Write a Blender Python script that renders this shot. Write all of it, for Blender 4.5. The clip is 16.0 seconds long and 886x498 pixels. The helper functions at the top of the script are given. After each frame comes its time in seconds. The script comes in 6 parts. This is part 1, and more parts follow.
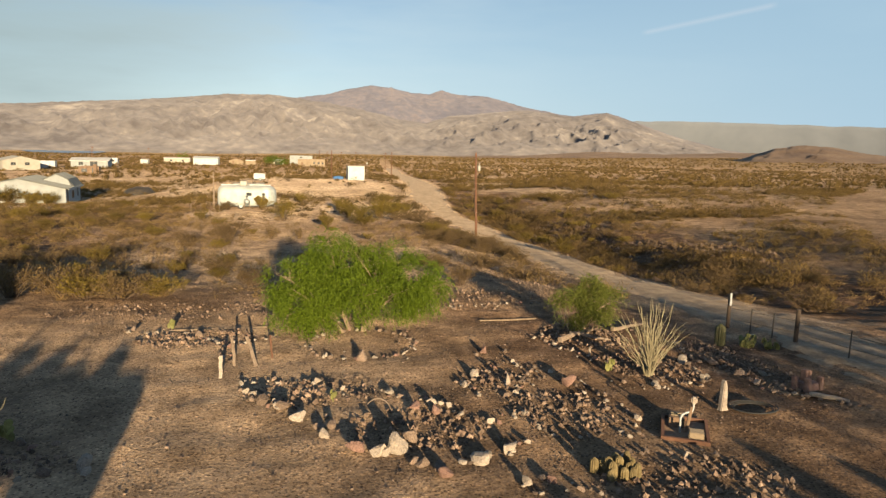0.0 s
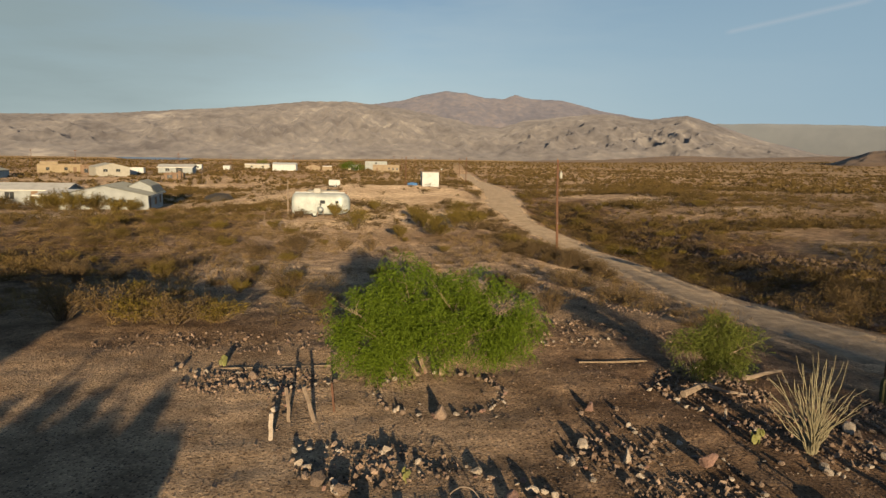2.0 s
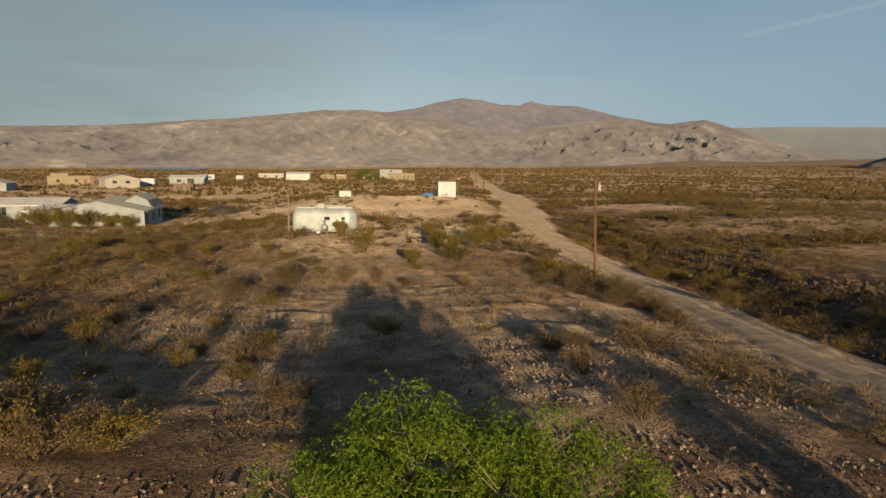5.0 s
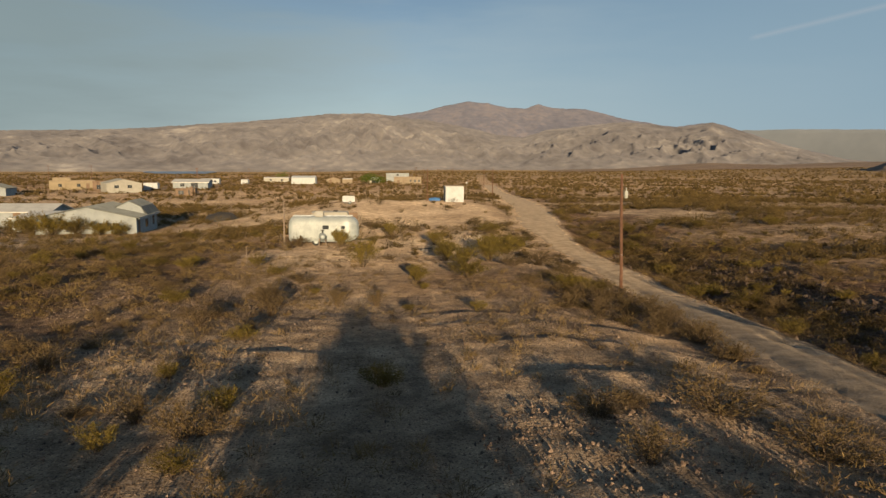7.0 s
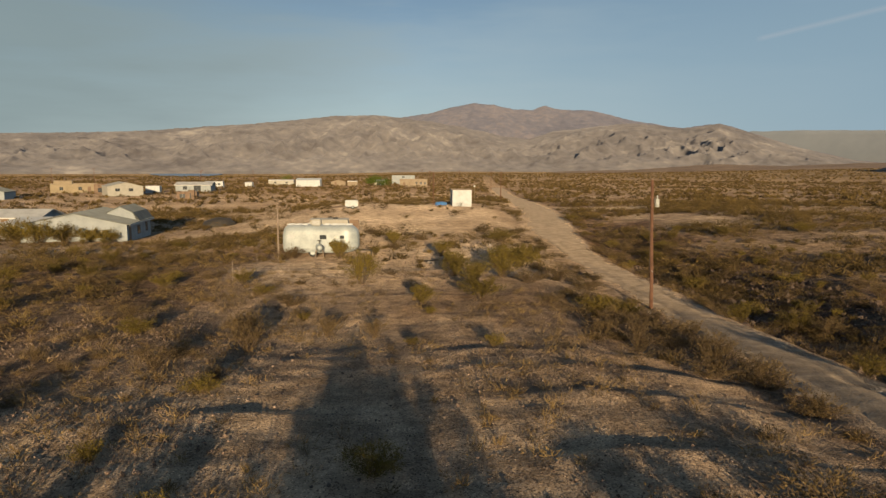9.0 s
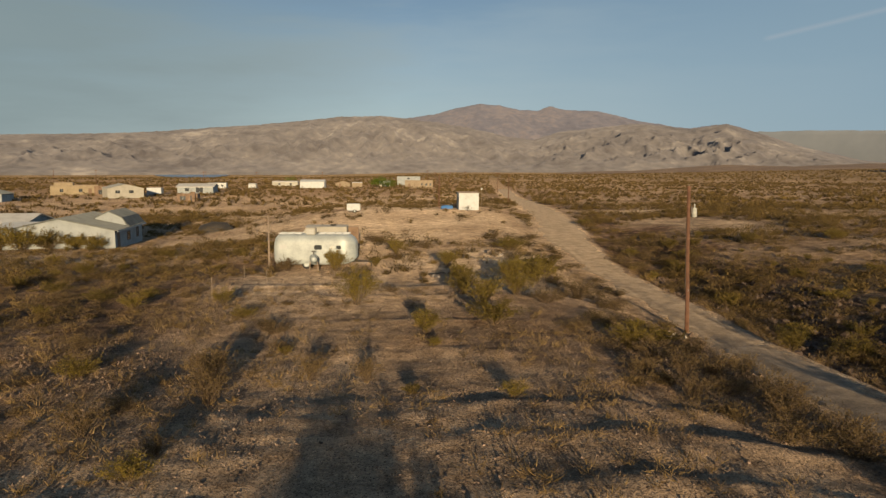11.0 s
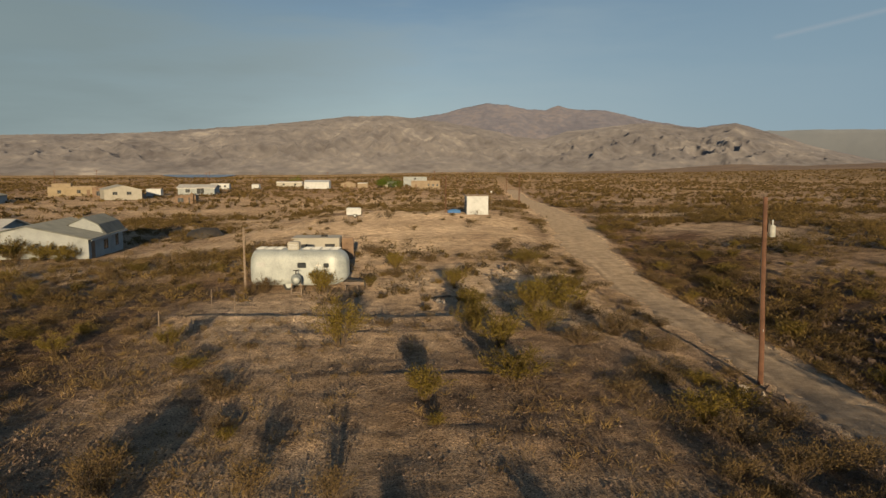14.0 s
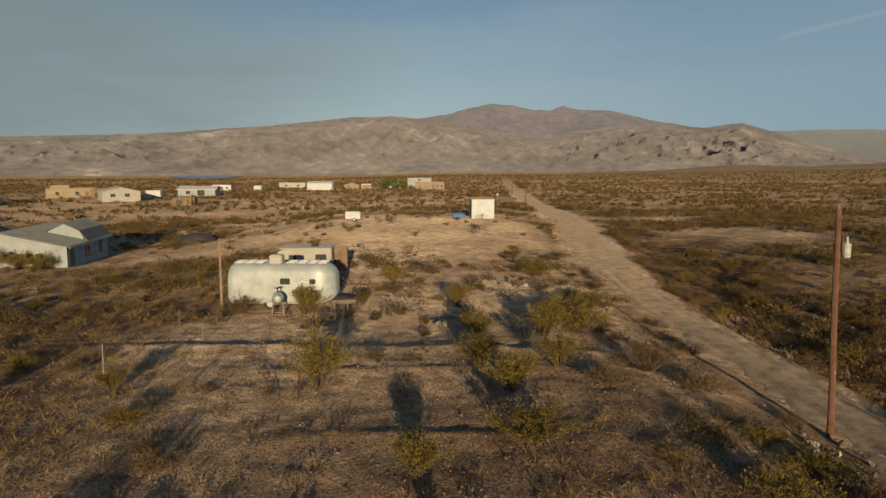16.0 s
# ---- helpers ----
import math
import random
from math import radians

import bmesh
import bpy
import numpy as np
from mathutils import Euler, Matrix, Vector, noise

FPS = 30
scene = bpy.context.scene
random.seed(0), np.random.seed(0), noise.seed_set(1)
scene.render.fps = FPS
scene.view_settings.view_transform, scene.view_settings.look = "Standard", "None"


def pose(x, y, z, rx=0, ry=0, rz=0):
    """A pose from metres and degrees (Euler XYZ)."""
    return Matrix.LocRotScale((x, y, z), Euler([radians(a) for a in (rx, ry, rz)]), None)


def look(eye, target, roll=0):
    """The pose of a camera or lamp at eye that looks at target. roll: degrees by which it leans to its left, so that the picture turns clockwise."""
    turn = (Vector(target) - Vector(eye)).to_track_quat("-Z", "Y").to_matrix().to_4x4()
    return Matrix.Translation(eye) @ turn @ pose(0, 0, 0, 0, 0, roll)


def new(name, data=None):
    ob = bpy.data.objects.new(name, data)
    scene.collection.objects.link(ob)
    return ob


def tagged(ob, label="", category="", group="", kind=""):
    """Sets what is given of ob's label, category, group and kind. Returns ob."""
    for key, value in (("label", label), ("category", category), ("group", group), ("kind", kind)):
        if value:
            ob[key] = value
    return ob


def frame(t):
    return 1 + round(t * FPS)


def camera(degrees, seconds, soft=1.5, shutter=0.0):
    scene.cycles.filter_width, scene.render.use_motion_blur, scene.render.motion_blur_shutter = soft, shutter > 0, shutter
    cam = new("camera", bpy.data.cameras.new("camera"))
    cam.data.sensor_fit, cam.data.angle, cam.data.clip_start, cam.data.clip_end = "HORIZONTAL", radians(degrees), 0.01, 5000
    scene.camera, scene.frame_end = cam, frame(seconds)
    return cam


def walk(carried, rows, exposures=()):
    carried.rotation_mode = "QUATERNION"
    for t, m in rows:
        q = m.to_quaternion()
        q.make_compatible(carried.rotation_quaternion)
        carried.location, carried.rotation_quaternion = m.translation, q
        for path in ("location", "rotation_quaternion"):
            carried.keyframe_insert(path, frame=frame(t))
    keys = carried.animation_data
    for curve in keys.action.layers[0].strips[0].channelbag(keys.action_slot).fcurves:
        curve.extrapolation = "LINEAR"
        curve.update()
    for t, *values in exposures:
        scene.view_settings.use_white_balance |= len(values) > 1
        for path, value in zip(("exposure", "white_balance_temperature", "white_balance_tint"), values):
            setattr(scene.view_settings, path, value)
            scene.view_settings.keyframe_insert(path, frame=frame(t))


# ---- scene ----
cam = camera(65.5, 16.0, 1.4)

PATH = [
    (0.0, pose(-0.951, -36.969, 7.595, 82.06, -1.29, -9.89)),
    (0.5, pose(-0.906, -36.816, 7.601, 82.02, -1.31, -6.28)),
    (1.0, pose(-0.910, -36.297, 7.625, 82.06, -1.26, -4.96)),
    (1.5, pose(-0.916, -35.309, 7.655, 82.15, -1.14, -4.27)),
    (2.0, pose(-0.928, -34.057, 7.712, 82.35, -1.01, -3.84)),
    (2.5, pose(-0.917, -32.786, 7.753, 82.48, -0.90, -3.57)),
    (3.0, pose(-0.898, -31.432, 7.793, 82.60, -0.75, -3.30)),
    (3.5, pose(-0.842, -30.152, 7.827, 82.71, -0.67, -3.10)),
    (4.0, pose(-0.766, -28.921, 7.873, 82.78, -0.57, -2.90)),
    (6.5, pose(-0.555, -22.717, 8.022, 83.12, -0.29, -2.12)),
    (7.0, pose(-0.536, -21.525, 8.019, 83.18, -0.27, -1.98)),
    (7.5, pose(-0.545, -20.317, 8.061, 83.22, -0.22, -1.85)),
    (8.0, pose(-0.539, -19.135, 8.094, 83.26, -0.18, -1.73)),
    (8.5, pose(-0.522, -17.987, 8.140, 83.29, -0.18, -1.61)),
    (9.0, pose(-0.493, -16.827, 8.212, 83.32, -0.17, -1.48)),
    (11.5, pose(-0.404, -10.930, 8.450, 83.38, -0.11, -0.92)),
    (12.0, pose(-0.375, -9.686, 8.495, 83.38, -0.11, -0.83)),
    (12.5, pose(-0.301, -8.435, 8.523, 83.38, -0.12, -0.72)),
    (13.0, pose(-0.247, -7.193, 8.532, 83.37, -0.09, -0.62)),
    (13.5, pose(-0.245, -5.974, 8.579, 83.36, -0.08, -0.52)),
    (14.0, pose(-0.215, -4.764, 8.651, 83.35, -0.06, -0.41)),
    (14.5, pose(-0.163, -3.595, 8.705, 83.36, -0.07, -0.30)),
    (15.0, pose(-0.109, -2.416, 8.758, 83.37, -0.11, -0.18)),
    (16.0, pose(-0.000, -0.000, 8.800, 83.40, -0.00, 0.00)),
]
EXPOSURES = [(0.0, 1.25, 6660, 12), (0.5, 1.1, 6660, 12), (1.5, 0.85, 6660, 12), (3.5, 0.58, 6660, 12), (8.0, 0.6, 6660, 12), (11.5, 0.5, 6660, 12), (16.0, 0.36, 6600, 11)]
walk(cam, PATH, EXPOSURES)

# ---- sky and sun ----
SUN_TURN, SUN_RISE = radians(5.3), radians(7.4)      # the sun stands low behind the drone, a little to its right
to_sun = Vector((math.sin(SUN_TURN) * math.cos(SUN_RISE), -math.cos(SUN_TURN) * math.cos(SUN_RISE), math.sin(SUN_RISE)))
sun_data = bpy.data.lights.new("sun", "SUN")
sun_data.energy, sun_data.angle, sun_data.color = 5.0, radians(0.55), (1.0, 0.76, 0.45)
sun = new("sun", sun_data)
sun.matrix_world = look(to_sun * 100, (0, 0, 0))

world = bpy.data.worlds.new("desert_sky")
scene.world = world
world.use_nodes = True
wn, wl = world.node_tree.nodes, world.node_tree.links
background = wn["Background"]
background.inputs["Strength"].default_value = 0.06
sky = wn.new("ShaderNodeTexSky")
sky.sky_type, sky.sun_disc = "NISHITA", False
sky.sun_elevation, sky.sun_rotation = SUN_RISE, math.pi - SUN_TURN
sky.altitude, sky.air_density, sky.dust_density, sky.ozone_density = 600, 1.0, 0.7, 3.0
w_coord = wn.new("ShaderNodeTexCoord")
w_map = wn.new("ShaderNodeMapping")
w_map.inputs["Scale"].default_value = (1.2, 1.2, 7.0)
w_map.inputs["Rotation"].default_value = (0.0, 0.16, 0.5)
w_noise = wn.new("ShaderNodeTexNoise")
w_noise.inputs["Scale"].default_value, w_noise.inputs["Detail"].default_value, w_noise.inputs["Roughness"].default_value = 2.2, 5.0, 0.55
w_ramp = wn.new("ShaderNodeValToRGB")
w_ramp.color_ramp.elements[0].position, w_ramp.color_ramp.elements[1].position = 0.40, 0.80
w_ramp.color_ramp.elements[0].color, w_ramp.color_ramp.elements[1].color = (0.20, 0.20, 0.20, 1), (0.72, 0.72, 0.72, 1)
w_mix = wn.new("ShaderNodeMix")
w_mix.data_type = "RGBA"
w_mix.inputs[7].default_value = (4.4, 5.4, 5.7, 1)   # thin high cloud
wl.new(w_coord.outputs["Generated"], w_map.inputs["Vector"])
wl.new(w_map.outputs["Vector"], w_noise.inputs["Vector"])
wl.new(w_noise.outputs["Fac"], w_ramp.inputs["Fac"])
wl.new(sky.outputs["Color"], w_mix.inputs[6])


def sky_math(op, a, b=None, c=None):
    m = wn.new("ShaderNodeMath")
    m.operation = op
    for i, v in enumerate((a, b, c)):
        if v is None:
            continue
        if isinstance(v, (int, float)):
            m.inputs[i].default_value = v
        else:
            wl.new(v, m.inputs[i])
    return m.outputs[0]


def bearing(az, el):
    return Vector((math.sin(radians(az)) * math.cos(radians(el)), math.cos(radians(az)) * math.cos(radians(el)), math.sin(radians(el))))


# a thin vapour trail, high to the right
TRAIL_LOW, TRAIL_HIGH = 9.7, 10.95
trail_a, trail_b = bearing(26.4, TRAIL_LOW), bearing(33.6, TRAIL_HIGH)
trail_n = trail_a.cross(trail_b).normalized()
trail_m = ((trail_a + trail_b) / 2).normalized()


def sky_dot(v):
    d = wn.new("ShaderNodeVectorMath")
    d.operation = "DOT_PRODUCT"
    wl.new(w_coord.outputs["Generated"], d.inputs[0])
    d.inputs[1].default_value = v
    return d.outputs["Value"]


fuzz = sky_math("MULTIPLY_ADD", w_noise.outputs["Fac"], 0.006, -0.003)
off = sky_math("ABSOLUTE", sky_math("ADD", sky_dot(trail_n), fuzz))
line = sky_math("MAXIMUM", sky_math("SUBTRACT", 1.0, sky_math("DIVIDE", off, 0.0045)), 0.0)
reach = sky_math("MAXIMUM", sky_math("MULTIPLY", sky_math("SUBTRACT", sky_dot(trail_m), 0.9965), 260.0), 0.0)
trail = sky_math("MULTIPLY", line, sky_math("MINIMUM", reach, 0.2))
w_trail = wn.new("ShaderNodeMix")
w_trail.data_type = "RGBA"
w_trail.inputs[7].default_value = (6.0, 6.0, 6.1, 1)
wl.new(trail, w_trail.inputs[0])
# dusty blue-grey air low over the land
apart = wn.new("ShaderNodeSeparateXYZ")
wl.new(w_coord.outputs["Generated"], apart.inputs[0])
low = sky_math("MAXIMUM", sky_math("SUBTRACT", 1.0, sky_math("DIVIDE", sky_math("ABSOLUTE", apart.outputs["Z"]), 0.24)), 0.0)
w_low = wn.new("ShaderNodeMix")
w_low.data_type = "RGBA"
w_low.inputs[7].default_value = (5.35, 6.55, 6.85, 1)
wl.new(sky_math("MULTIPLY", low, 0.85), w_low.inputs[0])
wl.new(w_mix.outputs[2], w_low.inputs[6])
# the thin cloud clears towards the zenith
clear = sky_math("MINIMUM", sky_math("MAXIMUM", sky_math("MULTIPLY_ADD", apart.outputs["Z"], -2.2, 1.6), 0.0), 1.0)
wl.new(sky_math("MULTIPLY", w_ramp.outputs["Color"], clear), w_mix.inputs[0])
# a broad grey cloud bank to the west
w_bank = wn.new("ShaderNodeMix")
w_bank.data_type = "RGBA"
w_bank.inputs[7].default_value = (2.45, 3.25, 3.35, 1)
west = sky_math("MULTIPLY", sky_math("SUBTRACT", sky_dot(bearing(-60, 6)), 0.5), 2.2)
west = sky_math("MINIMUM", sky_math("MAXIMUM", sky_math("ADD", west, sky_math("MULTIPLY_ADD", w_noise.outputs["Fac"], 1.0, -0.5)), 0.0), 0.8)
wl.new(west, w_bank.inputs[0])
wl.new(w_low.outputs[2], w_bank.inputs[6])
# deeper blue to the east
w_east = wn.new("ShaderNodeMix")
w_east.data_type = "RGBA"
w_east.inputs[7].default_value = (2.6, 4.0, 5.1, 1)
east_side = sky_math("MINIMUM", sky_math("MAXIMUM", sky_math("MULTIPLY", sky_math("SUBTRACT", sky_dot(bearing(62, 12)), 0.42), 1.6), 0.0), 0.85)
wl.new(east_side, w_east.inputs[0])
wl.new(w_bank.outputs[2], w_east.inputs[6])
wl.new(w_east.outputs[2], w_trail.inputs[6])
wl.new(w_trail.outputs[2], background.inputs["Color"])


# ---- materials ----
def material(name, colors, rough=0.85, metal=0.0, scale=3.0, fine=40.0, bump=0.3, bump_size=0.02, vary=0.0, stops=None, detail=6.0, fine_mix=0.35, island=False):
    """A procedural surface: colours mixed by a broad noise and a fine one, with relief; vary shifts each object's brightness."""
    m = bpy.data.materials.new(name)
    m.use_nodes = True
    n, l = m.node_tree.nodes, m.node_tree.links
    bsdf = n["Principled BSDF"]
    bsdf.inputs["Metallic"].default_value = metal
    bsdf.inputs["Diffuse Roughness"].default_value = 1.0 if rough > 0.8 else 0.3
    coord = n.new("ShaderNodeTexCoord")
    broad = n.new("ShaderNodeTexNoise")
    broad.inputs["Scale"].default_value, broad.inputs["Detail"].default_value, broad.inputs["Roughness"].default_value = scale, detail, 0.62
    grain = n.new("ShaderNodeTexNoise")
    grain.inputs["Scale"].default_value, grain.inputs["Detail"].default_value = fine, 4.0
    l.new(coord.outputs["Object"], broad.inputs["Vector"])
    l.new(coord.outputs["Object"], grain.inputs["Vector"])
    mixed = n.new("ShaderNodeMix")
    mixed.data_type, mixed.inputs[0].default_value = "FLOAT", fine_mix
    l.new(broad.outputs["Fac"], mixed.inputs[2])
    l.new(grain.outputs["Fac"], mixed.inputs[3])
    ramp = n.new("ShaderNodeValToRGB")
    places = stops or [0.34 + 0.32 * i / max(1, len(colors) - 1) for i in range(len(colors))]
    while len(ramp.color_ramp.elements) < len(colors):
        ramp.color_ramp.elements.new(0.5)
    for e, p, c in zip(ramp.color_ramp.elements, places, colors):
        e.position, e.color = p, (*c, 1)
    l.new(mixed.outputs[0], ramp.inputs["Fac"])
    out = ramp.outputs["Color"]
    if vary:
        info = n.new("ShaderNodeNewGeometry" if island else "ShaderNodeObjectInfo")
        span = n.new("ShaderNodeMapRange")
        span.inputs[3].default_value, span.inputs[4].default_value = 1 - vary, 1 + vary
        l.new(info.outputs["Random Per Island" if island else "Random"], span.inputs[0])
        hsv = n.new("ShaderNodeHueSaturation")
        l.new(span.outputs[0], hsv.inputs["Value"])
        l.new(out, hsv.inputs["Color"])
        out = hsv.outputs["Color"]
    l.new(out, bsdf.inputs["Base Color"])
    r = n.new("ShaderNodeMapRange")
    r.inputs[3].default_value, r.inputs[4].default_value = max(0.02, rough - 0.12), min(1.0, rough + 0.12)
    l.new(grain.outputs["Fac"], r.inputs[0])
    l.new(r.outputs[0], bsdf.inputs["Roughness"])
    if bump:
        b = n.new("ShaderNodeBump")
        b.inputs["Strength"].default_value, b.inputs["Distance"].default_value = bump, bump_size
        l.new(mixed.outputs[0], b.inputs["Height"])
        l.new(b.outputs["Normal"], bsdf.inputs["Normal"])
    return m


def leaf_material(name, dark, light, tone=False):
    """Leaves that vary one by one and plant by plant; tone takes the plant's share from a value stored with the leaves."""
    m = bpy.data.materials.new(name)
    m.use_nodes = True
    n, l = m.node_tree.nodes, m.node_tree.links
    bsdf = n["Principled BSDF"]
    bsdf.inputs["Roughness"].default_value = 0.62
    bsdf.inputs["Specular IOR Level"].default_value = 0.18
    geo = n.new("ShaderNodeNewGeometry")
    info = n.new("ShaderNodeObjectInfo")
    add = n.new("ShaderNodeMath")
    add.operation = "MULTIPLY_ADD"
    add.inputs[1].default_value = 0.55
    half = n.new("ShaderNodeMath")
    half.operation = "MULTIPLY"
    half.inputs[1].default_value = 0.45
    if tone:
        info = n.new("ShaderNodeAttribute")
        info.attribute_name = "tone"
        add.inputs[1].default_value, half.inputs[1].default_value = 0.4, 0.6
    l.new(info.outputs["Fac" if tone else "Random"], half.inputs[0])
    l.new(geo.outputs["Random Per Island"], add.inputs[0])
    l.new(half.outputs[0], add.inputs[2])
    ramp = n.new("ShaderNodeValToRGB")
    ramp.color_ramp.elements[0].color, ramp.color_ramp.elements[1].color = (*dark, 1), (*light, 1)
    l.new(add.outputs[0], ramp.inputs["Fac"])
    l.new(ramp.outputs["Color"], bsdf.inputs["Base Color"])
    thin = n.new("ShaderNodeBsdfTranslucent")
    l.new(ramp.outputs["Color"], thin.inputs["Color"])
    mix = n.new("ShaderNodeMixShader")
    mix.inputs[0].default_value = 0.15
    l.new(bsdf.outputs[0], mix.inputs[1])
    l.new(thin.outputs[0], mix.inputs[2])
    l.new(mix.outputs[0], n["Material Output"].inputs["Surface"])
    return m


def ground_material():
    """Desert floor: broad patches of pale dust and dark gravel, pebbles of two sizes, and grit."""
    m = bpy.data.materials.new("desert_floor")
    m.use_nodes = True
    n, l = m.node_tree.nodes, m.node_tree.links
    bsdf = n["Principled BSDF"]
    bsdf.inputs["Roughness"].default_value = 0.95
    bsdf.inputs["Diffuse Roughness"].default_value = 1.0
    bsdf.inputs["Specular IOR Level"].default_value = 0.15
    coord = n.new("ShaderNodeTexCoord")

    def tex(kind, scale, detail=6.0, rough=0.6):
        t = n.new("ShaderNodeTex" + kind)
        t.inputs["Scale"].default_value = scale
        if kind == "Noise":
            t.inputs["Detail"].default_value, t.inputs["Roughness"].default_value = detail, rough
        l.new(coord.outputs["Object"], t.inputs["Vector"])
        return t

    def ramp(source, stops):
        r = n.new("ShaderNodeValToRGB")
        while len(r.color_ramp.elements) < len(stops):
            r.color_ramp.elements.new(0.5)
        for e, (p, c) in zip(r.color_ramp.elements, stops):
            e.position, e.color = p, (*c, 1)
        l.new(source, r.inputs["Fac"])
        return r.outputs["Color"]

    def mix(a, b, fac, mode="MIX"):
        x = n.new("ShaderNodeMix")
        x.data_type, x.blend_type = "RGBA", mode
        for sock, v in ((0, fac), (6, a), (7, b)):
            if isinstance(v, (int, float)):
                x.inputs[sock].default_value = v
            elif isinstance(v, tuple):
                x.inputs[sock].default_value = (*v, 1)
            else:
                l.new(v, x.inputs[sock])
        return x.outputs[2]

    broad, middle, grit = tex("Noise", 0.13, 8.0, 0.62), tex("Noise", 1.1, 7.0, 0.65), tex("Noise", 14.0, 6.0, 0.7)
    stones, small = tex("Voronoi", 8.5), tex("Voronoi", 19.0)
    base = ramp(broad.outputs["Fac"], [(0.34, (0.135, 0.090, 0.056)), (0.48, (0.198, 0.136, 0.087)), (0.60, (0.265, 0.189, 0.124)), (0.75, (0.226, 0.158, 0.102))])
    dust = n.new("ShaderNodeAttribute")
    dust.attribute_name = "dust"
    pale = ramp(broad.outputs["Fac"], [(0.35, (0.445, 0.347, 0.245)), (0.65, (0.545, 0.433, 0.315))])
    base = mix(base, pale, dust.outputs["Fac"])
    rubble_shade = n.new("ShaderNodeAttribute")
    rubble_shade.attribute_name = "rubble_shade"
    # reddish gravel, darkened further to hold shade cast by brush and stones
    rust_shade = ramp(middle.outputs["Fac"], [(0.35, (0.05, 0.029, 0.018)), (0.55, (0.115, 0.071, 0.045)), (0.7, (0.25, 0.17, 0.11))])
    base = mix(base, rust_shade, rubble_shade.outputs["Fac"])
    cover = n.new("ShaderNodeAttribute")
    cover.attribute_name = "cover"
    patch = tex("Noise", 0.016, 9.0, 0.7)
    brush = ramp(patch.outputs["Fac"], [(0.38, (0.07, 0.05, 0.025)), (0.5, (0.125, 0.09, 0.048)), (0.60, (0.21, 0.154, 0.095))])
    base = mix(base, brush, cover.outputs["Fac"])
    tone = ramp(middle.outputs["Fac"], [(0.34, (0.5, 0.46, 0.43)), (0.5, (0.98, 0.96, 0.94)), (0.64, (1.42, 1.39, 1.34))])
    base = mix(base, tone, 0.85, "MULTIPLY")
    speck = ramp(small.outputs["Color"], [(0.30, (0.42, 0.38, 0.36)), (0.5, (0.92, 0.9, 0.88)), (0.75, (1.55, 1.52, 1.48))])
    where = ramp(small.outputs["Distance"], [(0.38, (1, 1, 1)), (0.46, (0, 0, 0))])
    base = mix(base, mix(base, speck, 0.95, "MULTIPLY"), where)
    big = ramp(stones.outputs["Color"], [(0.35, (0.55, 0.5, 0.47)), (0.7, (1.4, 1.37, 1.33))])
    where_big = ramp(stones.outputs["Distance"], [(0.22, (0.9, 0.9, 0.9)), (0.3, (0, 0, 0))])
    base = mix(base, mix(base, big, 0.7, "MULTIPLY"), where_big)
    l.new(base, bsdf.inputs["Base Color"])
    clods = tex("Noise", 4.5, 5.0, 0.65)
    height = n.new("ShaderNodeMath")
    height.operation = "MULTIPLY_ADD"
    height.inputs[1].default_value = 0.55
    l.new(middle.outputs["Fac"], height.inputs[0])
    l.new(grit.outputs["Fac"], height.inputs[2])
    lumps = n.new("ShaderNodeMath")
    lumps.operation = "MULTIPLY_ADD"
    lumps.inputs[1].default_value = 0.9
    l.new(clods.outputs["Fac"], lumps.inputs[0])
    l.new(height.outputs[0], lumps.inputs[2])
    pebble_up = n.new("ShaderNodeMath")
    pebble_up.operation = "MULTIPLY_ADD"
    pebble_up.inputs[1].default_value = -0.3
    l.new(small.outputs["Distance"], pebble_up.inputs[0])
    l.new(lumps.outputs[0], pebble_up.inputs[2])
    bump = n.new("ShaderNodeBump")
    bump.inputs["Strength"].default_value, bump.inputs["Distance"].default_value = 1.0, 0.05
    cobble_up = n.new("ShaderNodeMath")
    cobble_up.operation = "MULTIPLY_ADD"
    packed = n.new("ShaderNodeAttribute")
    packed.attribute_name = "packed"
    loose = n.new("ShaderNodeMapRange")
    loose.inputs[3].default_value, loose.inputs[4].default_value = 1.1, 0.25
    l.new(packed.outputs["Fac"], loose.inputs[0])
    l.new(loose.outputs[0], cobble_up.inputs[1])
    lump = tex("Noise", 10.0, 3.0, 0.6)
    rise = n.new("ShaderNodeMapRange")
    rise.interpolation_type = "SMOOTHSTEP"
    rise.inputs[1].default_value, rise.inputs[2].default_value = 0.50, 0.68
    l.new(lump.outputs["Fac"], rise.inputs[0])
    l.new(rise.outputs[0], cobble_up.inputs[0])
    l.new(pebble_up.outputs[0], cobble_up.inputs[2])
    l.new(cobble_up.outputs[0], bump.inputs["Height"])
    l.new(bump.outputs["Normal"], bsdf.inputs["Normal"])
    return m


DIRT = ground_material()
ROAD_DIRT = material("graded_dirt", [(0.09, 0.067, 0.045), (0.15, 0.115, 0.079), (0.20, 0.156, 0.11), (0.265, 0.21, 0.152)], 0.95, 0, 1.3, 13.0, 1.0, 0.045, detail=10.0, stops=[0.36, 0.46, 0.54, 0.65])
# haze of the distance is put into this bluish base colour
FAR_RANGE = material("far_haze_blue_rock", [(0.115, 0.135, 0.165), (0.14, 0.16, 0.19)], 0.95, 0, 0.002, 0.02, 0.3, 8.0)
# clay tones shifted cool, so some haze sits in the colour
BADLAND = material("hazy_badland_clay", [(0.070, 0.066, 0.073), (0.105, 0.101, 0.109), (0.138, 0.132, 0.138), (0.215, 0.204, 0.20)], 0.95, 0, 0.0042, 0.03, 0.5, 14.0, detail=14.0, stops=[0.36, 0.47, 0.56, 0.66], fine_mix=0.4)
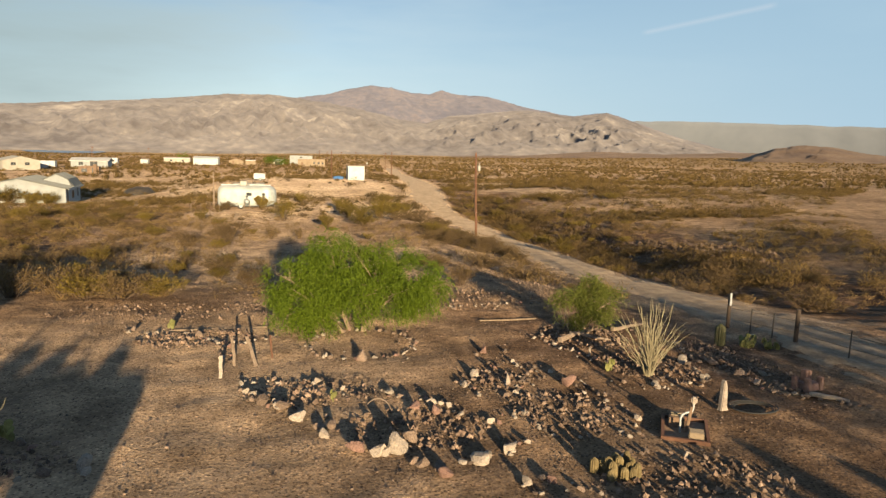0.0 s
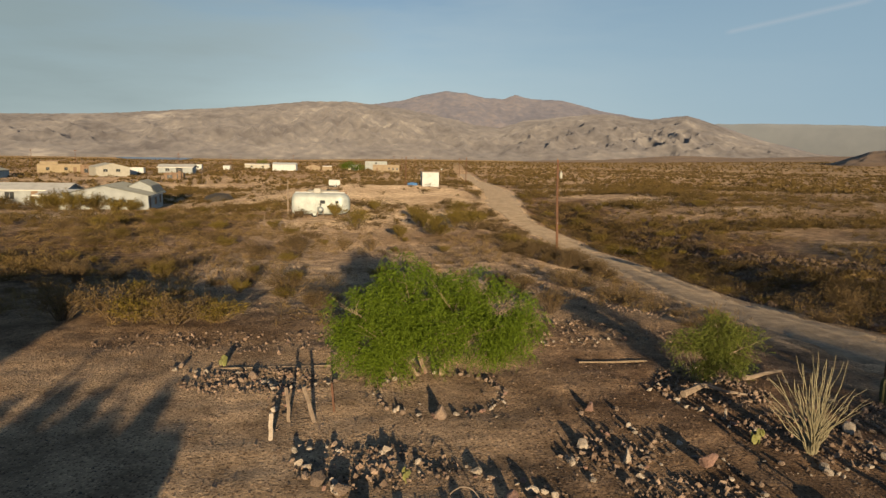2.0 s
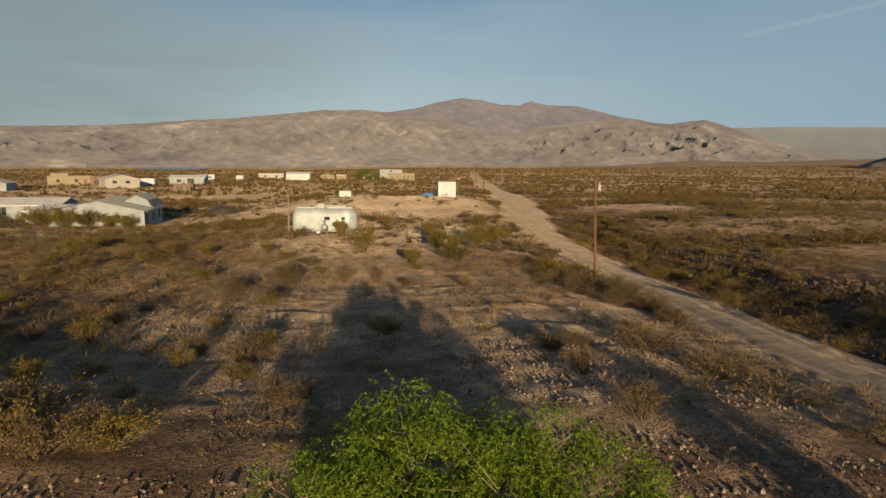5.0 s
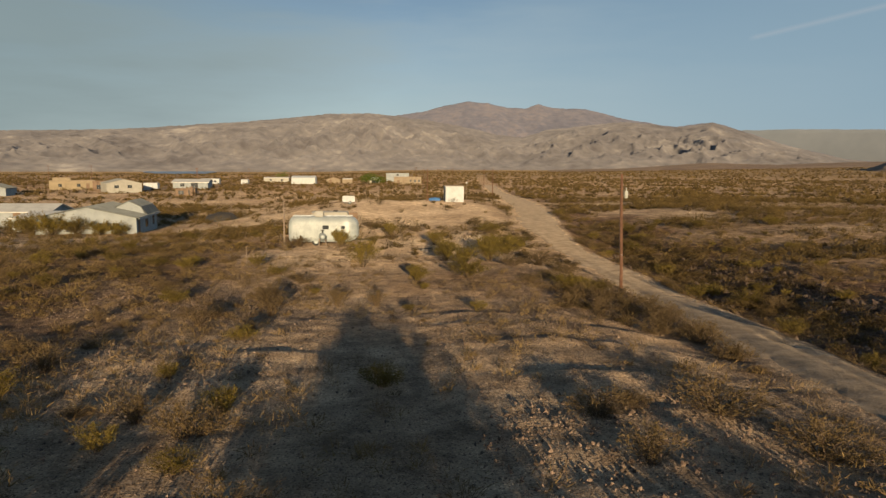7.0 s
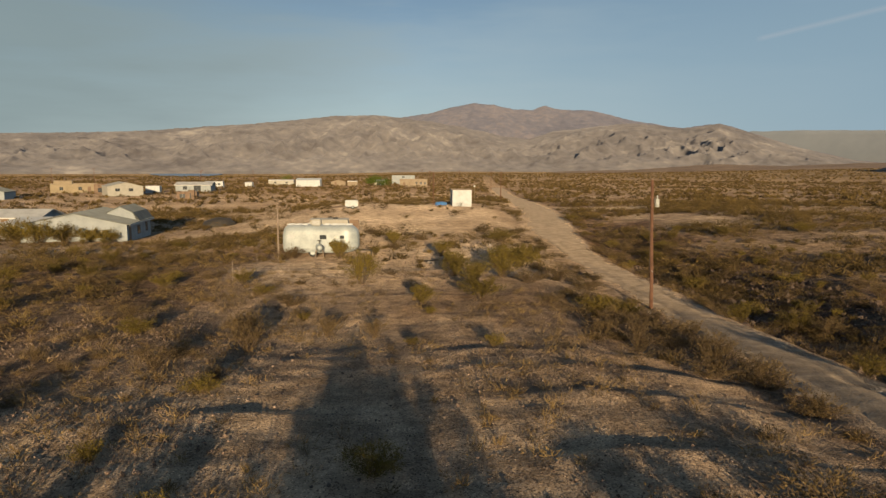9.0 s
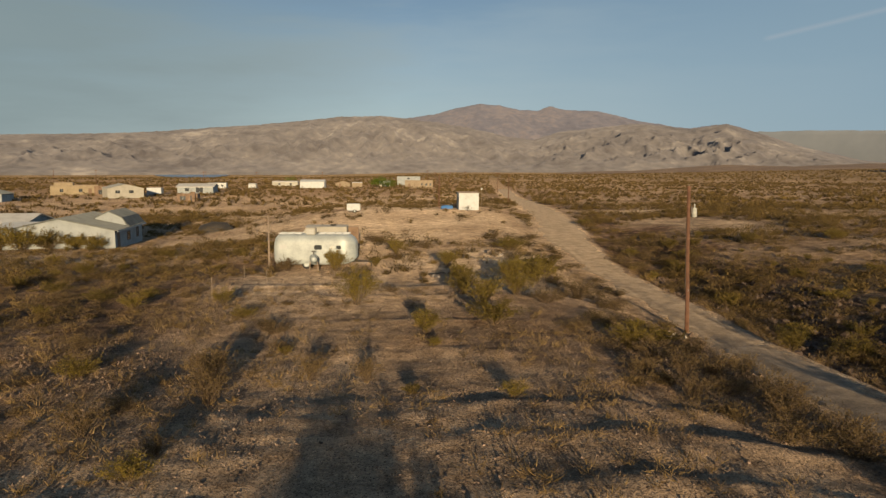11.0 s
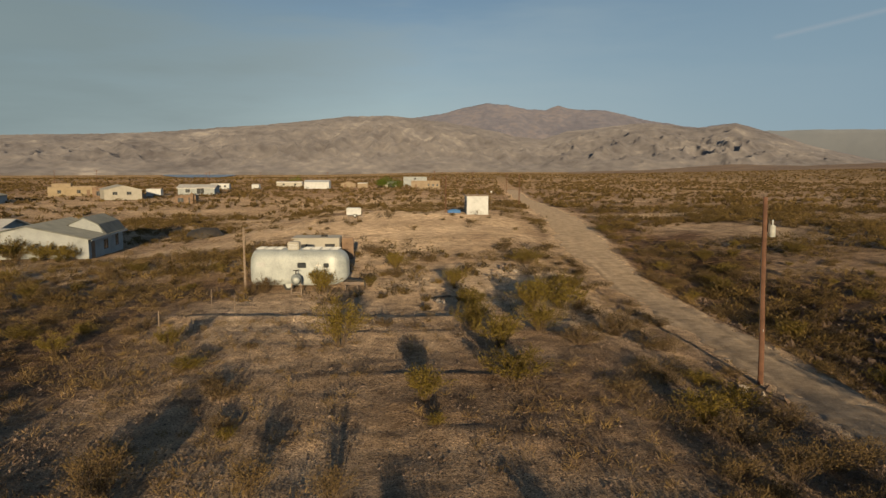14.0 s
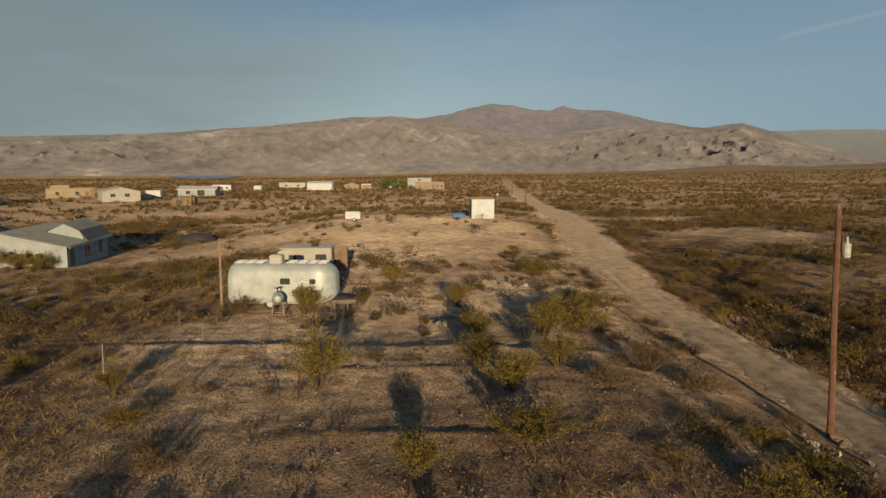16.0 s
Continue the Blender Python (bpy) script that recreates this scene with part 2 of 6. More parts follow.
HILL_ROCK = material("dark_hill_rock", [(0.05, 0.033, 0.025), (0.085, 0.06, 0.043), (0.12, 0.088, 0.064)], 0.95, 0, 0.02, 0.2, 1.0, 3.0)
# cloud shade and haze are put into this dark purple-grey
ROCK_RANGE = material("hazy_shaded_rock", [(0.080, 0.084, 0.116), (0.102, 0.104, 0.136), (0.138, 0.130, 0.152)], 0.95, 0, 0.003, 0.03, 0.6, 20.0, detail=14.0, stops=[0.39, 0.5, 0.61], fine_mix=0.45)
LAKE = material("lake_water", [(0.10, 0.15, 0.24), (0.12, 0.17, 0.26)], 0.4, 0, 0.01, 0.2, 0.05, 0.05)
STONE = material("garden_stone", [(0.08, 0.055, 0.043), (0.17, 0.125, 0.098), (0.28, 0.22, 0.175)], 0.9, 0, 7, 45, 0.9, 0.04, vary=0.45)
PALE_STONE = material("pale_stone", [(0.18, 0.15, 0.125), (0.31, 0.268, 0.228), (0.43, 0.38, 0.33)], 0.9, 0, 6, 40, 0.9, 0.04, vary=0.2)
PINK_STONE = material("pink_stone", [(0.11, 0.062, 0.052), (0.20, 0.122, 0.10), (0.26, 0.17, 0.14)], 0.9, 0, 6, 40, 0.9, 0.04, vary=0.15)
PEBBLE = material("gravel", [(0.07, 0.044, 0.033), (0.14, 0.098, 0.074), (0.26, 0.195, 0.15)], 0.92, 0, 3.5, 14, 0.3, 0.01, vary=0.6, island=True)
DARK_ROCK = material("dark_rock", [(0.045, 0.03, 0.024), (0.09, 0.062, 0.048), (0.15, 0.11, 0.085)], 0.92, 0, 2, 20, 0.6, 0.03, vary=0.3)
POLE_WOOD = material("creosoted_pole", [(0.055, 0.026, 0.016), (0.11, 0.052, 0.03), (0.16, 0.082, 0.05)], 0.85, 0, 2.5, 60, 0.5, 0.01)
DARK_WOOD = material("dark_old_wood", [(0.026, 0.018, 0.014), (0.05, 0.035, 0.026), (0.085, 0.062, 0.047)], 0.9, 0, 3, 50, 0.5, 0.01)
GREY_WOOD = material("weathered_wood", [(0.10, 0.075, 0.057), (0.20, 0.155, 0.12), (0.28, 0.23, 0.185)], 0.9, 0, 3, 50, 0.6, 0.01, vary=0.2)
BARK = material("bark", [(0.09, 0.065, 0.045), (0.20, 0.15, 0.105), (0.29, 0.23, 0.17)], 0.92, 0, 5, 40, 0.8, 0.02)
TWIG = material("dry_twig", [(0.045, 0.03, 0.02), (0.085, 0.058, 0.038), (0.13, 0.092, 0.06)], 0.92, 0, 4, 30, 0, 0, vary=0.25)
OCO = material("ocotillo_cane", [(0.12, 0.105, 0.062), (0.20, 0.18, 0.115), (0.27, 0.245, 0.17)], 0.88, 0, 6, 60, 0.4, 0.01)
ALU = material("oxidised_aluminium", [(0.20, 0.225, 0.23), (0.30, 0.335, 0.34), (0.38, 0.42, 0.425)], 0.5, 0.12, 0.9, 14, 0.12, 0.02)
WHITE_METAL = material("white_painted_metal", [(0.28, 0.30, 0.305), (0.38, 0.405, 0.42), (0.43, 0.455, 0.47)], 0.55, 0, 1.2, 20, 0.1, 0.01)
WHITE_WALL = material("white_stucco", [(0.23, 0.255, 0.265), (0.30, 0.33, 0.345), (0.35, 0.38, 0.395)], 0.88, 0, 0.8, 22, 0.3, 0.01)
TAN_WALL = material("tan_stucco", [(0.20, 0.155, 0.105), (0.27, 0.215, 0.15), (0.31, 0.255, 0.185)], 0.9, 0, 0.7, 18, 0.3, 0.01)
YELLOW_WALL = material("ochre_stucco", [(0.24, 0.19, 0.12), (0.30, 0.245, 0.16), (0.34, 0.28, 0.19)], 0.9, 0, 0.7, 18, 0.3, 0.01)
CREAM_METAL = material("cream_sheet_metal", [(0.23, 0.22, 0.19), (0.29, 0.28, 0.245), (0.33, 0.32, 0.285)], 0.6, 0, 0.6, 16, 0.1, 0.01)
BROWN_WALL = material("bare_adobe", [(0.10, 0.065, 0.045), (0.20, 0.135, 0.09), (0.27, 0.19, 0.13)], 0.93, 0, 1.2, 14, 0.5, 0.03)
GREY_ROOF = material("grey_shingle", [(0.085, 0.092, 0.088), (0.125, 0.134, 0.128), (0.16, 0.17, 0.162)], 0.88, 0, 0.9, 18, 0.4, 0.02)
METAL_ROOF = material("galvanised_roof", [(0.36, 0.35, 0.33), (0.50, 0.49, 0.46), (0.56, 0.55, 0.53)], 0.5, 0.3, 0.8, 14, 0.15, 0.01)
BLACK = material("black_rubber", [(0.012, 0.012, 0.012), (0.03, 0.03, 0.03)], 0.8, 0, 5, 40, 0.1, 0.005)
DARK_METAL = material("dark_metal", [(0.03, 0.028, 0.026), (0.07, 0.062, 0.055)], 0.6, 0.4, 4, 40, 0.1, 0.005)
GLASS = material("window_glass", [(0.025, 0.03, 0.035), (0.05, 0.055, 0.06)], 0.14, 0, 1, 8, 0.0, 0.0)
BLUE_PAINT = material("blue_paint", [(0.03, 0.10, 0.26), (0.05, 0.15, 0.36), (0.09, 0.2, 0.4)], 0.5, 0, 2, 20, 0.1, 0.01)
GREY_PAINT = material("grey_transformer_paint", [(0.30, 0.31, 0.29), (0.40, 0.41, 0.39)], 0.5, 0, 3, 30, 0.1, 0.005)
CACTUS = material("cactus_skin", [(0.038, 0.040, 0.014), (0.072, 0.074, 0.027), (0.125, 0.115, 0.045)], 0.7, 0, 6, 50, 0.4, 0.01, vary=0.2)
PEAR_SKIN = material("prickly_pear_skin", [(0.075, 0.08, 0.022), (0.13, 0.135, 0.04), (0.19, 0.185, 0.07)], 0.7, 0, 6, 50, 0.4, 0.01, vary=0.25)
GOLD_CACTUS = material("golden_cactus_skin", [(0.065, 0.05, 0.02), (0.125, 0.096, 0.042), (0.19, 0.152, 0.075)], 0.8, 0, 8, 60, 0.5, 0.01, vary=0.2)
TREE_LEAF = leaf_material("tree_leaf", (0.018, 0.038, 0.003), (0.115, 0.17, 0.012))
PALE_LEAF = leaf_material("pale_tree_leaf", (0.065, 0.082, 0.014), (0.175, 0.2, 0.04))
BUSH_LEAF = leaf_material("creosote_leaf", (0.045, 0.033, 0.006), (0.21, 0.155, 0.03))
DRY_LEAF = leaf_material("dry_brush_leaf", (0.052, 0.035, 0.014), (0.175, 0.12, 0.052))
BRUSH = leaf_material("dark_bank_brush", (0.028, 0.019, 0.008), (0.13, 0.088, 0.036), True)
SCRUB = leaf_material("far_scrub", (0.028, 0.019, 0.007), (0.19, 0.128, 0.042), True)
STRAW = leaf_material("dry_straw", (0.05, 0.03, 0.012), (0.30, 0.205, 0.085), True)


# ---- building blocks ----
def mesh_of(bm, name, mat, smooth=False):
    me = bpy.data.meshes.new(name)
    bm.normal_update()
    bm.to_mesh(me)
    bm.free()
    for mt in (mat if isinstance(mat, (list, tuple)) else [mat]):
        me.materials.append(mt)
    if smooth:
        me.shade_smooth()
    return me


def part(name, bm, mat, parent=None, label="", smooth=False):
    """One mesh object under a thing or a part."""
    ob = new(name, mesh_of(bm, name, mat, smooth))
    if parent:
        ob.parent = parent
    if label:
        tagged(ob, label)
    return ob


def thing(name, m, label, category, group="", kind=""):
    ob = new(name)
    ob.empty_display_size = 0.2
    ob.matrix_basis = m
    return tagged(ob, label, category, group, kind)


def box(bm, sx, sy, sz, at=(0, 0, 0), turn=0.0, bevel=0.0):
    """A box that stands on its place, optionally with broken edges."""
    made = bmesh.ops.create_cube(bm, size=1, matrix=Matrix.Translation(at) @ Matrix.Rotation(turn, 4, "Z") @ Matrix.Translation((0, 0, sz / 2)) @ Matrix.Diagonal((sx, sy, sz, 1)))
    if bevel:
        edges = list({e for v in made["verts"] for e in v.link_edges})
        bmesh.ops.bevel(bm, geom=edges, offset=bevel, segments=2, affect="EDGES")
    return bm


def rod(bm, a, b, ra, rb=None, seg=8, caps=True):
    """A tapered rod from a to b."""
    a, b = Vector(a), Vector(b)
    rb = ra if rb is None else rb
    q = (b - a).to_track_quat("Z", "Y")
    rings = []
    for p, r in ((a, ra), (b, rb)):
        rings.append([bm.verts.new(p + q @ Vector((r * math.cos(2 * math.pi * i / seg), r * math.sin(2 * math.pi * i / seg), 0))) for i in range(seg)])
    for i in range(seg):
        j = (i + 1) % seg
        bm.faces.new((rings[0][i], rings[0][j], rings[1][j], rings[1][i]))
    if caps:
        bm.faces.new(rings[0][::-1])
        bm.faces.new(rings[1])
    return bm


def tube(bm, points, radii, seg=8, caps=True):
    """One bent tapered tube through points."""
    pts = [Vector(p) for p in points]
    rings = []
    for i, (p, r) in enumerate(zip(pts, radii)):
        d = pts[min(i + 1, len(pts) - 1)] - pts[max(i - 1, 0)]
        q = Vector((0, 0, 1)).rotation_difference(d)
        rings.append([bm.verts.new(p + q @ Vector((r * math.cos(2 * math.pi * k / seg), r * math.sin(2 * math.pi * k / seg), 0))) for k in range(seg)])
    for a, b in zip(rings, rings[1:]):
        for k in range(seg):
            bm.faces.new((a[k], a[(k + 1) % seg], b[(k + 1) % seg], b[k]))
    if caps:
        bm.faces.new(rings[0][::-1])
        bm.faces.new(rings[-1])
    return bm


def prism(bm, profile, y0, y1):
    """A profile of (x, z) pairs drawn out along y."""
    a = [bm.verts.new((x, y0, z)) for x, z in profile]
    b = [bm.verts.new((x, y1, z)) for x, z in profile]
    k = len(profile)
    bm.faces.new(a)
    bm.faces.new(b[::-1])
    for i in range(k):
        j = (i + 1) % k
        bm.faces.new((a[j], a[i], b[i], b[j]))
    bmesh.ops.recalc_face_normals(bm, faces=bm.faces)
    return bm


def arrays(name, verts, faces, mat, smooth=False):
    me = bpy.data.meshes.new(name)
    me.from_pydata(verts, [], faces)
    me.materials.append(mat)
    if smooth:
        me.shade_smooth()
    return me


# ---- the land ----
def lerp_table(v, table):
    """Smooth step between the pairs of a short table."""
    if v <= table[0][0]:
        return table[0][1]
    for (a, za), (b, zb) in zip(table, table[1:]):
        if v <= b:
            s = (v - a) / (b - a)
            s = s * s * (3 - 2 * s) * 0.25 + s * 0.75
            return za + (zb - za) * s
    return table[-1][1]


MID = ((-60, 3.0), (-17, 2.95), (-10, 2.68), (-3, 2.41), (8, 1.93), (20, 1.70), (36, 1.42), (60, 1.4), (78, 1.7), (96, 2.1), (120, 1.4), (200, 0.2), (320, -0.8), (700, -1.0))
ROAD = ((-60, 3.0), (-30, 2.9), (-19, 2.62), (-4, 1.8), (8, 1.08), (20, 0.42), (38, 0.42), (52, 0.9), (76, 1.1), (105, 1.15), (130, 1.0), (200, 0.2), (320, -0.8), (700, -1.0))
LEFT = ((-60, 2.9), (-20, 2.7), (-3, 2.15), (25, 0.9), (60, -0.3), (75, -0.75), (110, -0.9), (200, -0.9), (320, -1.0), (700, -1.0))
ROAD_X = ((-70, 13.2), (-19, 12.9), (-10, 12.3), (-4, 12.1), (8, 13.1), (20, 13.8), (35, 13.5), (46, 13.3), (60, 14.0), (76, 16.0), (90, 17.6), (105, 18.9), (138, 20.6), (170, 22.2), (340, 35.0), (900, 80.0))
ROAD_W = ((-70, 1.15), (46, 1.25), (66, 2.3), (105, 2.5), (170, 1.8), (340, 3.0), (900, 3.0))
DITCH = ((-30, 0.0), (-12, 0.2), (4, 0.9), (40, 0.9), (60, 0.35), (90, 0.0))


def smooth(a, b, v):
    s = min(1.0, max(0.0, (v - a) / (b - a)))
    return s * s * (3 - 2 * s)


def large_form(x, y):
    """Height of the land without its small relief."""
    xr, w = lerp_table(y, ROAD_X), lerp_table(y, ROAD_W)
    road = lerp_table(y, ROAD)
    z = lerp_table(y, MID)
    z += (lerp_table(y, LEFT) - z) * smooth(-9, -36, x)
    z += (road - z) * smooth(xr - w - 7.5, xr - w - 0.3, x)
    d = x - xr - w
    if d > 0:
        z += 0.9 * smooth(9, 26, d) * smooth(-30, 10, y) * (1 - smooth(60, 160, y))
        z -= lerp_table(y, DITCH) * smooth(0.2, 2.6, d) * (1 - smooth(4.5, 11, d))
    far = math.hypot(x, y)
    if far > 300:
        z += 17.0 * smooth(300, 1700, far) * smooth(0.15, 0.75, x / far) - 1.5 * smooth(500, 2000, far)
        z -= 9.0 * smooth(650, 1500, far) * smooth(0.05, -0.2, x / far)
    return z


def relief(x, y):
    """Small relief: hummocks, ruts and the low cross banks that catch the low sun."""
    xr, w = lerp_table(y, ROAD_X), lerp_table(y, ROAD_W)
    off = abs(x - xr) - w
    quiet = smooth(-0.3, 1.5, off)
    garden = (1 - smooth(-19.5, -15, y)) * smooth(-14, -9, x) * (1 - smooth(9.5, 12, x))
    near = 1 - smooth(120, 320, math.hypot(x, y))
    a = noise.noise((x * 0.11, y * 0.11, 3.1)) * 0.22 + noise.noise((x * 0.34, y * 0.34, 7.7)) * 0.085
    b = noise.noise((x * 1.1, y * 1.3, 1.7)) * 0.05 + noise.noise((x * 2.4, y * 2.6, 5.2)) * 0.026
    z = (a * (1 - 0.85 * garden) + b) * quiet * (0.25 + 0.75 * near) + 0.012 * noise.noise((x * 1.5, y * 0.6, 9.1)) * (1 - quiet)
    for yc, x0, x1, h in BANKS:
        c = yc + 0.5 * noise.noise((x * 0.12, yc, 0.0)) + 0.18 * noise.noise((x * 0.6, yc, 4.0))
        d = y - c
        z += h * quiet * smooth(x0 - 2, x0 + 1, x) * (1 - smooth(x1 - 1, x1 + 2, x)) * (smooth(-1.4, 0, d) * (1 - smooth(0.0, 0.22, d)))
    if off < 0:
        for side in (-0.62, 0.62):
            z -= 0.035 * math.exp(-((x - xr - side * 1.2) / 0.22) ** 2)
    return z


BANKS = ((27.6, -30, 7, 0.09), (24.2, -7, 5, 0.05), (17.5, -5, 2, 0.045), (12.6, -4, 1, 0.045), (6.5, 1, 9, 0.06), (3.6, 1, 11, 0.07), (-0.5, -6, -2, 0.06), (0.8, 3, 12, 0.07), (-3.2, 2, 12, 0.07), (-6.5, 4, 11, 0.06), (44, -16, 4, 0.06), (54, -20, 6, 0.09), (66, -22, 8, 0.12))


def ground_z(x, y):
    return large_form(x, y) + relief(x, y)


def blot(x, y, cx, cy, rx, ry):
    """One inside an uneven round patch, fading out at its edge."""
    d = math.hypot((x - cx) / rx, (y - cy) / ry) + 0.35 * noise.noise((x * 0.15, y * 0.15, 30.0))
    return 1 - smooth(0.65, 1.1, d)


def dusty(x, y):
    """Where pale wind-blown dust lies: the flats round the campers and the packed garden paths."""
    n = 0.5 + noise.noise((x * 0.09, y * 0.09, 21.0)) + 0.35 * noise.noise((x * 0.4, y * 0.4, 22.0))
    flats = smooth(-16, -8, x) * (1 - smooth(8, 13, x)) * (0.62 * smooth(-15, -10, y) * (1 - smooth(-2, 8, y)) + 0.26 * smooth(-2, 8, y) + 0.6 * smooth(18, 30, y)) * (1 - smooth(104, 130, y))
    flats = max(flats, smooth(-34, -24, x) * (1 - smooth(8, 13, x)) * smooth(58, 66, y) * (1 - smooth(98, 112, y)))
    east = 0.25 * smooth(20, 30, x) * smooth(-10, 20, y)
    east = max(east, 0.5 * smooth(30, 50, y) * (1 - smooth(150, 300, y)) * (1 - smooth(10, 22, x)))
    drive = 0.42 * (1 - smooth(-19, -16, y)) * (1 - smooth(-1, 4, x))
    off = abs(x - lerp_table(y, ROAD_X)) - lerp_table(y, ROAD_W)
    verge = 0.75 * (1 - smooth(0.2, 2.2 + 1.5 * n, off)) * (1 - smooth(220, 320, y))
    bare = max(blot(x, y, 32, 76, 10, 15), blot(x, y, 31, 106, 14, 5), blot(x, y, -20, 118, 26, 6), blot(x, y, -27.5, 70, 6.5, 7))
    east = max(east, bare)
    return min(1.0, max(0.0, max(flats, east, verge) * (0.55 + 0.6 * n) + drive + 0.25 * (n - 0.5)))


def rubble_shade_at(x, y):
    """Where dark reddish gravel lies: the low bank east of the track, the west slope and the garden beds. Shade under
    the bank's brush and in the beds is put into it too.
    """
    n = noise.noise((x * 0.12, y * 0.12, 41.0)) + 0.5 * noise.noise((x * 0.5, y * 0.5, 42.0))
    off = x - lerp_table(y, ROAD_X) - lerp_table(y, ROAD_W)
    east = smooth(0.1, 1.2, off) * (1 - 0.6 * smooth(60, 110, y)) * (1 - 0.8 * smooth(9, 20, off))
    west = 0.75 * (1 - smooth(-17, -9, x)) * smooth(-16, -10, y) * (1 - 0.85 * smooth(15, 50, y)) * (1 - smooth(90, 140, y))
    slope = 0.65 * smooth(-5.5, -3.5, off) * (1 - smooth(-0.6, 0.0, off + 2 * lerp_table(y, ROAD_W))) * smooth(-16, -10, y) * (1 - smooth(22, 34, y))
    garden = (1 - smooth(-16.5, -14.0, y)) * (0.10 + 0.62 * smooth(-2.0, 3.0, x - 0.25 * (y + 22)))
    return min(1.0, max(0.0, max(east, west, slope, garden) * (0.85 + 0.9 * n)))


def spread(dense_from, dense_to, step, low, high, grow=1.09):
    xs, s = [dense_from], step
    while xs[-1] < dense_to:
        xs.append(xs[-1] + step)
    while xs[-1] < high:
        s *= grow
        xs.append(xs[-1] + s)
    s = step
    while xs[0] > low:
        s *= grow
        xs.insert(0, xs[0] - s)
    return xs


def sheet(name, xs, ys, height, mat):
    verts = [(x, y, height(x, y)) for y in ys for x in xs]
    k = len(xs)
    faces = [(j * k + i, j * k + i + 1, (j + 1) * k + i + 1, (j + 1) * k + i) for j in range(len(ys) - 1) for i in range(k - 1)]
    return new(name, arrays(name, verts, faces, mat, True))


ground = sheet("ground", spread(-22, 25, 0.27, -4600, 4600), spread(-40, 46, 0.27, -2500, 4800, 1.07), ground_z, DIRT)
dust = ground.data.attributes.new("dust", "FLOAT", "POINT")
dust.data.foreach_set("value", [dusty(v.co.x, v.co.y) for v in ground.data.vertices])
rubble_shade = ground.data.attributes.new("rubble_shade", "FLOAT", "POINT")
rubble_shade.data.foreach_set("value", [rubble_shade_at(v.co.x, v.co.y) for v in ground.data.vertices])
packed = ground.data.attributes.new("packed", "FLOAT", "POINT")
packed.data.foreach_set("value", [(1 - smooth(-18, -15, v.co.y)) if v.co.y < -14 else 0.0 for v in ground.data.vertices])
cover = ground.data.attributes.new("cover", "FLOAT", "POINT")
cover.data.foreach_set("value", [min(0.9, smooth(240, 900, math.hypot(v.co.x, v.co.y)) * (0.5 if v.co.y < 130 and abs(v.co.x) < 30 else 1.0)) for v in ground.data.vertices])
tagged(ground, "dry tan desert ground of dirt and gravel", "ground", kind="structure")


def build_road():
    """The graded track: its crown lies just proud of the land and its ragged edges dip under it."""
    verts, faces, cols = [], [], 27
    y, rows = -70.0, 0
    while y < 310:
        xr, w = lerp_table(y, ROAD_X), lerp_table(y, ROAD_W)
        for c in range(cols):
            u = -1 + 2 * c / (cols - 1)
            x = xr + u * (w + 0.7)
            edge = max(0.0, abs(u) * (w + 0.7) - w + 0.3 + 0.8 * noise.noise((x * 0.5, y * 0.35, 2.0)) + 0.6 * noise.noise((x * 2.2, y * 1.6, 6.0)))
            verts.append((x, y, ground_z(x, y) + 0.03 + 0.02 * (1 - u * u) - 0.11 * edge))
        rows += 1
        y += 0.3 if y < 60 else 0.3 + (y - 60) * 0.03
    for r in range(rows - 1):
        for c in range(cols - 1):
            a = r * cols + c
            faces.append((a, a + 1, a + cols + 1, a + cols))
    road = new("road", arrays("road", verts, faces, ROAD_DIRT, True))
    tagged(road, "pale graded dirt track with faint wheel ruts", "road", kind="structure")


build_road()

# ---- mountains and lake ----
SKYLINE = ((-75, 1.95), (-50, 1.85), (-32.4, 2), (-29, 2.05), (-25.3, 2.26), (-21.4, 2.51), (-17.3, 2.89), (-13.8, 3.17), (-10.3, 3.53), (-7.5, 3.87), (-3.9, 3.99), (-1.6, 4.27), (0.3, 4.54), (2.1, 5.03), (4, 5.38), (5.6, 5.28), (7.2, 4.91), (8.8, 4.8), (9.7, 5.14), (11.2, 4.81), (13.4, 4.72), (15, 4.34), (16.5, 3.92), (18.6, 3.53), (20.5, 3.23), (22.1, 3.45), (23.2, 3.55), (24.6, 3.1), (26.5, 2.43), (28.4, 1.75), (30.2, 1.28), (32.3, 0.74), (36, 0.3), (60, 0.2))
FOOTHILLS = ((-75, 2.35), (-50, 2.25), (-32.4, 2.4), (-25.3, 2.66), (-21.4, 2.9), (-17.3, 3.3), (-13.8, 3.58), (-10.3, 3.95), (-7.5, 4.3), (-3.9, 4.42), (-1.6, 4.15), (0.6, 3.9), (3.5, 3.4), (6.5, 2.7), (8.5, 2.5), (10.5, 3.1), (13, 3.35), (15, 3.6), (16.5, 3.7), (18.6, 3.5), (20.5, 3.2), (22.1, 3.43), (23.2, 3.55), (24.6, 3.1), (26.5, 2.43), (28.4, 1.75), (30.2, 1.28), (32.3, 0.74), (36, 0.3), (60, 0.2))


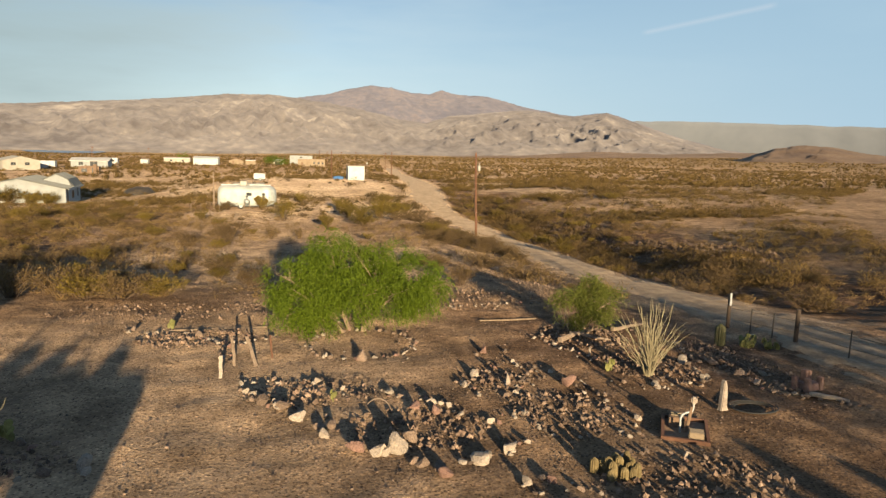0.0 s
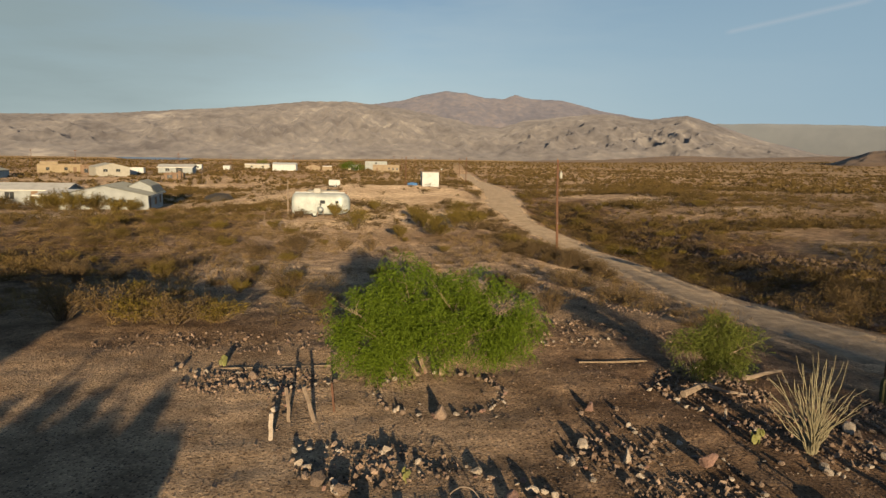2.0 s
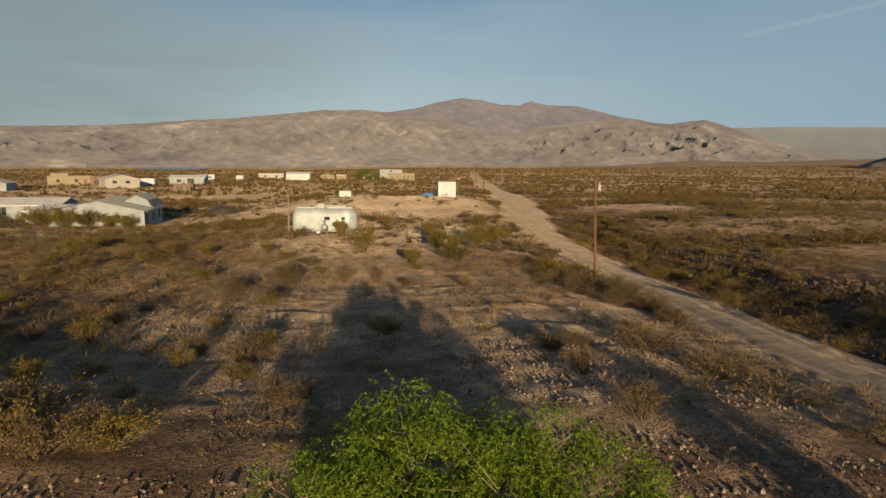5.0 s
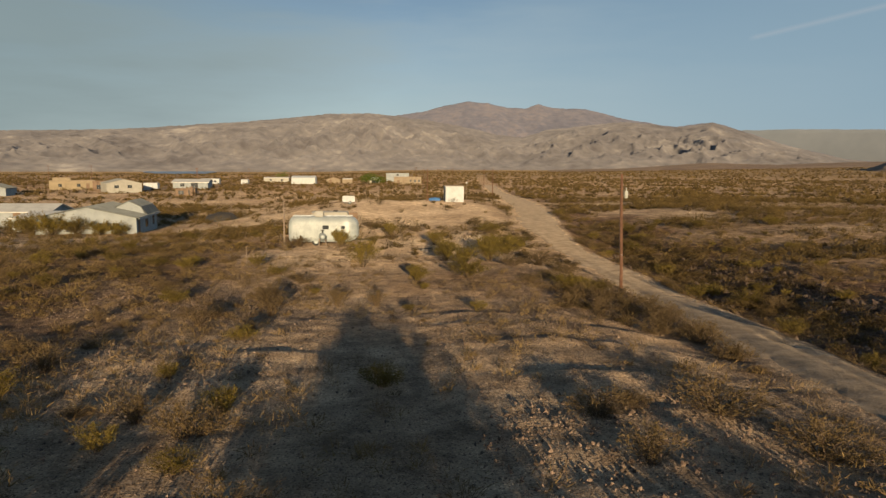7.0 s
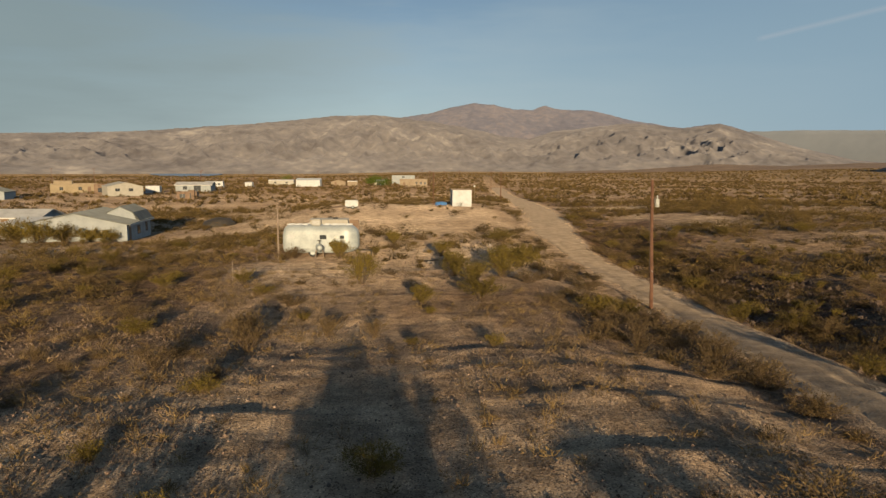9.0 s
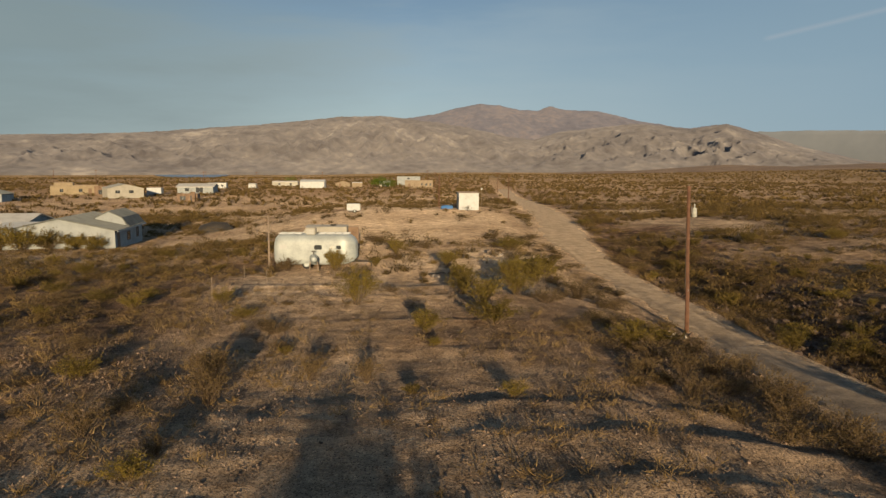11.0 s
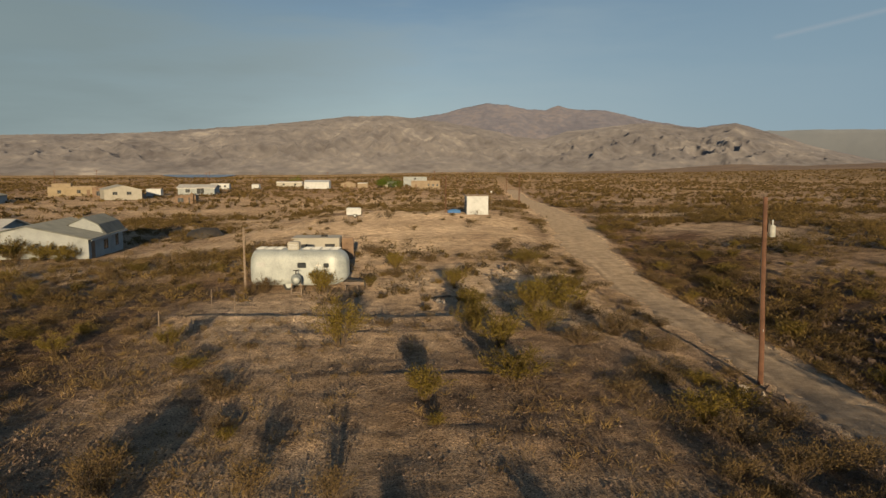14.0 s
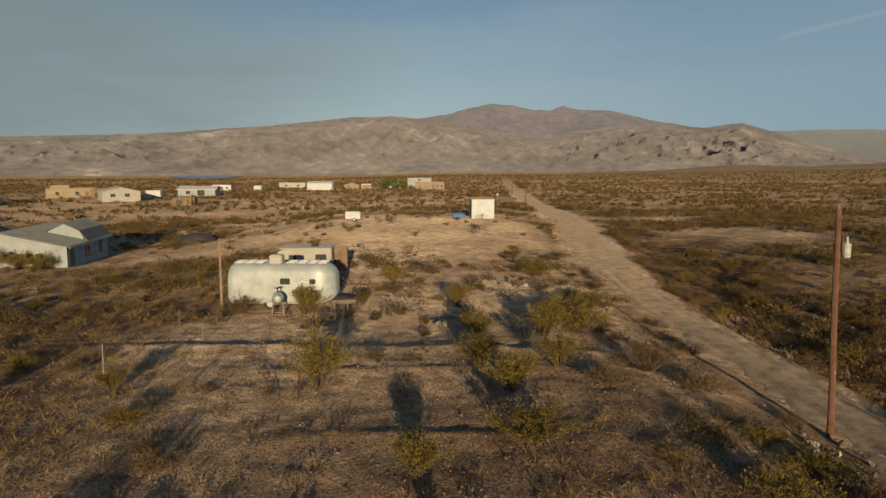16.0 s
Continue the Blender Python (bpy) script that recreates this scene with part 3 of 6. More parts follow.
def grid_noise(x, y, seed):
    """Smooth gradient noise over arrays of places, about -0.7 to 0.7."""
    table = np.random.RandomState(seed).permutation(256)
    ix, iy = np.floor(x).astype(int), np.floor(y).astype(int)
    fx, fy = x - ix, y - iy
    u, v = fx * fx * fx * (fx * (fx * 6 - 15) + 10), fy * fy * fy * (fy * (fy * 6 - 15) + 10)

    def corner(dx, dy):
        a = table[(table[(ix + dx) & 255] + iy + dy) & 255] * (2 * np.pi / 256)
        return np.cos(a) * (fx - dx) + np.sin(a) * (fy - dy)

    low = corner(0, 0) * (1 - u) + corner(1, 0) * u
    high = corner(0, 1) * (1 - u) + corner(1, 1) * u
    return low * (1 - v) + high * v


def ridged(x, y, seed, octaves=6, fall=0.55):
    """Sharp crests between rounded gullies, about 0 to 1."""
    total, amp, whole, weight = 0.0, 1.0, 0.0, 1.0
    for k in range(octaves):
        r = (1 - np.abs(grid_noise(x * 2.03 ** k, y * 2.03 ** k, seed + k)) * 1.7) ** 2
        total, whole = total + amp * r * weight, whole + amp
        weight, amp = np.clip(r * 1.3, 0.25, 1), amp * fall
    return total / whole


def mountain_range(name, label, r0, r1, skyline, a0, a1, da, rows, seed, rough, power, mat, crag=0.07, grain=240.0, crest=0.86):
    """A range seen from afar: gullied slopes over bearing and distance that climb to its skyline."""
    deg = np.arange(a0, a1 + da / 2, da)
    el = np.array([lerp_linear(v, skyline) for v in deg]) + crag * grid_noise(deg * 0.9, deg * 0 + seed, seed) + 0.6 * crag * grid_noise(deg * 3.1, deg * 0 + seed, seed + 1) + 0.4 * crag * grid_noise(deg * 8.3, deg * 0 + seed, seed + 2)
    s = np.linspace(0, 1, rows)
    a, s = np.meshgrid(np.radians(deg), s, indexing="ij")
    top = np.tan(np.radians(el))[:, None] * (r0 + (r1 - r0) * crest)
    d = r0 + (r1 - r0) * s
    x, y = d * np.sin(a), d * np.cos(a)
    wx = x + 90 * grid_noise(x / 330, y / 330, seed + 40)
    wy = y + 90 * grid_noise(x / 330 + 9, y / 330, seed + 41)
    crests = ridged(wx / grain, wy / (grain * 1.7), seed + 10, 6)
    swells = ridged(wx / (grain * 3.1), wy / (grain * 3.1), seed + 20, 3)
    climb = np.clip(s / crest, 0, 1)
    body = climb ** power
    loose = np.clip(climb * 3, 0, 1) * (1 - climb ** 2 * 0.92)
    h = top * (body + rough * loose * (0.62 * (crests - 0.45) + 0.3 * (swells - 0.45)))
    h = np.where(s > crest, h - top * 0.5 * (s - crest) / (1 - crest), h)
    h = np.minimum(h, np.tan(np.radians(el))[:, None] * d * 0.995) + 4.0 * climb - 8.0 * (1 - np.clip(climb * 4, 0, 1)) - 10.0 * (s == 0)
    n, k = h.shape
    verts = np.stack((x, y, h), -1).reshape(-1, 3)
    i = (np.arange(n - 1)[:, None] * k + np.arange(k - 1)[None, :]).reshape(-1)
    faces = np.stack((i, i + k, i + k + 1, i + 1), -1)
    ob = new(name, arrays(name, verts.tolist(), faces.tolist(), mat, True))
    return tagged(ob, label, "mountain", kind="structure")


def lerp_linear(v, table):
    for (a, za), (b, zb) in zip(table, table[1:]):
        if v <= b:
            return za + (zb - za) * max(0.0, (v - a) / (b - a))
    return table[-1][1]


mountain_range("mountain_range", "bare tan and grey desert mountain range with haze in its colour", 3300, 4500, SKYLINE, -70, 36, 0.15, 70, 2, 0.34, 0.9, ROCK_RANGE, 0.08, 300.0)
mountain_range("foothills", "pale eroded badland foothills below the range", 2250, 3450, FOOTHILLS, -70, 36, 0.11, 110, 5, 0.46, 0.95, BADLAND, 0.06, 125.0)
mountain_range("far_ridge", "low far ridge tinted bluish for haze", 4600, 4850, ((10, 2.0), (25, 3.08), (28.3, 3.15), (32, 3.03), (42, 2.7), (70, 2.5)), 12, 75, 0.5, 10, 9, 0.25, 0.8, FAR_RANGE, 0.05)
mountain_range("dark_hill", "small dark brown rocky hill on the plain", 900, 1150, ((33, 0.0), (34.2, 0.28), (36.4, 1.11), (38.2, 1.38), (40, 1.32), (42.4, 0.85), (46, 0.4), (52, 0.0)), 33, 52, 0.15, 24, 4, 0.5, 0.8, HILL_ROCK, 0.07, 60.0)
mountain_range("low_rise", "long low brown rise at the edge of the plain", 1500, 1900, ((10, -0.3), (11, -0.1), (17, 0.06), (20, 0.3), (23, 0.53), (25.5, 0.46), (28, 0.40), (33, 0.62), (38, 0.7), (50, 0.5), (60, 0.3)), 10, 60, 0.2, 24, 7, 0.3, 0.8, HILL_ROCK, 0.02, 120.0)

lake_bm = bmesh.new()
for k in range(40):
    a = 2 * math.pi * k / 40
    d = 1980 + 480 * math.sin(a) + 30 * math.sin(5 * a)
    b = radians(-19.0 + 2.6 * math.cos(a) + 0.25 * math.sin(4 * a))
    lake_bm.verts.new((d * math.sin(b), d * math.cos(b), 0))
lake_bm.faces.new(lake_bm.verts)
lake = new("lake", mesh_of(lake_bm, "lake", LAKE))
lake.location.z = large_form(-620, 1880) + 1.2
tagged(lake, "distant flat blue lake", "water", kind="structure")


# ---- poles ----
def utility_pole(at, height, lean, with_can, label, arm=False):
    x, y = at
    pole = thing("utility_pole", pose(x, y, ground_z(x, y) - 0.1, 0, lean, 0), label, "utility pole", "utility poles")
    bm = bmesh.new()
    tube(bm, [(0.012 * math.sin(i * 1.3), 0.01 * math.cos(i * 2.1), height * i / 6) for i in range(7)], [0.105 - 0.028 * i / 6 for i in range(7)], 12)
    part("shaft", bm, POLE_WOOD, pole, smooth=True)
    bm = bmesh.new()
    rod(bm, (0, 0, height - 0.02), (0, 0, height + 0.04), 0.04, 0.03, 8)
    rod(bm, (0, 0, height + 0.04), (0, 0, height + 0.1), 0.04, 0.025, 8)
    part("insulator", bm, GREY_WOOD, pole, "brown insulator cap")
    bm = bmesh.new()
    box(bm, 0.012, 0.05, height * 0.45, (-0.12, -0.05, height * 0.3))
    part("ground_wire", bm, DARK_METAL, pole)
    if arm:
        bm = bmesh.new()
        box(bm, 1.6, 0.09, 0.11, (0, -0.12, height - 0.5))
        part("crossarm", bm, POLE_WOOD, pole)
    if with_can:
        bm = bmesh.new()
        for r0, r1, z0, z1 in ((0.15, 0.175, 0, 0.05), (0.175, 0.175, 0.05, 0.52), (0.185, 0.185, 0.52, 0.57), (0.175, 0.08, 0.57, 0.63)):
            rod(bm, (0, 0, z0), (0, 0, z1), r0, r1, 18)
        can = part("transformer", bm, GREY_PAINT, pole, "pale grey transformer can", True)
        can.location = (0.27, -0.04, height - 1.5)
        can.scale = (0.66, 0.66, 0.72)
        bm = bmesh.new()
        for k in range(4):
            rod(bm, (0.02, 0, 0.62 + 0.07 * k), (0.02, 0, 0.69 + 0.07 * k), 0.055, 0.03, 10)
        part("bushing", bm, WHITE_METAL, can)
        bm = bmesh.new()
        box(bm, 0.05, 0.07, 0.4, (-0.2, 0, 0.1))
        part("bracket", bm, DARK_METAL, can)
        bm = bmesh.new()
        box(bm, 0.1, 0.1, 0.3, (0.14, -0.05, height - 1.3))
        rod(bm, (0.14, -0.05, height - 1.0), (0.14, -0.05, height - 0.85), 0.03, 0.02, 8)
        part("fuse_cutout", bm, DARK_METAL, pole)
        bm = bmesh.new()
        box(bm, 0.02, 0.005, 0.09, (0.0, -0.135, 2.2))
        part("tag", bm, WHITE_METAL, pole)
    return pole


utility_pole((12.18, 20.85), 7.3, -1.6, True, "reddish wooden utility pole with a grey transformer beside the dirt track")
for px, py, ph, arm in ((15.6, 130, 6.6, False), (0.97, 106, 5.9, False), (1.8, 330, 8, True), (9.5, 350, 8, True), (18.5, 370, 8, True), (-2.5, 420, 8.5, True), (-150, 300, 9, True), (-112, 330, 8, True), (-86, 330, 8, True), (-60, 370, 8, True), (24, 240, 7.5, True), (-185, 330, 9, True), (-140, 420, 8, True)):
    utility_pole((px, py), ph, 0.5, False, "thin distant wooden utility pole on the plain", arm)


# ---- buildings ----
def opening(parent, kind, face, u, z, w, h, half_w, half_d):
    """A window or door with its frame, proud of a wall: face s(outh), e(ast), w(est)."""
    spot = {"s": (u, -half_d, z, 0), "e": (half_w, u, z, 90), "w": (-half_w, u, z, -90)}[face]
    bm = bmesh.new()
    t = 0.07
    for sx, sz, ox, oz in ((w + 2 * t, t, 0, h), (w + 2 * t, t, 0, -t), (t, h, -w / 2 - t / 2, 0), (t, h, w / 2 + t / 2, 0)):
        box(bm, sx, 0.09, sz, (ox, 0, oz))
    ob = part("window" if kind != "door" else "door", bm, WHITE_METAL if kind == "white" else DARK_METAL if kind != "door" else GREY_WOOD, parent)
    ob.matrix_basis = pose(spot[0], spot[1], spot[2], 0, 0, spot[3])
    bm = bmesh.new()
    box(bm, w, 0.04, h, (0, 0, 0))
    part("pane" if kind != "door" else "leaf", bm, GLASS if kind != "door" else BROWN_WALL, ob)
    if kind != "door":
        bm = bmesh.new()
        box(bm, 0.04, 0.07, h, (0, 0, 0))
        part("mullion", bm, WHITE_METAL, ob)
    return ob


def building(name, label, m, w, d, h, wall, roof, style="flat", rise=0.8, over=0.25, openings=(), trim=None):
    """A house: walls in one block with gables, thick roof slabs and fascia; front faces -y."""
    b = thing(name, m, label, "building")
    bm = bmesh.new()
    if style == "gable_y":
        prism(bm, [(-w / 2, -0.6), (w / 2, -0.6), (w / 2, h), (0, h + rise), (-w / 2, h)], -d / 2, d / 2)
    elif style == "gable_x":
        prism(bm, [(-d / 2, -0.6), (d / 2, -0.6), (d / 2, h), (0, h + rise), (-d / 2, h)], -w / 2, w / 2)
        bmesh.ops.rotate(bm, verts=bm.verts, matrix=Matrix.Rotation(radians(90), 3, "Z"))
    elif style == "shed":
        prism(bm, [(-d / 2, -0.6), (d / 2, -0.6), (d / 2, h + rise), (-d / 2, h)], -w / 2, w / 2)
        bmesh.ops.rotate(bm, verts=bm.verts, matrix=Matrix.Rotation(radians(90), 3, "Z"))
    else:
        box(bm, w, d, h + 0.6, (0, 0, -0.6))
    part("wall", bm, wall, b)
    t = 0.12
    bm = bmesh.new()
    if style in ("gable_y", "gable_x"):
        half = (w if style == "gable_y" else d) / 2
        run = (d if style == "gable_y" else w) / 2 + over
        drop = rise * over / half
        prism(bm, [(-half - over, h - drop + 0.004), (0, h + rise + 0.004), (half + over, h - drop + 0.004), (half + over, h - drop + t), (0, h + rise + t), (-half - over, h - drop + t)], -run, run)
        if style == "gable_x":
            bmesh.ops.rotate(bm, verts=bm.verts, matrix=Matrix.Rotation(radians(90), 3, "Z"))
    elif style == "shed":
        prism(bm, [(-d / 2 - over, h + 0.004), (d / 2 + over, h + rise + 0.004), (d / 2 + over, h + rise + t), (-d / 2 - over, h + t)], -w / 2 - over, w / 2 + over)
        bmesh.ops.rotate(bm, verts=bm.verts, matrix=Matrix.Rotation(radians(90), 3, "Z"))
    else:
        box(bm, w - 0.5, d - 0.5, 0.05, (0, 0, h))
        for sx, sy, ox, oy in ((w, 0.25, 0, -d / 2 + 0.125), (w, 0.25, 0, d / 2 - 0.125), (0.25, d - 0.5, -w / 2 + 0.125, 0), (0.25, d - 0.5, w / 2 - 0.125, 0)):
            box(bm, sx, sy, 0.28, (ox, oy, h))
    part("roof", bm, roof, b)
    for kind, face, u, z, ww, hh in openings:
        opening(b, kind, face, u, z, ww, hh, w / 2, d / 2)
    return b


def on_land(x, y, turn=0.0, up=0.0):
    return pose(x, y, large_form(x, y) + up, 0, 0, turn)


def grey_house():
    """The low white house with a grey gable roof and a barn-shaped loft at its back."""
    turn, w, d, h, rise = 9.2, 11.4, 11.8, 2.4, 1.3
    a = radians(turn)
    corner = Vector((-35.1, 63.8, 0))
    centre = corner + Vector((-math.cos(a), -math.sin(a), 0)) * (w / 2) + Vector((-math.sin(a), math.cos(a), 0)) * (d / 2)
    m = pose(centre.x, centre.y, -0.75, 0, 0, turn)
    b = building("house", "low white house with a grey shingle roof and a barn-shaped loft", m, w, d, h, WHITE_WALL, GREY_ROOF, "gable_y", rise, 0.4,
                 (("dark", "s", 2.0, 0.9, 1.5, 0.8), ("white", "s", 3.3, 1.0, 0.6, 0.8), ("door", "e", -4.6, 0.0, 0.9, 2.0), ("dark", "e", -0.4, 0.9, 1.2, 0.9), ("dark", "e", 3.6, 0.9, 0.8, 1.2), ("dark", "s", -1.6, 0.8, 1.2, 1.0)))
    bm = bmesh.new()
    x1, x0, z0 = w / 2 - 0.02, w / 2 - 4.0, h - 0.1
    prism(bm, [(x1, z0), (x1 - 0.55, z0 + 1.15), (x1 - 2.0, z0 + 1.85), (x1 - 3.45, z0 + 1.15), (x0, z0)], -0.7, d / 2 - 0.05)
    part("loft_wall", bm, WHITE_WALL, b)
    bm = bmesh.new()
    outer = [(x1 + 0.42, z0 + 0.02), (x1 - 0.47, z0 + 1.2), (x1 - 2.0, z0 + 1.95), (x1 - 3.53, z0 + 1.2), (x0 - 0.1, z0 + 0.3)]
    inner = [(x1 + 0.32, z0 - 0.02), (x1 - 0.53, z0 + 1.15), (x1 - 2.0, z0 + 1.86), (x1 - 3.47, z0 + 1.15), (x0, z0 + 0.25)]
    for i in range(4):
        prism(bm, [inner[i], outer[i], outer[i + 1], inner[i + 1]], -0.95, d / 2 + 0.3)
    part("loft_roof", bm, GREY_ROOF, b)
    bm = bmesh.new()
    box(bm, 0.05, d + 0.8, 0.16, (w / 2 + 0.43, 0, h - 0.2))
    part("fascia", bm, WHITE_METAL, b)
    return b


grey_house()
building("mobile_home", "long white mobile home with a galvanised metal roof", pose(-64.5, 79.5, -0.8, 0, 0, 4), 24, 7, 2.25, WHITE_WALL, METAL_ROOF, "gable_x", 0.9, 0.35,
         (("dark", "s", 10.2, 0.9, 1.0, 1.0), ("door", "s", 7.6, 0.1, 0.9, 2.0), ("dark", "s", 4, 0.9, 1.2, 1.0), ("dark", "s", -1, 0.9, 1.2, 1.0), ("dark", "s", -6, 0.9, 1.2, 1.0)))
building("carport", "lean-to with a pale sheet roof joining two houses", pose(-49.2, 70.5, -0.8, 0, 0, 6), 6.0, 6.5, 2.0, WHITE_WALL, METAL_ROOF, "shed", 0.5, 0.3, (("dark", "s", 0, 0.2, 2.2, 1.6),))
building("ochre_house", "long ochre stucco house with a flat roof", on_land(-129, 240, 24), 15, 9, 3.0, YELLOW_WALL, TAN_WALL, "flat", openings=(("dark", "s", -4, 1, 1.0, 1.0), ("dark", "s", 2, 1, 1.0, 1.0), ("door", "s", 5, 0, 1, 2.1)))
building("ochre_wing", "raised parapet wing of an ochre house", on_land(-135, 244, 24), 6, 6, 3.9, YELLOW_WALL, TAN_WALL, "flat", openings=(("dark", "s", 0, 1, 1.0, 1.0),))
building("adobe_ruin", "unfinished brown adobe building with bare openings", on_land(-113, 232, 22), 9, 7, 3.0, BROWN_WALL, BROWN_WALL, "flat", openings=(("dark", "s", -2.6, 0.5, 1.2, 1.4), ("dark", "s", 0.4, 0.0, 1.2, 2.2), ("dark", "s", 3.0, 0.8, 1.0, 1.2)))
building("metal_barn", "large cream sheet-metal barn with a low roof", on_land(-100.5, 214, 30), 10.5, 17, 3.0, CREAM_METAL, CREAM_METAL, "gable_y", 1.3, 0.2, (("dark", "s", -2.3, 1.6, 1.2, 0.8), ("dark", "s", 1.6, 1.6, 1.2, 0.8)))
building("roofless_hut", "small ruined brown masonry hut", on_land(-69.5, 186, 10), 5.5, 4.5, 1.9, BROWN_WALL, BROWN_WALL, "flat", openings=(("dark", "s", -1.2, 0.5, 1.4, 1.0), ("dark", "s", 1.4, 0.0, 1.0, 1.7)))
building("chimney_stack", "square brown masonry stack of a ruined hut", on_land(-67.2, 183.4, 10), 0.9, 0.9, 2.5, BROWN_WALL, BROWN_WALL, "flat")
building("white_house", "white house with a pale hipped metal roof", on_land(-89.5, 254, 6), 13, 9, 2.5, WHITE_WALL, METAL_ROOF, "gable_x", 1.1, 0.5, (("dark", "s", -3, 0.9, 1.4, 1.1), ("dark", "s", 1.5, 0.4, 2.4, 1.9)))
building("cargo_container", "short white box container", on_land(-99.5, 238, 4), 5, 2.6, 2.2, WHITE_METAL, WHITE_METAL, "flat")
building("trailer_home", "white trailer home with dark windows", on_land(-101.5, 318, 5), 8.5, 3.4, 2.4, WHITE_METAL, METAL_ROOF, "gable_x", 0.3, 0.1, (("dark", "s", -2.5, 1, 0.9, 0.8), ("dark", "s", 0, 1, 0.9, 0.8), ("dark", "s", 2.4, 1, 0.9, 0.8)))
building("small_shed", "small white gabled shed far out", on_land(-86, 322, 0), 3.4, 3, 1.9, WHITE_METAL, METAL_ROOF, "gable_x", 0.4, 0.1)
building("long_trailer_home", "long cream trailer home behind scrub", on_land(-79, 364, 2), 13.5, 4, 2.3, CREAM_METAL, METAL_ROOF, "gable_x", 0.5, 0.2, (("dark", "s", -3, 0.9, 1, 0.8), ("dark", "s", 3, 0.9, 1, 0.8)))
building("white_warehouse", "bright white sheet-metal warehouse with a low roof", on_land(-58.7, 332, 2), 11.8, 8, 3.1, WHITE_METAL, WHITE_METAL, "gable_x", 0.9, 0.15)
building("brown_cottage", "cottage with a brown roof and tan wall", on_land(-46.5, 352, 6), 7.5, 6, 1.9, TAN_WALL, BROWN_WALL, "gable_y", 1.2, 0.3, (("door", "s", -1.5, 0, 1, 1.8),))
building("tan_hut", "small tan stucco hut", on_land(-38.5, 347, 3), 5, 4, 2.2, TAN_WALL, METAL_ROOF, "shed", 0.3, 0.1)
building("grey_carport", "open grey metal carport beside trees", on_land(-24, 345, 0), 5.2, 6, 2.5, METAL_ROOF, METAL_ROOF, "shed", 0.5, 0.3, (("dark", "s", 0.4, 0.1, 3.6, 1.8),))
building("adobe_house", "flat-roofed tan adobe house with a parapet", on_land(-6.3, 328, 2), 13.6, 9, 3.4, TAN_WALL, TAN_WALL, "flat", openings=(("door", "s", -4.6, 0, 1.0, 2.1), ("dark", "s", 1.4, 1.4, 0.7, 0.9), ("dark", "s", 3.6, 1.2, 0.9, 1.0), ("dark", "s", 5.6, 1.2, 0.8, 1.0)))
building("white_annex", "white flat-roofed house behind an adobe one", on_land(-13, 382, 2), 13, 7, 4.7, WHITE_WALL, WHITE_WALL, "flat", openings=(("dark", "s", 0, 3.6, 1.2, 0.8),))
building("far_grey_house", "grey gabled house among scrub", on_land(-123, 182, 10), 9, 8, 2.2, WHITE_WALL, GREY_ROOF, "gable_y", 1.3, 0.3, (("dark", "s", 1, 0.9, 1, 0.9),))


# ---- the pump shed with its blue boat hull ----
def white_shed():
    s = thing("shed", pose(5.3, 94.6, ground_z(5.3, 94.6) - 0.05, 0, 0, 3), "white painted board shed with a flat overhanging roof on bare ground", "shed")
    w, d, h = 3.05, 3.4, 2.62
    bm = bmesh.new()
    box(bm, w, d, h, (0, 0, 0), bevel=0.015)
    part("wall", bm, WHITE_METAL, s)
    bm = bmesh.new()
    box(bm, w + 0.28, d + 0.3, 0.12, (-0.06, 0, h + 0.003), bevel=0.02)
    part("roof", bm, GREY_WOOD, s)
    for k in range(7):
        bm = bmesh.new()
        box(bm, 0.05, 0.03, h - 0.02, (-w / 2 + 0.025 + k * (w - 0.05) / 6, -d / 2 - 0.012, 0.01))
        part("batten", bm, WHITE_METAL, s)
    bm = bmesh.new()
    box(bm, 0.06, 1.0, 1.95, (-w / 2 - 0.02, -0.6, 0))
    part("door", bm, DARK_METAL, s)
    lamp = thing("floodlight", pose(7.6, 96.5, ground_z(7.6, 96.5)), "small white floodlight on a thin post", "lamp")
    bm = bmesh.new()
    rod(bm, (0, 0, 0), (0, 0, 3.0), 0.035, 0.03, 8)
    part("post", bm, GREY_WOOD, lamp)
    bm = bmesh.new()
    box(bm, 0.26, 0.2, 0.26, (0, -0.05, 3.0), bevel=0.04)
    part("head", bm, WHITE_METAL, lamp)


white_shed()


def blue_boat():
    b = thing("boat", pose(2.1, 95.3, ground_z(2.1, 95.3), 0, 0, 8), "small blue upturned boat hull on bare ground", "boat")
    bm = bmesh.new()
    rings = []
    for i in range(9):
        u = -1 + 2 * i / 8
        wide = 0.55 * (1 - max(0, u) ** 2.2 * 0.85)
        rings.append([bm.verts.new((u * 0.95, wide * math.cos(t), (0.16 + 0.42 * (1 - 0.4 * abs(u))) * math.sin(t))) for t in [math.pi * k / 8 for k in range(9)]])
    for a, c in zip(rings, rings[1:]):
        for k in range(8):
            bm.faces.new((a[k], a[k + 1], c[k + 1], c[k]))
    bm.faces.new(rings[0])
    bm.faces.new(rings[-1][::-1])
    part("hull", bm, BLUE_PAINT, b, smooth=True)
    bm = bmesh.new()
    box(bm, 2.0, 0.06, 0.05, (0, 0, 0.56))
    part("keel", bm, DARK_METAL, b)
    bm = bmesh.new()
    rod(bm, (-0.9, 0.1, 0.1), (-2.1, 0.3, 0.95), 0.05, 0.03, 6)
    part("boom", bm, BROWN_WALL, b)


blue_boat()


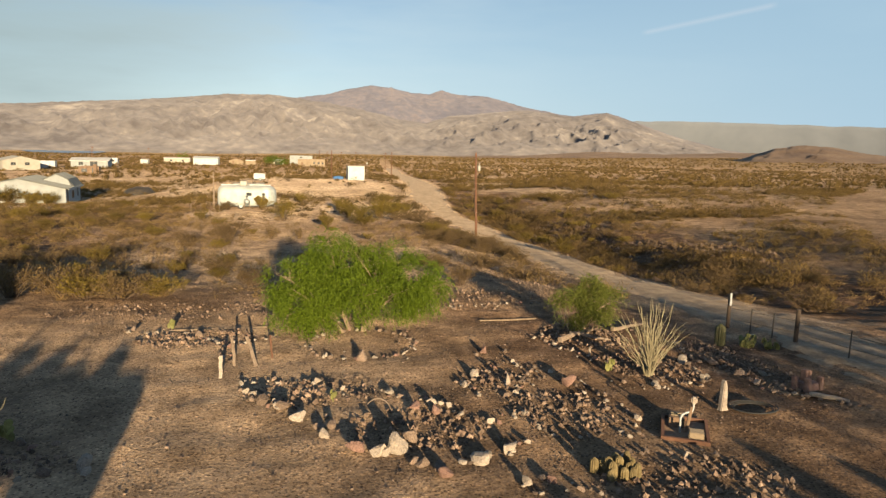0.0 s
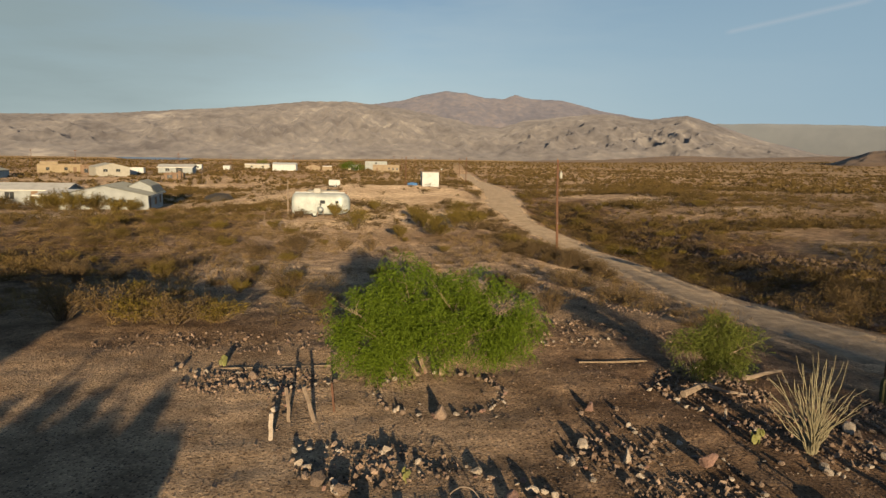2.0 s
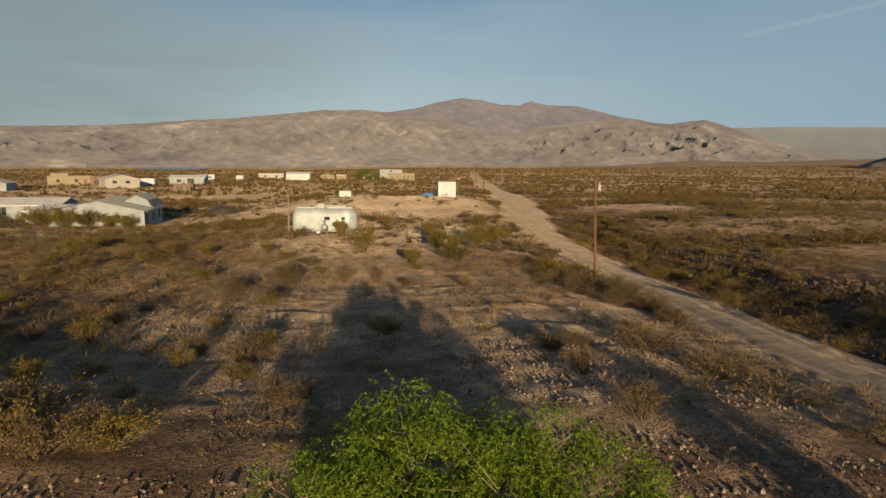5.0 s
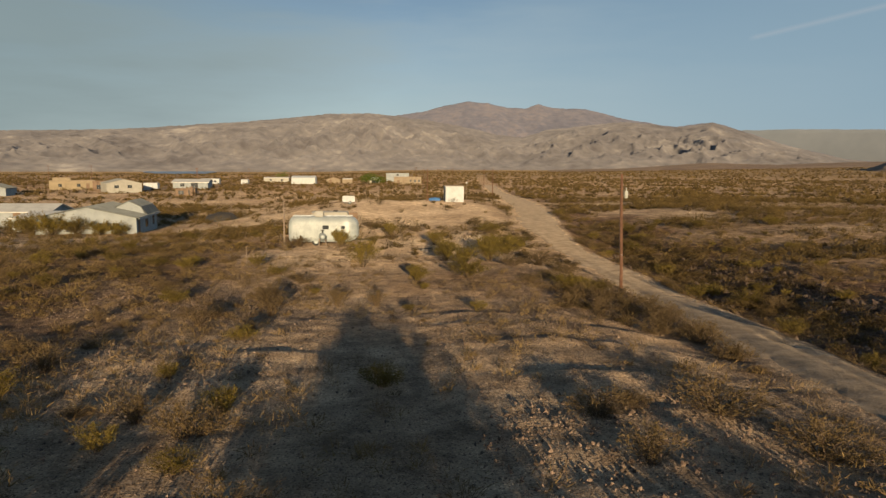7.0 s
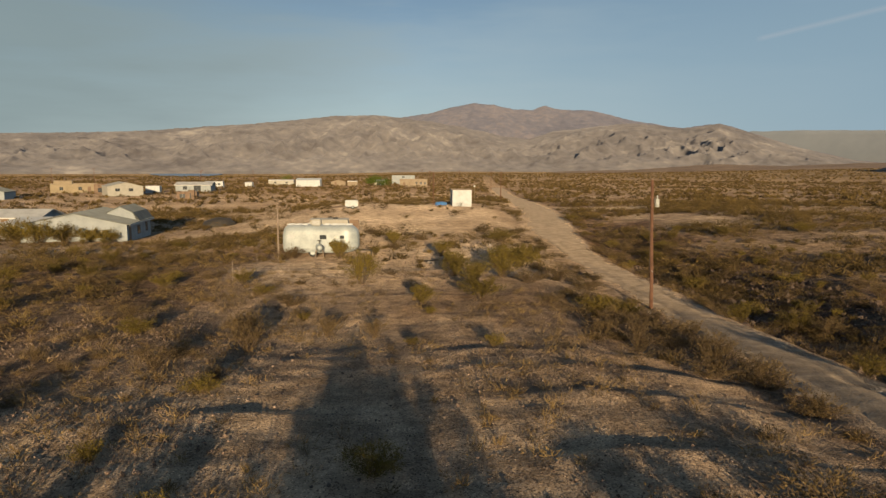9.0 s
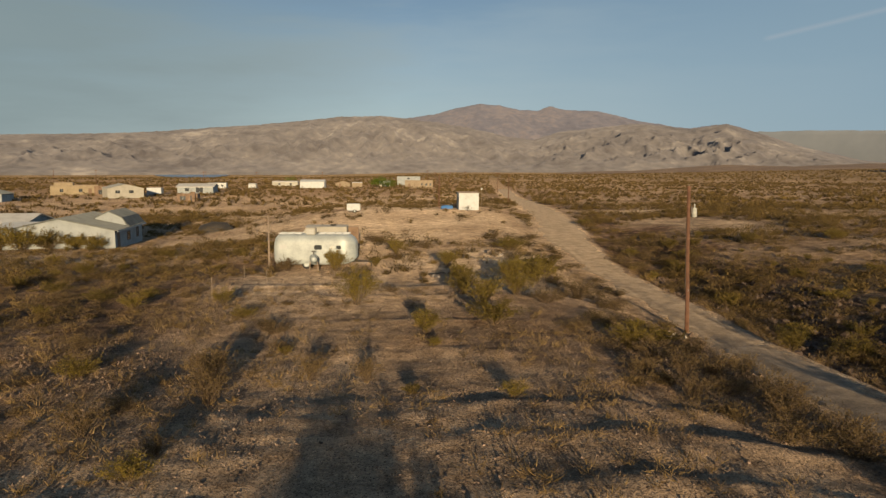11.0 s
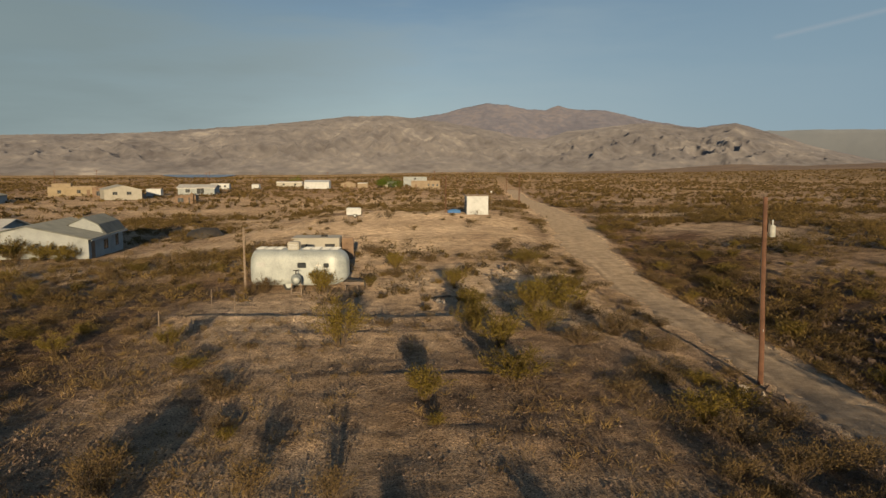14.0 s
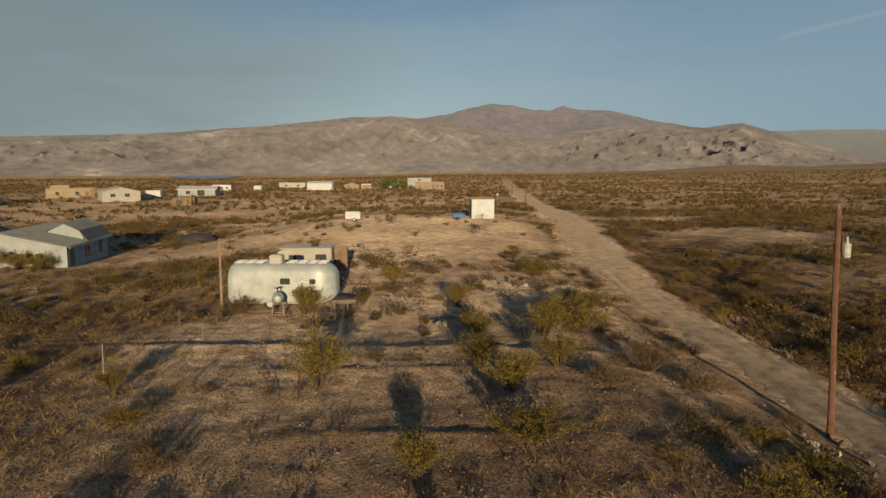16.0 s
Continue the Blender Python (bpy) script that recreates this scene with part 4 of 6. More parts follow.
# ---- trailers ----
def wheel(parent, at, r=0.33, w=0.2):
    bm = bmesh.new()
    rod(bm, (0, -w / 2, 0), (0, w / 2, 0), r, r, 20)
    bmesh.ops.bevel(bm, geom=[e for e in bm.edges if len(e.link_faces) == 2 and e.calc_face_angle(0) > 1], offset=0.05, segments=2, affect="EDGES")
    ob = part("wheel", bm, BLACK, parent)
    ob.location = at
    bm = bmesh.new()
    rod(bm, (0, -w / 2 - 0.012, 0), (0, -w / 2 + 0.05, 0), r * 0.55, r * 0.6, 14)
    part("rim", bm, ALU, ob)
    return ob


def round_trailer():
    """A riveted aluminium camper with rounded ends, long grown in."""
    gx, gy = -8.5, 36.6
    z = ground_z(gx, gy)
    tr = thing("camper_trailer", pose(gx, gy, z, 0, 0, -1.5), "dull oxidised aluminium camper trailer with rounded ends and flat tyres", "trailer")
    L, W, H, base = 5.75, 2.15, 2.12, 0.22
    bm = bmesh.new()
    rings, n, k = [], 30, 28
    for i in range(n + 1):
        u = -1 + 2 * i / n
        u = math.sin(u * math.pi / 2)
        x = u * L / 2
        end = max(0.0, (abs(x) - (L / 2 - (0.42 if x < 0 else 1.15))) / (0.42 if x < 0 else 1.15))
        s = math.sqrt(max(0.0, 1 - min(1, end) ** 2.3))
        low = 0.10 * end if x > 0 else 0.0
        ring = []
        for j in range(k):
            t = 2 * math.pi * j / k
            c, q = math.cos(t), math.sin(t)
            e = 0.44 if q > 0 else 0.28
            yy = math.copysign(abs(c) ** e, c) * W / 2 * (0.35 + 0.65 * s if x > 0 else 0.55 + 0.45 * s)
            zz = base + H * 0.45 + math.copysign(abs(q) ** e, q) * (H * 0.55 * (0.25 + 0.75 * s) if q > 0 else H * 0.45 * (0.55 + 0.45 * s)) + low
            ring.append(bm.verts.new((x, yy, zz)))
        rings.append(ring)
    for a, c in zip(rings, rings[1:]):
        for j in range(k):
            bm.faces.new((a[j], c[j], c[(j + 1) % k], a[(j + 1) % k]))
    bm.faces.new(rings[0])
    bm.faces.new(rings[-1][::-1])
    bmesh.ops.recalc_face_normals(bm, faces=bm.faces)
    part("body", bm, ALU, tr, smooth=True)
    bm = bmesh.new()
    box(bm, L - 1.4, 0.03, 0.05, (-0.25, -W / 2 - 0.006, base + 0.42))
    box(bm, L - 1.4, 0.03, 0.025, (-0.25, -W / 2 - 0.004, base + 1.62))
    part("belt_rail", bm, ALU, tr)
    for wx, wz, ww, wh in ((-2.15, 1.32, 0.55, 0.32), (0.28, 1.25, 0.62, 0.42), (1.72, 1.28, 0.42, 0.36)):
        bm = bmesh.new()
        box(bm, ww, 0.05, wh, (wx, -W / 2 + 0.02, base + wz - 0.2), bevel=0.04)
        win = part("window", bm, WHITE_METAL if wx < -1 else ALU, tr)
        bm = bmesh.new()
        box(bm, ww - 0.1, 0.03, wh - 0.1, (wx, -W / 2 - 0.012, base + wz - 0.15), bevel=0.03)
        part("pane", bm, WHITE_METAL if wx < -1 else GLASS, win)
    bm = bmesh.new()
    box(bm, 0.3, 0.05, 0.34, (1.28, -W / 2 + 0.0, base + 1.1), bevel=0.14)
    part("porthole", bm, METAL_ROOF, tr)
    bm = bmesh.new()
    box(bm, 0.68, 0.62, 0.48, (-0.32, -0.3, base + H - 0.02), bevel=0.05)
    ac = part("roof_cooler", bm, CREAM_METAL, tr, "cream box cooler on the roof")
    for k2 in range(4):
        bm = bmesh.new()
        box(bm, 0.54, 0.02, 0.035, (-0.32, -0.62, base + H + 0.05 + 0.08 * k2))
        part("louvre", bm, WHITE_METAL, ac)
    for ry in (-0.42, 0.05, 0.5):
        for rx in range(9):
            bm = bmesh.new()
            box(bm, 0.46, 0.07, 0.06, (-2.35 + rx * 0.56, ry, base + H + 0.02 - 0.03 * abs(ry)))
            if abs(-2.35 + rx * 0.56 + 0.32) > 0.6:
                part("roof_slat", bm, WHITE_METAL, tr)
            else:
                bm.free()
    for rx in (-2.3, -1.1, 1.0, 2.05):
        bm = bmesh.new()
        box(bm, 0.05, 1.2, 0.05, (rx, 0.05, base + H - 0.04))
        part("roof_bar", bm, WHITE_METAL, tr)
    wheel(tr, (-0.55, -W / 2 + 0.18, 0.28))
    wheel(tr, (-0.55, W / 2 - 0.18, 0.28))
    bm = bmesh.new()
    box(bm, 0.85, 0.07, 0.14, (-0.55, -W / 2 - 0.01, 0.6), bevel=0.03)
    part("wheel_arch", bm, ALU, tr)
    bm = bmesh.new()
    rod(bm, (2.6, 0, 0.42), (3.9, 0, 0.36), 0.05, 0.04, 6)
    rod(bm, (2.5, -0.5, 0.42), (3.7, 0, 0.38), 0.04, 0.04, 6)
    rod(bm, (2.5, 0.5, 0.42), (3.7, 0, 0.38), 0.04, 0.04, 6)
    rod(bm, (3.85, 0, 0.36), (3.85, 0, 0.0), 0.035, 0.05, 6)
    part("drawbar", bm, DARK_METAL, tr)
    bm = bmesh.new()
    box(bm, 0.95, 1.1, 0.05, (3.15, -0.3, 0.28))
    box(bm, 0.06, 0.06, 0.28, (3.5, -0.75, 0.0))
    box(bm, 0.06, 0.06, 0.28, (2.8, -0.75, 0.0))
    step = new("step_platform", mesh_of(bm, "step_platform", GREY_WOOD))
    step.matrix_basis = tr.matrix_basis.copy()
    tagged(step, "weathered grey plank platform at the nose of a camper", "platform")


round_trailer()


def drum_on_stand():
    x, y = -8.35, 34.3
    d = thing("water_tank", pose(x, y, ground_z(x, y), 0, 0, 12), "small bright metal tank on a square tube stand", "tank")
    bm = bmesh.new()
    for a, b, r0, r1 in (((0, 0.36, 0.86), (0, 0.3, 0.86), 0.12, 0.27), ((0, 0.3, 0.86), (0, -0.3, 0.86), 0.29, 0.29), ((0, -0.3, 0.86), (0, -0.36, 0.86), 0.27, 0.1)):
        rod(bm, a, b, r0, r1, 18)
    part("drum", bm, ALU, d, smooth=True)
    bm = bmesh.new()
    rod(bm, (0, 0, 1.1), (0, 0, 1.42), 0.035, 0.03, 8)
    rod(bm, (-0.15, 0, 1.38), (0.15, 0, 1.38), 0.03, 0.03, 8)
    part("filler_pipe", bm, DARK_METAL, d)
    for sx in (-0.3, 0.3):
        for sy in (-0.28, 0.28):
            bm = bmesh.new()
            rod(bm, (sx, sy, 0), (sx * 0.8, sy * 0.8, 0.72), 0.025, 0.025, 6)
            part("leg", bm, GREY_WOOD, d)
    for lift, grow in ((0.05, 1.0), (0.62, 0.84)):
        bm = bmesh.new()
        for sx, sy, w, l in ((0, -0.28, 0.62, 0.03), (0, 0.28, 0.62, 0.03), (-0.3, 0, 0.03, 0.56), (0.3, 0, 0.03, 0.56)):
            box(bm, w * grow, l * grow, 0.03, (sx * grow, sy * grow, lift))
        part("frame", bm, GREY_WOOD, d)


drum_on_stand()


def camper_van():
    """The boxy travel trailer that stands half hidden behind the aluminium one."""
    x, y = -9.3, 47.2
    c = thing("travel_trailer", pose(x, y, ground_z(x, y) - 0.12, 0, 0, 3) @ Matrix.Diagonal((1, 1, 0.86, 1)), "boxy white travel trailer with a slanted nose and dark windows", "trailer")
    L, W = 3.4, 2.3
    bm = bmesh.new()
    prism(bm, [(-L / 2 - 0.35, 1.2), (-L / 2, 0.55), (L / 2, 0.5), (L / 2, 2.5), (-L / 2 + 0.15, 2.42), (-L / 2 - 0.2, 2.2)], -W / 2, W / 2)
    bmesh.ops.bevel(bm, geom=bm.edges[:], offset=0.06, segments=2, affect="EDGES")
    part("body", bm, CREAM_METAL, c)
    bm = bmesh.new()
    box(bm, L + 0.1, W + 0.08, 0.07, (-0.05, 0, 2.47))
    part("roof", bm, CREAM_METAL, c)
    for wx, wz, ww, wh in ((1.0, 1.55, 0.75, 0.48), (-0.9, 1.6, 0.5, 0.4)):
        bm = bmesh.new()
        box(bm, ww, 0.06, wh, (wx, -W / 2, wz), bevel=0.02)
        win = part("window", bm, DARK_METAL, c)
        bm = bmesh.new()
        box(bm, ww - 0.1, 0.03, wh - 0.1, (wx, -W / 2 - 0.03, wz + 0.05))
        part("pane", bm, GLASS, win)
    bm = bmesh.new()
    box(bm, 0.06, 0.8, 0.5, (L / 2 + 0.01, 0.2, 1.5))
    part("rear_window", bm, GLASS, c)
    # the shaded rear end is put in as this dark brown box
    bm = bmesh.new()
    box(bm, 0.85, 0.9, 1.9, (L / 2 + 0.5, 0.6, 0.45), bevel=0.04)
    part("rear_shade_box", bm, BROWN_WALL, c, "dark brown box standing for the shaded rear end")
    bm = bmesh.new()
    box(bm, 0.45, 0.4, 0.16, (0.5, -0.2, 2.54), bevel=0.03)
    part("roof_vent", bm, BLACK, c)
    bm = bmesh.new()
    prism(bm, [(-1.5, 1.05), (0.3, 1.25), (1.5, 1.75), (1.5, 1.85), (0.2, 1.38), (-1.5, 1.2)], -W / 2 - 0.012, -W / 2 + 0.01)
    part("stripe", bm, TAN_WALL, c)
    for sy in (-W / 2 + 0.15, W / 2 - 0.15):
        wheel(c, (0.2, sy, 0.33))


camper_van()


def cargo_trailer():
    x, y = -12.1, 92.5
    c = thing("cargo_trailer", pose(x, y, ground_z(x, y), 0, 0, 2), "small white enclosed cargo trailer on bare ground", "trailer")
    bm = bmesh.new()
    box(bm, 1.95, 1.5, 1.0, (0, 0, 0.35), bevel=0.06)
    part("body", bm, WHITE_METAL, c)
    bm = bmesh.new()
    box(bm, 0.05, 1.3, 0.85, (0.98, 0, 0.4))
    part("rear_door", bm, METAL_ROOF, c)
    bm = bmesh.new()
    box(bm, 1.0, 1.2, 0.05, (1.5, 0, 0.08))
    part("ramp", bm, WHITE_METAL, c)
    for sy in (-0.75, 0.75):
        wheel(c, (0.2, sy, 0.26), 0.26, 0.16)


cargo_trailer()


def simple_pole(at, height, r, label, lean=0.0):
    x, y = at
    bm = bmesh.new()
    rod(bm, (0, 0, -0.1), (0, 0, height), r, r * 0.8, 8)
    ob = new("post", mesh_of(bm, "post", GREY_WOOD))
    ob.matrix_basis = pose(x, y, ground_z(x, y), lean, lean * 0.6, 0)
    return tagged(ob, label, "post")


simple_pole((-11.75, 36.0), 3.8, 0.07, "tall weathered wooden service post beside a camper")
for sx, sy, sh in ((-11.7, 23.1, 1.25), (-10.2, 28.6, 0.85), (-12.3, 31.5, 0.8), (-10.9, 24.8, 0.6)):
    simple_pole((sx, sy), sh, 0.022, "thin pale survey stake in the dirt", 2)

bm = bmesh.new()
bmesh.ops.create_icosphere(bm, subdivisions=3, radius=1)
for v in bm.verts:
    v.co = Vector((v.co.x * 2.6, v.co.y * 1.6, max(-0.2, v.co.z) * 1.35)) * (1 + 0.18 * noise.noise(v.co * 1.7))
mound = new("covered_heap", mesh_of(bm, "covered_heap", DARK_METAL, True))
mound.location = (-31.5, 88, large_form(-31.5, 88))
tagged(mound, "dark brown covered heap beside a driveway", "heap")


# ---- plants ----
def leafy(verts, faces, p, size, rng, flat=0.0, wide=0.42):
    """One small leaf spray: a slim triangle at p."""
    d = Vector((rng.uniform(-1, 1), rng.uniform(-1, 1), rng.uniform(-1 + flat, 1))).normalized()
    s = d.cross(Vector((rng.uniform(-1, 1), rng.uniform(-1, 1), rng.uniform(-1, 1)))).normalized() * (size * wide)
    i = len(verts)
    verts += [tuple(p - s - d * size * 0.5), tuple(p + s - d * size * 0.35), tuple(p + d * size * 0.75)]
    faces.append((i, i + 1, i + 2))


def bush_meshes(seed, radius, height, stems, leaves, size, leaf_mat, spread_out=0.8):
    """Stem and foliage meshes of one open desert shrub: a fan of thin wands that fork, with small leaves along their upper half."""
    rng = random.Random(seed)
    bm = bmesh.new()
    wands = []
    for k in range(stems):
        a = 2 * math.pi * (k + rng.uniform(-0.5, 0.5)) / stems
        out = radius * spread_out * math.sqrt(rng.random())
        top = height * rng.uniform(0.55, 1.0) * (1 - 0.35 * (out / radius) ** 2)
        way = Vector((math.cos(a), math.sin(a), 0))
        base = way * 0.1 * radius * rng.random()
        mid = way * out * rng.uniform(0.3, 0.5) + Vector((rng.gauss(0, 0.05), rng.gauss(0, 0.05), top * 0.5))
        tip = way * out + Vector((rng.gauss(0, 0.08), rng.gauss(0, 0.08), top))
        rod(bm, base - Vector((0, 0, 0.08)), mid, 0.011, 0.007, 3, False)
        rod(bm, mid, tip, 0.007, 0.002, 3, False)
        wands += [(mid, tip), (mid, tip)]
        if rng.random() < 0.6:
            wands.append((base.lerp(mid, 0.35), mid))
        for _ in range(3):
            p = mid.lerp(tip, rng.uniform(-0.2, 0.9))
            q = p + (Vector((rng.uniform(-1, 1), rng.uniform(-1, 1), rng.uniform(0.4, 1.4))) + way * 0.5) * 0.22 * radius
            rod(bm, p, q, 0.005, 0.002, 3, False)
            wands += [(p, q)]
    stem_mesh = mesh_of(bm, "stem_tangle", TWIG)
    verts, faces = [], []
    for _ in range(leaves):
        a, b = wands[rng.randrange(len(wands))]
        d = (b - a).normalized()
        p = a.lerp(b, rng.uniform(0.1, 1.08)) + Vector((rng.gauss(0, 1), rng.gauss(0, 1), rng.gauss(0, 1))) * 0.045 * radius
        d = (d + Vector((rng.gauss(0, 0.55), rng.gauss(0, 0.55), rng.gauss(0, 0.45)))).normalized()
        l = size * rng.uniform(0.6, 1.7)
        side = d.cross(Vector((rng.uniform(-1, 1), rng.uniform(-1, 1), rng.uniform(-1, 1)))).normalized() * l * 0.2
        i = len(verts)
        verts += [tuple(p - side), tuple(p + side), tuple(p + d * l)]
        faces.append((i, i + 1, i + 2))
    return stem_mesh, arrays("foliage", verts, faces, leaf_mat)


BUSHES = [bush_meshes(11, 1.0, 1.2, 34, 3500, 0.058, BUSH_LEAF), bush_meshes(12, 1.0, 1.5, 30, 3100, 0.06, BUSH_LEAF, 0.75), bush_meshes(13, 1.0, 1.0, 36, 3500, 0.056, BUSH_LEAF, 0.95),
          bush_meshes(14, 1.0, 0.85, 40, 2400, 0.05, DRY_LEAF, 0.95), bush_meshes(15, 1.0, 1.2, 38, 2300, 0.05, DRY_LEAF), bush_meshes(16, 1.0, 0.7, 38, 2500, 0.05, DRY_LEAF, 1.0)]
BUSH_TEXT = ["olive-green creosote bush with thin stems on bare dirt", "tall sparse olive creosote bush on bare dirt", "broad low olive-green creosote bush on bare dirt",
             "dry brown brush with pale twigs on bare dirt", "dry upright brown shrub with bare twigs", "low dry brown scrub clump on bare dirt"]
bush_spots = []


def place_bush(kind, x, y, size, tall=1.0, turn=0.0):
    stems, leaves = BUSHES[kind]
    m = pose(x, y, ground_z(x, y) - 0.03, 0, 0, turn) @ Matrix.Diagonal((size * 1.0, size * 1.0, size * tall * 0.92, 1))
    b = thing("bush", m, BUSH_TEXT[kind], "bush", "desert bushes")
    for name, me in (("stem_tangle", stems), ("foliage", leaves)):
        o = new(name, me)
        o.parent = b
    bush_spots.append((x, y, size))


for k, x, y, s, t in ((0, 1.3, 24.4, 0.95, 1.0), (0, 4.2, 24.2, 1.1, 0.85), (2, 6.2, 34.6, 1.35, 0.95), (0, 8.0, 37.2, 1.1, 0.9), (3, 3.4, -7.2, 0.9, 0.9), (4, 3.6, -10.0, 0.8, 0.9), (1, -4.1, 21.8, 1.1, 1.15), (0, -3.3, 44.6, 1.0, 0.95), (3, -1.0, 48.9, 0.85, 0.9), (0, 0.8, 36.6, 0.9, 1.1), (0, 1.5, 29.6, 1.1, 0.85), (0, 4.6, 30.4, 1.3, 0.9), (2, 6.3, 31.2, 1.3, 0.9), (2, 6.7, 49.0, 1.4, 0.8),
                      (0, -6.9, 34.4, 1.1, 1.0), (3, -10.9, 34.2, 1.0, 0.9), (0, -4.4, 37.2, 0.62, 0.9), (3, -2.6, 25.3, 0.48, 1.0), (0, 2.2, 21.4, 1.1, 0.95), (2, 2.3, 17.0, 1.25, 0.8), (0, -0.6, 15.0, 0.85, 0.9), (4, 7.8, 25.4, 1.1, 0.8), (5, 9.4, 24.0, 1.2, 0.8),
                      (3, 5.4, 22.0, 1.0, 0.8), (4, -10.3, 35.0, 1.0, 0.9), (3, -6.1, 55.3, 1.1, 0.8), (2, 19.9, 79, 1.4, 0.7), (4, -7.2, 8.8, 1.0, 1.1), (4, -4.2, 9.2, 0.75, 1.2), (4, -2.4, 8.8, 0.7, 1.1), (3, 6.4, -6.2, 1.5, 0.75), (3, 7.6, -8.6, 1.3, 0.8),
                      (5, 4.3, -6.4, 0.7, 0.9), (3, 9.0, 9.0, 0.9, 0.9), (0, 7.4, 14.0, 1.0, 0.8), (2, 9.6, 17.0, 1.2, 0.75), (3, 10.2, 4.0, 1.0, 0.9), (3, -5.2, -8.0, 1.0, 1.0), (2, -6.0, -14.4, 1.0, 0.75), (5, -7.1, -14.7, 1.2, 1.0), (2, -8.2, -14.3, 1.15, 0.8), (3, -9.3, -13.6, 1.3, 1.0), (5, -8.4, -12.6, 1.2, 1.0), (4, -10.4, -14.2, 1.2, 0.9), (3, -3.4, -12.0, 0.9, 1.0), (4, 3.9, -13.5, 0.8, 1.0), (4, 8.5, -14.5, 0.7, 1.0), (4, 9.6, 6.6, 1.1, 0.9), (3, 10.6, 8.8, 1.2, 0.9), (4, 8.2, 10.6, 0.9, 1.0), (3, 9.8, 11.8, 1.2, 0.9), (4, 11.2, 12.6, 0.9, 0.9), (3, 8.8, 4.6, 1.0, 0.9), (4, 7.4, 7.6, 0.8, 1.0), (5, 10.9, 5.4, 1.1, 1.0), (4, 10.3, 15.2, 1.0, 0.9), (3, 7.9, 12.8, 0.9, 1.0), (5, 6.6, 10.0, 0.9, 1.0)):
    place_bush(k, x, y, s * (1.2 if y > 12 and -9 < x < 9 else 1.0), t, (x * 53 + y * 17) % 360)

rng = random.Random(7)


def bush_wish(x, y):
    """How thick the shrubs grow at a place."""
    xr, w = lerp_table(y, ROAD_X), lerp_table(y, ROAD_W)
    off = abs(x - xr) - w
    if off < 0.5 or (y < -14.5 and -13 < x < 12.5):
        return 0.0
    if -4 < x < xr - w - 4 and y < 2:
        return 0.10
    if x < xr and off < 4.5 and y < 48:
        return 0.45
    if x < xr and -13 < x < 4 and 22 < y < 60:
        return 0.06
    if -30 < x < 12 and 60 < y < 100:
        return 0.12
    if x > xr:
        return 0.95 if off < 9 else 0.7
    if x < -6:
        return 0.8
    return 0.28


tries = 0
while len(bush_spots) < 300 and tries < 60000:
    tries += 1
    y = rng.uniform(-16, 62)
    x = rng.uniform(-22 - max(0, y) * 0.28, 20 + max(0, y) * 0.36)
    if rng.random() > bush_wish(x, y) * (0.5 + 0.8 * (noise.noise((x * 0.1, y * 0.1, 12.0)) + 0.45)):
        continue
    s = (0.35 + 0.7 * rng.random() ** 1.5) * (1.3 if x > 15 else 1.0)
    if any((x - a) ** 2 + (y - b) ** 2 < (0.62 * (s + r)) ** 2 for a, b, r in bush_spots):
        continue
    dry = rng.random() < (0.62 if x < -4 else 0.8 if 6 < x < 13 else 0.5)
    place_bush(rng.choice((3, 4, 5)) if dry else rng.choice((0, 1, 2)), x, y, s, rng.uniform(0.65, 1.0), rng.uniform(0, 360))


def brush_clumps(name, clumps, each, size, slim, mat, seed, label, category="scrub", fan=1.0):
    """Uncountable plants as one mesh: each clump (x, y, z, radius, height, tone) is a fan of slim leaf sprays from one root."""
    gen = np.random.RandomState(seed)
    c = np.repeat(np.array(clumps), each, axis=0)
    n = len(c)
    turn, e = gen.uniform(0, 2 * np.pi, n), np.sqrt(gen.uniform(0, 1, n)) * fan
    way = np.stack((np.cos(turn) * e * c[:, 3], np.sin(turn) * e * c[:, 3], c[:, 4] * np.sqrt(np.maximum(0.05, 1 - 0.8 * e * e))), -1)
    p = c[:, :3] + way * (gen.uniform(0, 1, n) ** 0.6)[:, None]
    d = way / np.linalg.norm(way, axis=1)[:, None] + gen.normal(0, 0.5, (n, 3))
    d /= np.linalg.norm(d, axis=1)[:, None]
    side = np.cross(d, gen.normal(0, 1, (n, 3)))
    side /= np.linalg.norm(side, axis=1)[:, None] + 1e-9
    l = size * gen.uniform(0.6, 1.5, n)[:, None]
    verts = np.stack((p - side * l * slim, p + side * l * slim, p + d * l), 1).reshape(-1, 3)
    me = arrays(name, verts.tolist(), np.arange(3 * n).reshape(-1, 3).tolist(), mat)
    me.attributes.new("tone", "FLOAT", "POINT").data.foreach_set("value", np.repeat(c[:, 5], 3))
    return tagged(new(name, me), label, category, kind="stuff")


